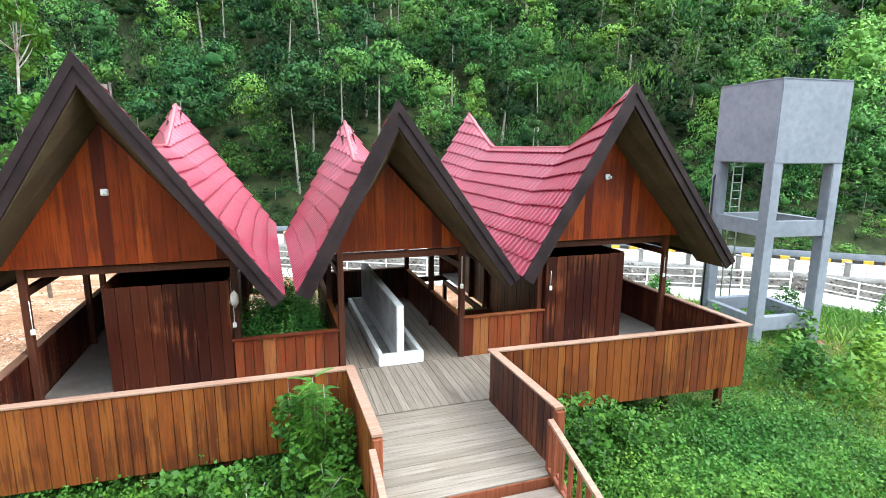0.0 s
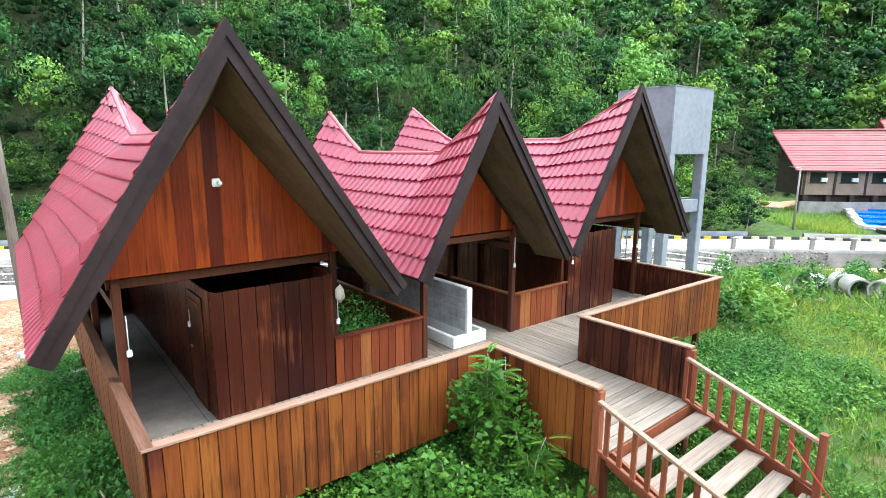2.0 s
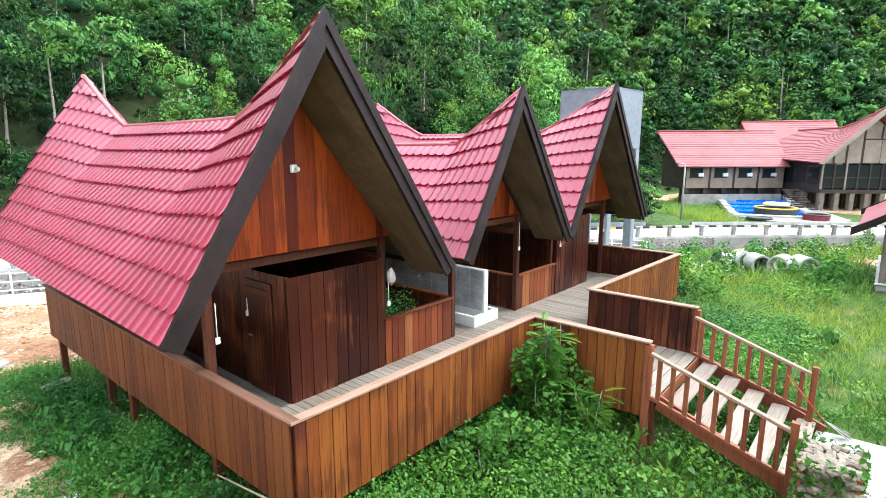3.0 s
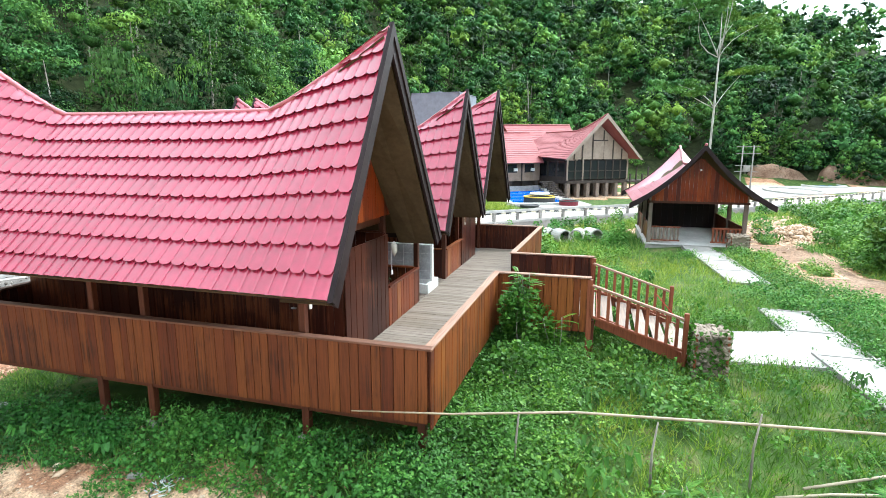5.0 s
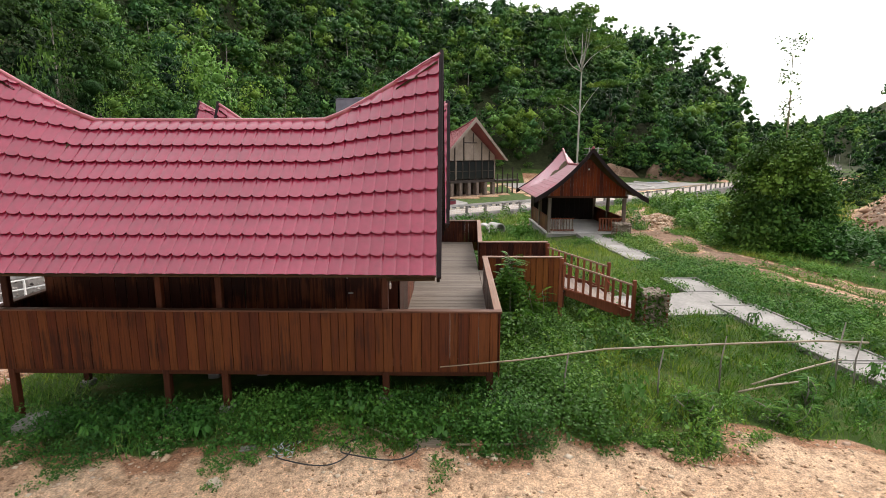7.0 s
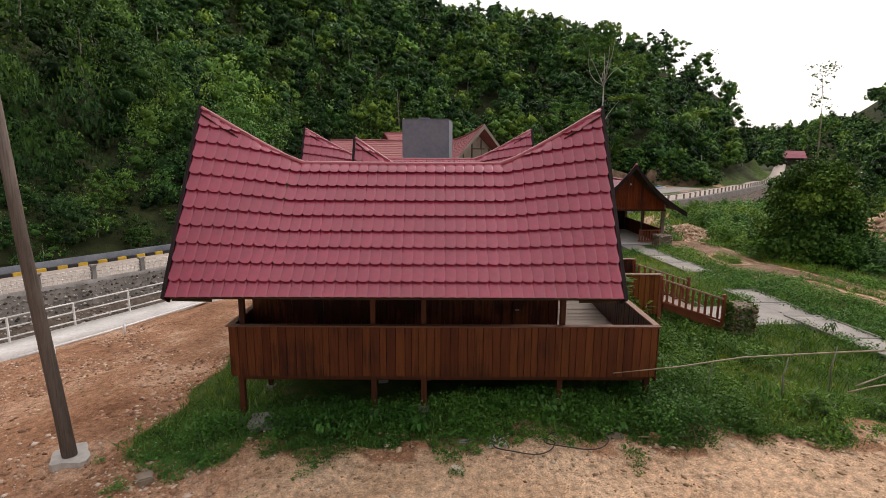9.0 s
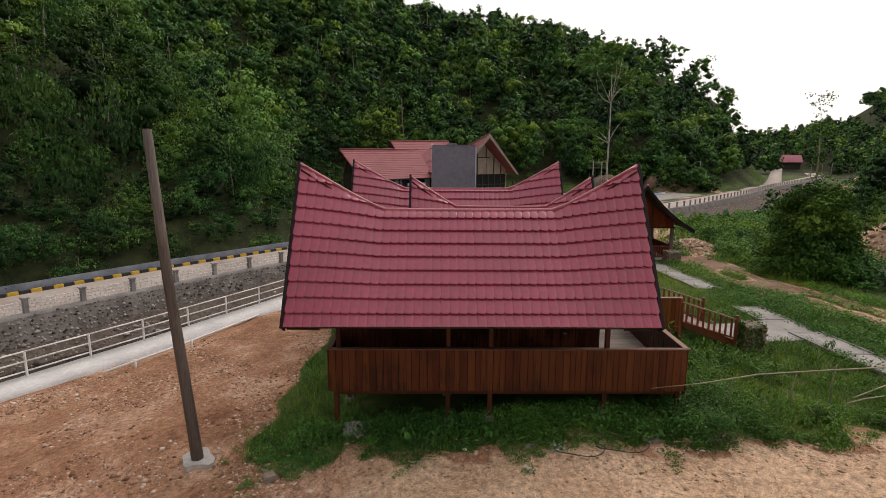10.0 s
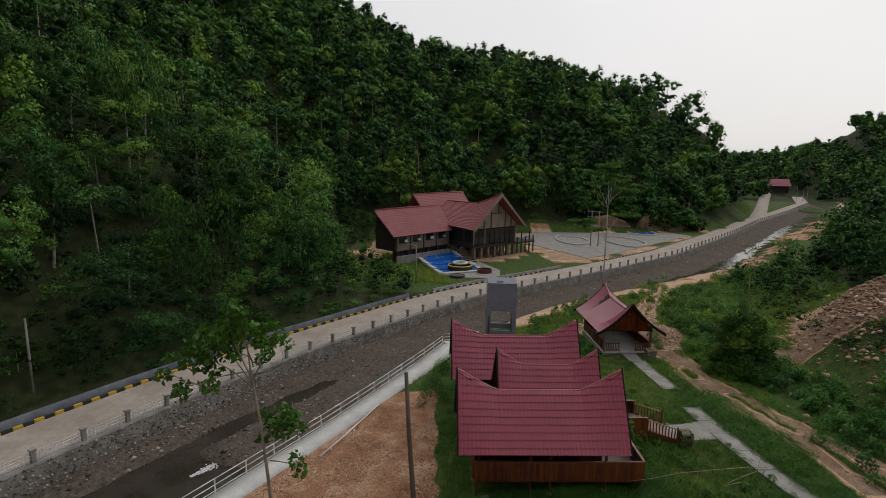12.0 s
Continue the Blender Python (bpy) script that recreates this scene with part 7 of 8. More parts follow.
def blades(P, h, w, rng, lean=0.5):
    n = len(P)
    z = heights(P)
    base = np.column_stack([P, z - 0.02])
    a = rng.uniform(0, 6.2832, n)
    side_v = np.stack([np.cos(a), np.sin(a), np.zeros(n)], 1) * w[:, None]
    tip = np.stack([rng.normal(0, lean, n) * h, rng.normal(0, lean, n) * h, h], 1)
    v = np.stack([base - side_v, base + side_v, base + tip + side_v * 0.25, base + tip - side_v * 0.25], 1)
    return v.reshape(-1, 3)


def tufts(P, per, spread, hmin, hmax, wid, rng):
    Q = np.repeat(P, per, axis=0) + rng.normal(0, spread, (len(P) * per, 2))
    hh = np.repeat(rng.uniform(hmin, hmax, len(P)), per) * rng.uniform(0.5, 1.15, len(Q))
    return blades(Q, hh, np.full(len(Q), wid) * rng.uniform(0.6, 1.4, len(Q)), rng), np.repeat(np.repeat(np.clip(rng.normal(0.36, 0.17, len(P)) + 0.2 * wobble(P, 3.2, 6) + 0.3 * step(6.5, 9, P[:, 0]) * np.where(P[:, 0] > 12.3, 1, step(-1.5, -3, P[:, 1])), 0, 0.9), per), 4)


P = rng2.uniform((-4, -17), (34, 20), (60000, 2))
d = np.hypot(P[:, 0] + 7, P[:, 1] + 3)
keep = free_spot(P) & ~under_deck(P) & (rng2.uniform(size=len(P)) < np.clip(14 / d, 0.25, 1.0))
P = P[keep]
gv, gt = tufts(P, 5, 0.10, 0.10, 0.34, 0.011, rng2)
far_p = rng2.uniform((20, -45), (75, 14), (16000, 2))
far_p = far_p[free_spot(far_p) & (heights(far_p) > -4.6) & (side(far_p, ROAD_EDGE) < -16)]
gv2, gt2 = tufts(far_p, 5, 0.25, 0.2, 0.6, 0.035, rng2)
gv, gt = np.concatenate([gv, gv2]), np.concatenate([gt, gt2])
tagged(part("grass", arrays(gv, np.arange(len(gv)).reshape(-1, 4), gt), M_GRASS), "rough green grass growing over the ground", "grass", kind="stuff")


def weed_clumps(C, hgt, leaf, n, rng):
    """Low leafy weeds: sprays over a mound."""
    V, T = [], []
    zc = heights(C)
    lush = 0.16 * wobble(C, 2.4, 3) + 0.08 * wobble(C, 7.0, 1) + 0.14 * step(6, 9, C[:, 0])
    for (x, y), z, h, lu in zip(C, zc, hgt, lush):
        k = int(n * (h / 0.5) ** 1.5) + 6
        r = min(h * rng.uniform(0.6, 1.1), 0.55)
        a, q = rng.uniform(0, 6.2832, k), np.sqrt(rng.uniform(0, 1, k))
        top = h * (1 - 0.55 * q ** 2) * rng.uniform(0.35, 1.05, k)
        c = np.column_stack([x + r * q * np.cos(a), y + r * q * np.sin(a), z + top])
        V.append(leaf_quads(c, np.full(k, leaf), rng, 0.9).reshape(-1, 4, 3)[:, 1:].reshape(-1, 3))
        # tone by clump and drift, rising with height inside the clump
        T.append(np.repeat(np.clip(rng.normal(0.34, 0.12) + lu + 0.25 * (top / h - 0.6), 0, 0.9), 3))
    return np.concatenate(V), np.concatenate(T)


W1 = rng2.uniform((-6, -24), (33, 16), (15000, 2))
W1 = W1[free_spot(W1, 0.12) & ~under_deck(W1, 0.9)]
dd = np.hypot(W1[:, 0] + 6, W1[:, 1] + 4)
patch = wobble(W1, 2.2, 8)
lawn = step(7, 9, W1[:, 0]) * step(-2.5, -4, W1[:, 1]) * step(-9, -8, W1[:, 1])
W1 = W1[(patch + rng2.uniform(-0.5, 0.5, len(W1)) > -0.5 + 0.75 * lawn) & (rng2.uniform(size=len(W1)) < np.clip(14 / dd, 0.3, 1))]
hh = rng2.uniform(0.12, 0.42, len(W1)) * (1 + 0.7 * np.clip(wobble(W1, 3.1, 2), 0, 1))
wv1, wt1 = weed_clumps(W1, hh, 0.045, 60, rng2)
# taller growth hugging the front of the platform and the stair
W2 = np.concatenate([rng2.uniform((-2.6, -3.2), (3.7, -0.9), (230, 2)), rng2.uniform((6.6, -4.6), (13.5, -1.2), (240, 2)), rng2.uniform((-2.6, -0.8), (-1.3, 9.5), (130, 2)), rng2.uniform((2.0, 1.3), (3.7, 7.5), (60, 2)), rng2.uniform((6.8, 2), (8.3, 8), (40, 2)), rng2.uniform((12.2, 0), (17, 10), (200, 2)), rng2.uniform((4.0, -5.5), (6.2, -3.8), (26, 2))])
h2 = rng2.uniform(0.28, 0.78, len(W2))
h2[-26:] = rng2.uniform(0.2, 0.42, 26)
h2[600:660] = rng2.uniform(1.2, 2.5, 60)
h2[(W2[:, 0] < -1.2) & (W2[:, 1] > -0.8)] *= 0.7
wv2, wt2 = weed_clumps(W2, h2, 0.048, 170, rng2)
wv, wt = np.concatenate([wv1, wv2]), np.concatenate([wt1, wt2])
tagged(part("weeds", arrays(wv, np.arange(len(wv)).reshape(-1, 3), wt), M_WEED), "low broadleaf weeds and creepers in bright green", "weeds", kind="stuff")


def rosettes(C, rng):
    """Broad-leaved weeds: arching folded leaves round a short stem."""
    V, T = [], []
    for (x, y), z in zip(C, heights(C)):
        k, h = rng.integers(7, 14), rng.uniform(0.25, 0.6)
        tone = rng.uniform(0.12, 0.42)
        for a in rng.uniform(0, 6.2832, k):
            L, w = rng.uniform(0.12, 0.24), rng.uniform(0.035, 0.06)
            out, across = np.array([math.cos(a), math.sin(a), 0]), np.array([-math.sin(a), math.cos(a), 0])
            root = np.array([x, y, z + h * rng.uniform(0.35, 1.0)]) + out * 0.05
            mid_, tip = root + out * L * 0.5 + (0, 0, 0.06), root + out * L - (0, 0, rng.uniform(0.0, 0.12))
            lift_ = np.array([0, 0, 0.02])
            q1, q2, r1, r2 = mid_ + across * w + lift_, mid_ - across * w + lift_, (mid_ + tip) / 2 + across * w * 0.75, (mid_ + tip) / 2 - across * w * 0.75
            V += [root, mid_, q1, root, q2, mid_, q1, mid_, r1, mid_, q2, r2, mid_, tip, r1, mid_, r2, tip]
            T += [tone + rng.uniform(-0.1, 0.1)] * 18
    return np.array(V), np.array(T)


BLW = np.concatenate([rng2.uniform((-2.8, -4.6), (3.6, -1.6), (34, 2)), rng2.uniform((-2.5, -1.5), (-1.7, 8), (14, 2)), rng2.uniform((6.7, -5.6), (13, -2.0), (30, 2)), rng2.uniform((-3.0, -9.4), (3.4, -4.6), (10, 2))])
BLW = BLW[free_spot(BLW)]
lv_, lt_ = rosettes(BLW, rng2)
tagged(part("broadleaf_weeds", arrays(lv_, np.arange(len(lv_)).reshape(-1, 3), lt_), M_WEED), "broad-leaved weeds growing beside the platform", "weeds", kind="stuff")
WB = np.concatenate([rng2.uniform((14, -60), (80, 12), (1000, 2)), rng2.uniform((-2, -27), (42, -14.5), (620, 2))])
sR = -side(WB, RIGHT_FOOT)
WB = WB[(free_spot(WB) | (sR > 1)) & (side(WB, ROAD_EDGE) < -17) & (heights(WB) > -4.5) & (greenness(WB) > 0.5) & (wobble(WB, 5, 6) > -0.3) & ~((WB[:, 0] > 15) & (WB[:, 0] < 31) & (WB[:, 1] > -12.5) & (WB[:, 1] < -5)) & (clay_bank(WB[:, 0], WB[:, 1]) > 1.0)]
hb = rng2.uniform(0.5, 1.6, len(WB))
bv_, bt_ = weed_clumps(WB, hb, 0.13, 60, rng2)
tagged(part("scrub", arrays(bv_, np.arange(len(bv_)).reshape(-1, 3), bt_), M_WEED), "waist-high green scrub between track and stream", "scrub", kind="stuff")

WC = rng2.uniform((60, -190), (230, -20), (2600, 2))
dC = side(WC, ROAD_EDGE)
WC = WC[(greenness(WC) > 0.5) & (dC < -13.5) & (dC > -45) & (wobble(WC, 9, 2) > -0.45)]
cv_, ct_ = weed_clumps(WC, rng2.uniform(0.8, 2.0, len(WC)), 0.34, 6, rng2)
tagged(part("scrub", arrays(cv_, np.arange(len(cv_)).reshape(-1, 3), ct_), M_WEED), "green scrub along the far bank of the stream", "scrub", kind="stuff")

# small weeds straying over the edge of the bare soil
EW = np.column_stack([-2.5 - np.abs(rng2.normal(0, 0.75, 2600)), rng2.uniform(-6.5, 11, 2600)])
EW = EW[(wobble(EW, 0.9, 4) + 0.6 * wobble(EW, 0.35, 8) - 0.35 * (-2.6 - EW[:, 0]) > 0.12)]
ev_, et_ = weed_clumps(EW, rng2.uniform(0.05, 0.2, len(EW)), 0.035, 60, rng2)
tagged(part("weeds", arrays(ev_, np.arange(len(ev_)).reshape(-1, 3), et_), M_WEED), "small creeping weeds straying over bare soil", "weeds", kind="stuff")

# pebbles and clods on the bare soil
Q = rng2.uniform((-16, -12), (8, 22), (30000, 2))
Q = Q[(greenness(Q) < 0.5) & (0.5 * Q[:, 0] + 0.866 * Q[:, 1] < 19.2)]
heap = np.clip(wobble(Q, 2.6, 11), 0, 1)
sz = rng2.gamma(1.5, 0.017, len(Q)) * (0.7 + 1.8 * heap) + 0.012
clump = wobble(Q, 1.4, 4) + rng2.uniform(-0.6, 0.6, len(Q)) > -0.2
clump &= (Q[:, 1] > 8) | (rng2.uniform(size=len(Q)) < 0.5)
Q, sz = Q[clump], (np.where(Q[:, 1] > 8, 1.0, 0.45) * sz)[clump]
Q2 = rng2.uniform((-14, 8), (9, 20.5), (17000, 2))
Q2 = Q2[(greenness(Q2) < 0.5) & (0.5 * Q2[:, 0] + 0.866 * Q2[:, 1] < 19.2) & (wobble(Q2, 1.5, 4) + 0.5 * wobble(Q2, 0.5, 2) > 0.05)]
Q, sz = np.concatenate([Q, Q2]), np.concatenate([sz, rng2.gamma(1.6, 0.016, len(Q2)) + 0.018])
M_PEBBLE = varied("orange_clods", [(0.0, (0.15, 0.078, 0.044)), (0.4, (0.33, 0.19, 0.12)), (0.6, (0.47, 0.3, 0.2)), (0.85, (0.58, 0.42, 0.31)), (1.0, (0.68, 0.6, 0.52))])
tagged(part("pebbles", stones(np.column_stack([Q, heights(Q)]), np.minimum(sz, 0.12), 0.6, rng2, CHIPS), M_PEBBLE), "orange clods and pebbles strewn over bare soil", "pebbles", kind="stuff")
R = np.concatenate([rng2.normal((31, -8.5), (2.6, 1.6), (420, 2)), np.array([20.5, -32]) + rng2.normal(0, 1, (3000, 1)) * np.array([7.0, -4.6]) + rng2.normal(0, 2.8, (3000, 2)), rng2.normal((24, -1.5 + 3), (3.0, 1.2), (200, 2))])
tagged(part("rubble", stones(np.column_stack([R, heights(R) + 0.02]), np.minimum(rng2.gamma(1.5, 0.08, len(R)) + 0.03, 0.5), 0.6, rng2, CHIPS), M_PEBBLE), "heaps of broken orange rock and clay", "rubble", kind="stuff")


# pale broken stone along the edge of the grass
E_ = np.column_stack([rng2.normal(-3.1, 0.55, 2600), rng2.uniform(-6, 10.5, 2600)])
E_ = E_[wobble(E_, 1.3, 2) + rng2.uniform(-0.7, 0.7, len(E_)) > -0.1]
M_PALE = varied("pale_broken_stone", [(0.0, (0.24, 0.145, 0.082)), (0.6, (0.5, 0.345, 0.22)), (1.0, (0.68, 0.57, 0.44))])
tagged(part("rubble", stones(np.column_stack([E_, heights(E_) + 0.01]), np.minimum(rng2.gamma(1.6, 0.014, len(E_)) + 0.01, 0.1), 0.45, rng2, CHIPS), M_PALE), "pale broken stones along the grass edge", "rubble", kind="stuff")


# fine gravel over the yard
GV = np.column_stack([rng2.uniform(-9.5, -2.5, 16000), rng2.uniform(-7, 13, 16000)])
GV = GV[(greenness(GV) < 0.5) & (wobble(GV, 2.3, 6) + rng2.uniform(-0.8, 0.8, len(GV)) > -0.1)]
tagged(part("gravel", stones(np.column_stack([GV, heights(GV)]), rng2.gamma(1.6, 0.009, len(GV)) + 0.01, 0.6, rng2, CHIPS), M_PALE), "fine orange and pale gravel over the bare yard", "gravel", kind="stuff")

# ---- single trees and shrubs ----
def limb(a, b, r0, r1, bend, rng, n=5):
    a, b = np.array(a, float), np.array(b, float)
    off = rng.normal(0, bend, 3)
    return [tuple(a + (b - a) * t_ + off * math.sin(math.pi * t_)) for t_ in np.linspace(0, 1, n)], [float(q) for q in np.linspace(r0, r1, n)]


def tree(name, base, label, category, trunk, limbs, leaf_at, leaf, spread, per, rng, bark, tint, leaf_mat=None, squash=0.7):
    """trunk: points and radii; limbs: ends; leaf_at: middles of leaf clumps."""
    th = thing(name, base, label, category)
    part("trunk", sweep(*trunk, 9), bark, th)
    for pts_, rad_ in limbs:
        part("branch", sweep(pts_, rad_, 6), bark, th)
    c = np.repeat(np.array(leaf_at, float), per, axis=0)
    dv = rng.normal(size=c.shape)
    dv /= np.linalg.norm(dv, axis=1)[:, None]
    c = c + dv * (np.repeat(np.asarray(spread, float) * np.ones(len(leaf_at)), per) * rng.uniform(0.25, 1.0, len(c)) ** 0.6)[:, None] * np.array([1, 1, squash])
    v = leaf_quads(c, np.full(len(c), leaf), rng, 0.4, dv * 0.5)
    tt = np.repeat(np.repeat(np.clip(rng.normal(tint, 0.1, len(leaf_at)), 0, 0.9), per), 4)
    part("crown", arrays(v, np.arange(len(v)).reshape(-1, 4), tt), leaf_mat or M_LEAF, th)
    return th


# leaning young tree near the walkway
g0 = ground_z(-6.9, 17.8)
tp = [(-6.9, 17.8, g0 - 0.2), (-7.05, 17.95, 2.0), (-7.15, 18.1, 4.6), (-7.25, 18.3, 7.2), (-7.2, 18.6, 9.2), (-7.1, 18.8, 11.2)]
ends = [(-7.7, 22.0, 9.6), (-7.3, 21.2, 10.4), (-6.8, 20.3, 11.1), (-7.2, 19.5, 11.8), (-6.9, 18.1, 11.5), (-7.5, 17.2, 10.6), (-7.9, 21.3, 8.9), (-6.5, 20.2, 10.3), (-7.2, 18.9, 12.0)]
lm = [limb((-7.2, 18.5, 8.4 + 0.17 * i), e, 0.035, 0.01, 0.25, rng2) for i, e in enumerate(ends)]
lm.append(limb((-7.2, 18.2, 5.8), (-6.8, 17.3, 6.9), 0.03, 0.012, 0.12, rng2))
lm.append(limb((-7.1, 18.0, 5.2), (-7.2, 16.6, 4.9), 0.03, 0.01, 0.15, rng2))
cl = [np.array(e) * f + np.array((-7.2, 18.7, 9.5)) * (1 - f) + rng2.normal(0, 0.3, 3) for e in ends for f in (0.5, 0.7, 0.85, 0.95, 1.05)] + [(-6.8, 17.4, 6.9), (-6.7, 17.1, 7.2), (-6.9, 17.8, 7.0), (-7.0, 17.5, 6.4), (-6.5, 17.9, 6.6), (-6.6, 18.4, 7.1), (-7.1, 17.0, 6.8), (-6.3, 17.5, 7.3), (-6.9, 18.3, 6.3), (-6.6, 16.8, 6.5), (-7.2, 16.6, 4.8), (-7.1, 16.8, 5.3), (-7.2, 19.2, 10.9), (-7.1, 19.7, 11.5)]
tree("young_tree", (-6.9, 17.8, g0), "slender pale-trunked young tree with sparse large leaves", "tree", (tp, [0.095, 0.085, 0.075, 0.06, 0.045, 0.02]), lm, cl, 0.15, 0.45, 34, rng2, M_BARK, 0.3, M_WEED)
# tall thin umbrella tree beyond the gazebo
g0 = ground_z(43.5, -12.9)
tp = [(43.5, -12.9, g0 - 0.2), (43.5, -12.95, 4), (43.55, -13.0, 9), (43.7, -13.05, 13), (43.8, -13.0, 16.2)]
ends = [(46.0, -14.8, 16.4), (42.2, -11.0, 16.0), (44.3, -15.9, 15.2), (41.8, -13.4, 17.0), (44.6, -10.8, 17.4), (42.8, -10.4, 9.8), (44.2, -9.9, 10.6), (44.9, -15.4, 11.6), (43.9, -13.4, 18.2)]
lm = [limb((43.6, -13.0, 8.4 if e[2] < 12 else 12.6), e, 0.045, 0.015, 0.3, rng2) for e in ends]
cl = [np.array(e) + rng2.normal(0, 0.85, 3) * np.array([1, 1, 0.22]) for e in ends for _ in range(7)]
tree("umbrella_tree", (43.5, -12.9, g0), "tall thin pale-trunked tree with tiers of airy foliage", "tree", (tp, [0.11, 0.1, 0.085, 0.06, 0.03]), lm, cl, 0.15, 0.8, 110, rng2, M_CONC, 0.62, None, 0.28)
# dense broad tree beside the track, with bamboo-like shoots
g0 = ground_z(16.3, -17.2)
tp = [(16.3, -17.2, g0 - 0.3), (16.3, -17.3, 1.0), (16.5, -17.4, 2.6), (16.4, -17.2, 4.0)]
cl = []
for k in range(72):
    a, f = rng2.uniform(0, 6.28), rng2.uniform(0, 1)
    r_ = 2.75 * math.sqrt(rng2.uniform(0.15, 1)) * (1.0 - 0.62 * f ** 2)
    cl.append((16.3 + r_ * math.cos(a), -17.3 + r_ * math.sin(a), g0 + 0.25 + 4.9 * f))
lm = [limb((16.3, -17.3, 1.2), c, 0.1, 0.03, 0.2, rng2) for c in cl[::7]]
tree("broad_tree", (16.3, -17.2, g0), "dense dark broadleaf tree beside the cart track", "tree", (tp, [0.35, 0.3, 0.2, 0.08]), lm, cl, 0.1, 0.95, 480, rng2, M_DARKTIMBER, 0.4)
g1 = ground_z(18.5, -18.4)
tp = [(18.5, -18.4, g1), (18.6, -18.5, 4), (18.9, -18.6, 7.6), (19.4, -18.8, 9.6), (20.0, -19.1, 10.5)]
cl = [np.array(tp[3]) * (1 - f) + np.array(tp[2]) * f + rng2.normal(0, 0.25, 3) for f in rng2.uniform(-0.6, 2.2, 30)]
tree("bamboo_shoot", (18.5, -18.4, g1), "single tall bamboo shoot with feathery drooping leaves", "bamboo", (tp, [0.06, 0.05, 0.04, 0.025, 0.01]), [], cl, 0.085, 0.4, 18, rng2, M_BAMBOO, 0.5)
# pinnate shrub in the corner by the stair
def pinnate(base, stems, rng, label, size=0.9):
    th = thing("pinnate_shrub", base, label, "shrub")
    V, T = [], []
    for (dx, dy, h) in stems:
        top = (base[0] + dx, base[1] + dy, base[2] + h)
        pts_, rad_ = limb(base, top, 0.017, 0.006, 0.1, rng, 6)
        part("stem", sweep(pts_, rad_, 6), M_BARK, th)
        for k in range(int(10 + h * 14)):
            f = rng.uniform(0.3, 1.0)
            o = np.array(base) * (1 - f) + np.array(top) * f
            a, L = rng.uniform(0, 6.28), rng.uniform(0.24, 0.42) * size
            dirv = np.array([math.cos(a), math.sin(a), rng.uniform(0.0, 0.55)])
            tone = np.clip(rng.normal(0.45, 0.12), 0.1, 0.8)
            for j in range(13):
                q = o + dirv * L * (j + 1.5) / 14 - np.array([0, 0, 0.32 * L * ((j + 1) / 14) ** 2])
                sd = np.array([-math.sin(a), math.cos(a), 0.0])
                l_ = 0.075 * size * (1 - 0.05 * abs(j - 6))
                for sg in (-1, 1):
                    tipv = q + sd * sg * l_ + dirv * 0.03 - np.array([0, 0, 0.02])
                    mid_ = (q + tipv) / 2
                    wv_ = dirv / np.linalg.norm(dirv) * 0.013
                    V += [q, mid_ - wv_, tipv, mid_ + wv_]
                    T += [tone] * 4
    V = np.array(V)
    part("crown", arrays(V, np.arange(len(V)).reshape(-1, 4), np.array(T)), M_WEED, th, label="feathery bright green leaves")
    return th


st = [(rng2.normal(0, 0.1), rng2.normal(0, 0.1), rng2.uniform(1.2, 2.1)) for _ in range(9)]
pinnate((3.1, -1.95, ground_z(3.1, -1.95)), st, rng2, "feathery green shrub growing against the parapet corner")
st = [(rng2.normal(0, 0.2), rng2.normal(0, 0.2), rng2.uniform(0.5, 1.1)) for _ in range(7)]
pinnate((3.4, -2.75, ground_z(3.4, -2.75)), st, rng2, "smaller feathery shrub beside the stair landing")
for bx, by, hs in ((-1.9, -4.9, 0.5), (-1.3, -7.2, 0.6), (-2.0, -6.3, 0.45)):
    st = [(rng2.normal(0, 0.22), rng2.normal(0, 0.22), rng2.uniform(0.5, 1.1) * hs) for _ in range(6)]
    pinnate((bx, by, ground_z(bx, by)), st, rng2, "low feathery shrub at the edge of the grass", 0.55)


def leafy_bush(x, y, w, h, n, tone, label):
    g = ground_z(x, y)
    th = thing("leafy_bush", (x, y, g), label, "shrub", "bushes along the platform")
    for k in range(3):
        a = 2.1 * k + x
        part("stem", sweep([(x, y, g - 0.1), (x + 0.2 * w * math.cos(a), y + 0.2 * w * math.sin(a), g + h * 0.7)], [0.022, 0.008], 5), M_BARK, th)
    c = rng2.normal(0, 1, (14, 3)) * np.array([0.42 * w, 0.36 * w, 0.2 * h]) + np.array([x, y, g + 0.5 * h])
    dv = rng2.normal(0, 1, (n, 3))
    dv /= np.linalg.norm(dv, axis=1)[:, None]
    bc = c[rng2.integers(0, 14, n)] + dv * np.array([0.3 * w, 0.3 * w, 0.26 * h]) * (rng2.uniform(0.35, 1, n) ** 0.5)[:, None]
    bc[:, 2] = np.maximum(bc[:, 2], g + 0.03)
    bl = leaf_quads(bc, np.full(n, 0.06), rng2, 0.7)
    part("crown", arrays(bl, np.arange(len(bl)).reshape(-1, 4), np.repeat(np.clip(rng2.normal(tone, 0.13, n), 0, 0.9), 4)), M_WEED, th)


leafy_bush(3.3, -2.0, 0.75, 1.75, 2400, 0.36, "dense broad-leaved bush under the parapet corner")
leafy_bush(2.2, -2.15, 0.9, 0.95, 1700, 0.3, "low dark green bush in front of the parapet")
leafy_bush(1.2, -2.0, 0.8, 0.8, 1400, 0.26, "low dark green bush in front of the parapet")
leafy_bush(7.5, -2.1, 1.0, 1.4, 2100, 0.24, "low dark green bush beside the stairs")
leafy_bush(8.6, -2.2, 0.9, 1.15, 1700, 0.26, "low green bush beside the stairs")
leafy_bush(13.6, 11.0, 1.6, 2.0, 2200, 0.25, "green bush between the walkway and the pavilion")
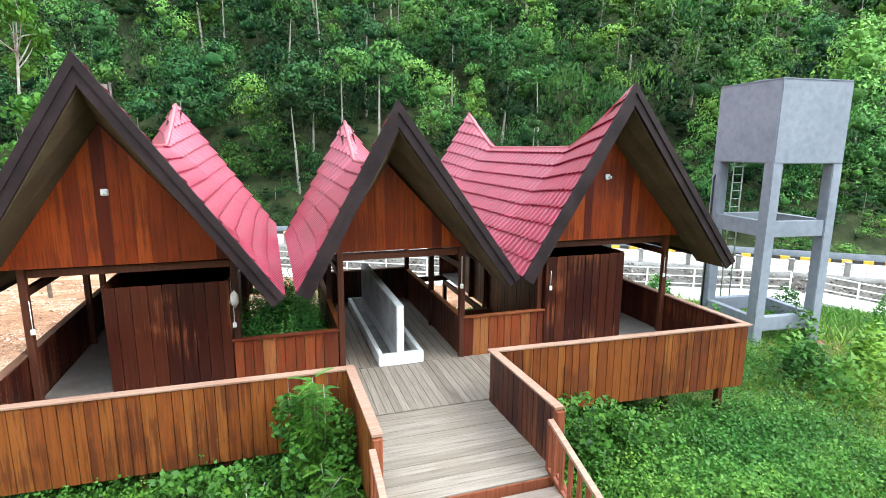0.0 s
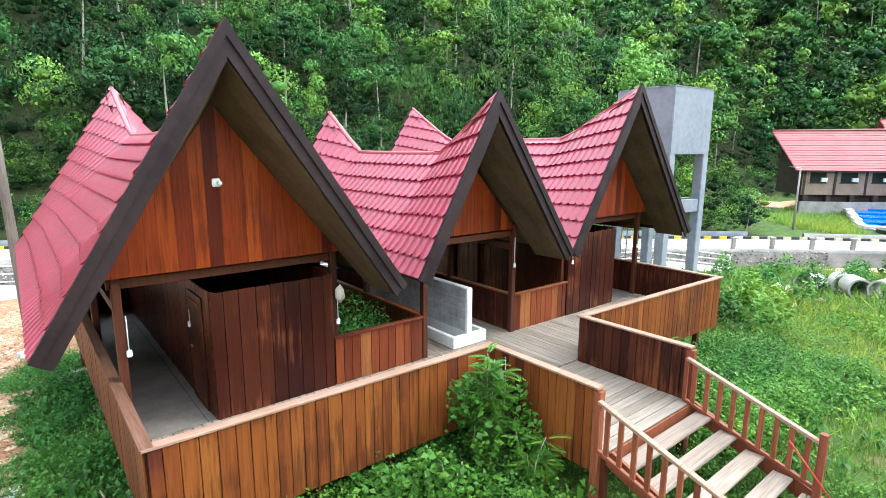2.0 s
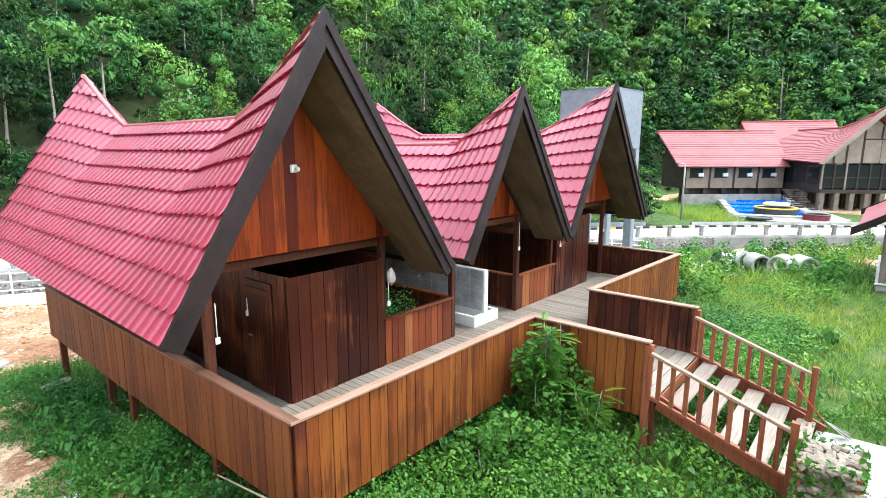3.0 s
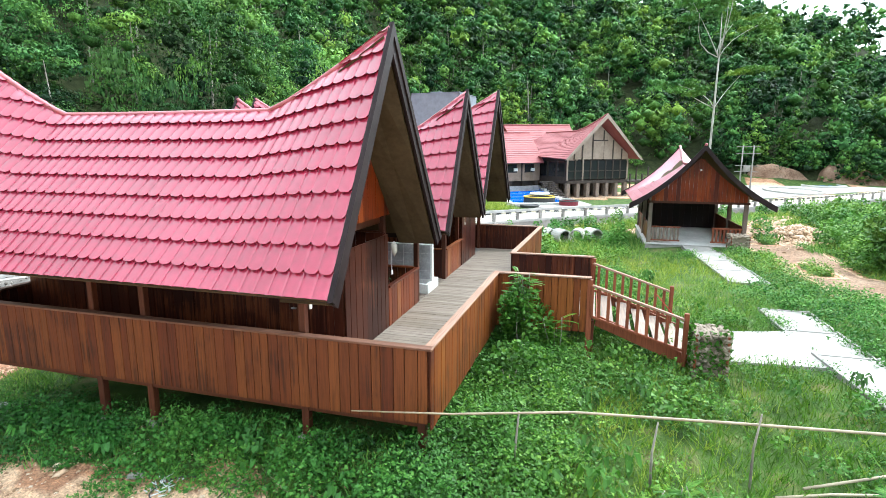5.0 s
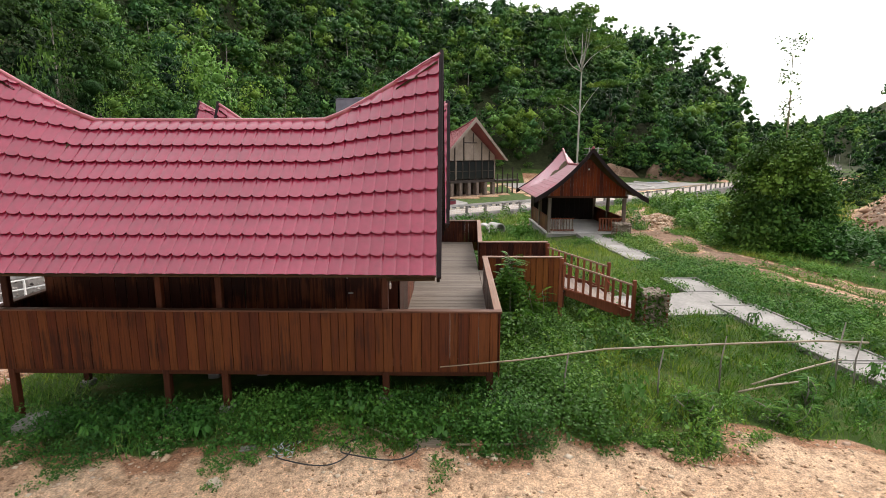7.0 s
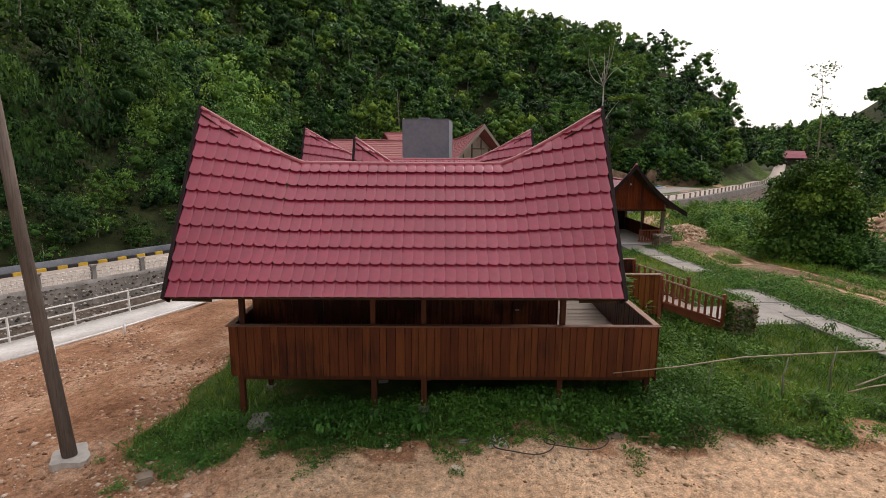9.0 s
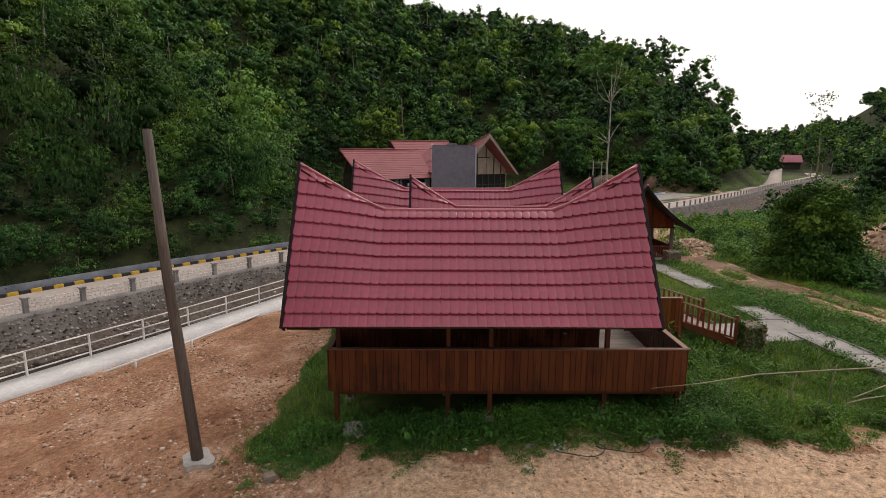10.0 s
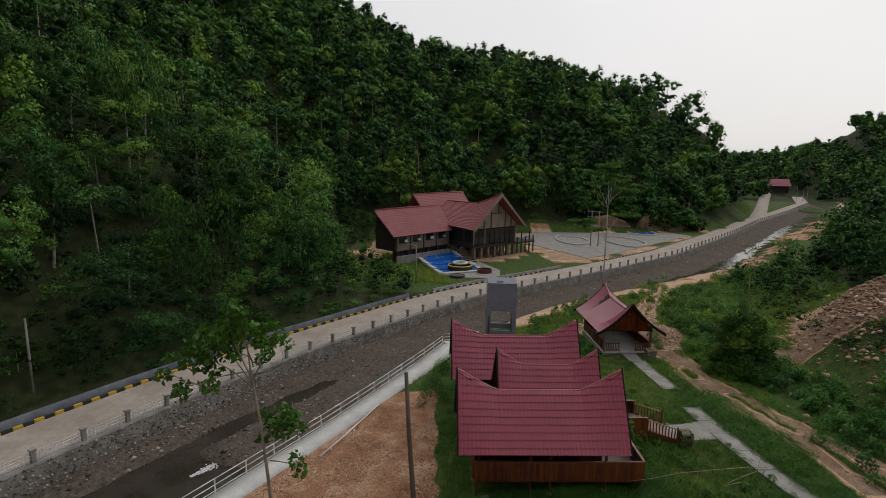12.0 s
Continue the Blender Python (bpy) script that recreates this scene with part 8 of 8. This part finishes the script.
# creepers on the stone pillar
cp = np.column_stack([rng2.uniform(3.12, 3.98, 2600), rng2.uniform(-6.36, -5.6, 2600), rng2.uniform(-0.05, 0.98, 2600)])
edge_d = np.minimum(np.minimum(cp[:, 0] - 3.12, 3.98 - cp[:, 0]), np.minimum(cp[:, 1] + 6.36, -5.6 - cp[:, 1]))
cp = cp[edge_d < 0.09]
cv = leaf_quads(cp, np.full(len(cp), 0.06), rng2, 0.3)
tagged(part("creeper", arrays(cv, np.arange(len(cv)).reshape(-1, 4), np.full(len(cv), 0.3)), M_WEED), "green creeper leaves over the stone pillar", "creeper", kind="stuff")


# taller weeds in drifts between the walkway and the track, beside the walkway and over the lawn
rng9 = np.random.default_rng(77)
K = rng9.uniform((-3, -15.5), (34, -2.4), (5200, 2))
K = K[free_spot(K) & ~under_deck(K, 0.9)]
walk_y = np.interp(K[:, 0], [-12, -6, -1, 4, 10, 20], [-12.2, -11.3, -10.0, -9.25, -9.1, -8.6])
beyond = K[:, 1] < walk_y
drift = wobble(K, 1.7, 5) + 0.5 * wobble(K, 0.7, 9)
K, beyond, drift = (a[drift > np.where(beyond, -0.25, 0.25)] for a in (K, beyond, drift))
kh = np.where(beyond, rng9.uniform(0.15, 0.4, len(K)), rng9.uniform(0.18, 0.45, len(K))) * (1 + 0.35 * np.clip(drift, 0, 1))
thin = rng9.uniform(size=len(K)) < np.where(beyond, 0.75, 0.5)
kv, kt = weed_clumps(K[thin], kh[thin], 0.07, 60, rng9)
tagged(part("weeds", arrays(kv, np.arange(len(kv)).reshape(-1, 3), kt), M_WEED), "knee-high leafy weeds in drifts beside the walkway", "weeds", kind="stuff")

# rank grass creeping in over the edges of the track
TE = rng9.uniform((2, -18), (34, -10.5), (5200, 2))
off_ = np.abs(TE[:, 1] - np.interp(TE[:, 0], [0, 5, 10.7, 15, 22, 30, 45], [-15.6, -14.9, -13.7, -12.5, -12.3, -13.6, -20.5]))
TE = TE[(off_ > 1.0) & (off_ < 2.3) & (wobble(TE, 1.3, 3) + 0.5 * wobble(TE, 0.6, 7) > -0.15) & ~((TE[:, 0] > 19) & (TE[:, 1] > -11.4)) & ~((TE[:, 0] > 21.5) & (TE[:, 0] < 31) & (TE[:, 1] < -12.5))]
tev, tet = weed_clumps(TE, rng9.uniform(0.12, 0.42, len(TE)), 0.06, 42, rng9)
tagged(part("weeds", arrays(tev, np.arange(len(tev)).reshape(-1, 3), np.clip(tet + 0.05, 0, 0.9)), M_WEED), "rank green weeds creeping over the edges of the cart track", "weeds", kind="stuff")

# heap of grey-brown spoil past the pavilion
HP = rng9.normal((26.8, -15.0), (2.1, 0.8), (1300, 2))
HP[:, 1] -= 0.25 * (HP[:, 0] - 26.8)
hz = 0.6 * np.exp(-0.5 * (((HP[:, 0] - 26.8) / 1.5) ** 2 + ((HP[:, 1] + 15.0 + 0.25 * (HP[:, 0] - 26.8)) / 0.65) ** 2))
tagged(part("rubble", stones(np.column_stack([HP, heights(HP) + hz * 0.85]), rng9.gamma(1.6, 0.035, len(HP)) + 0.03, 0.7, rng9, CHIPS), M_PALE), "heap of grey-brown broken rock beside the track", "rubble", kind="stuff")

# tall grass on the bank beside the stepped pool
B_ = rng9.uniform((68, 6), (100, 24), (3400, 2))
B_ = B_[pool_bank(B_[:, 0], B_[:, 1]) & (side(B_, ROAD_EDGE) > 8.4) & (side(B_, HILL_FOOT) < 1.5)]
bg, bt = tufts(B_, 6, 0.22, 0.35, 0.95, 0.03, rng9)
tagged(part("grass", arrays(bg, np.arange(len(bg)).reshape(-1, 4), np.clip(bt + 0.12, 0, 0.9)), M_GRASS), "tall pale green grass on the bank by the pool", "grass", kind="stuff")
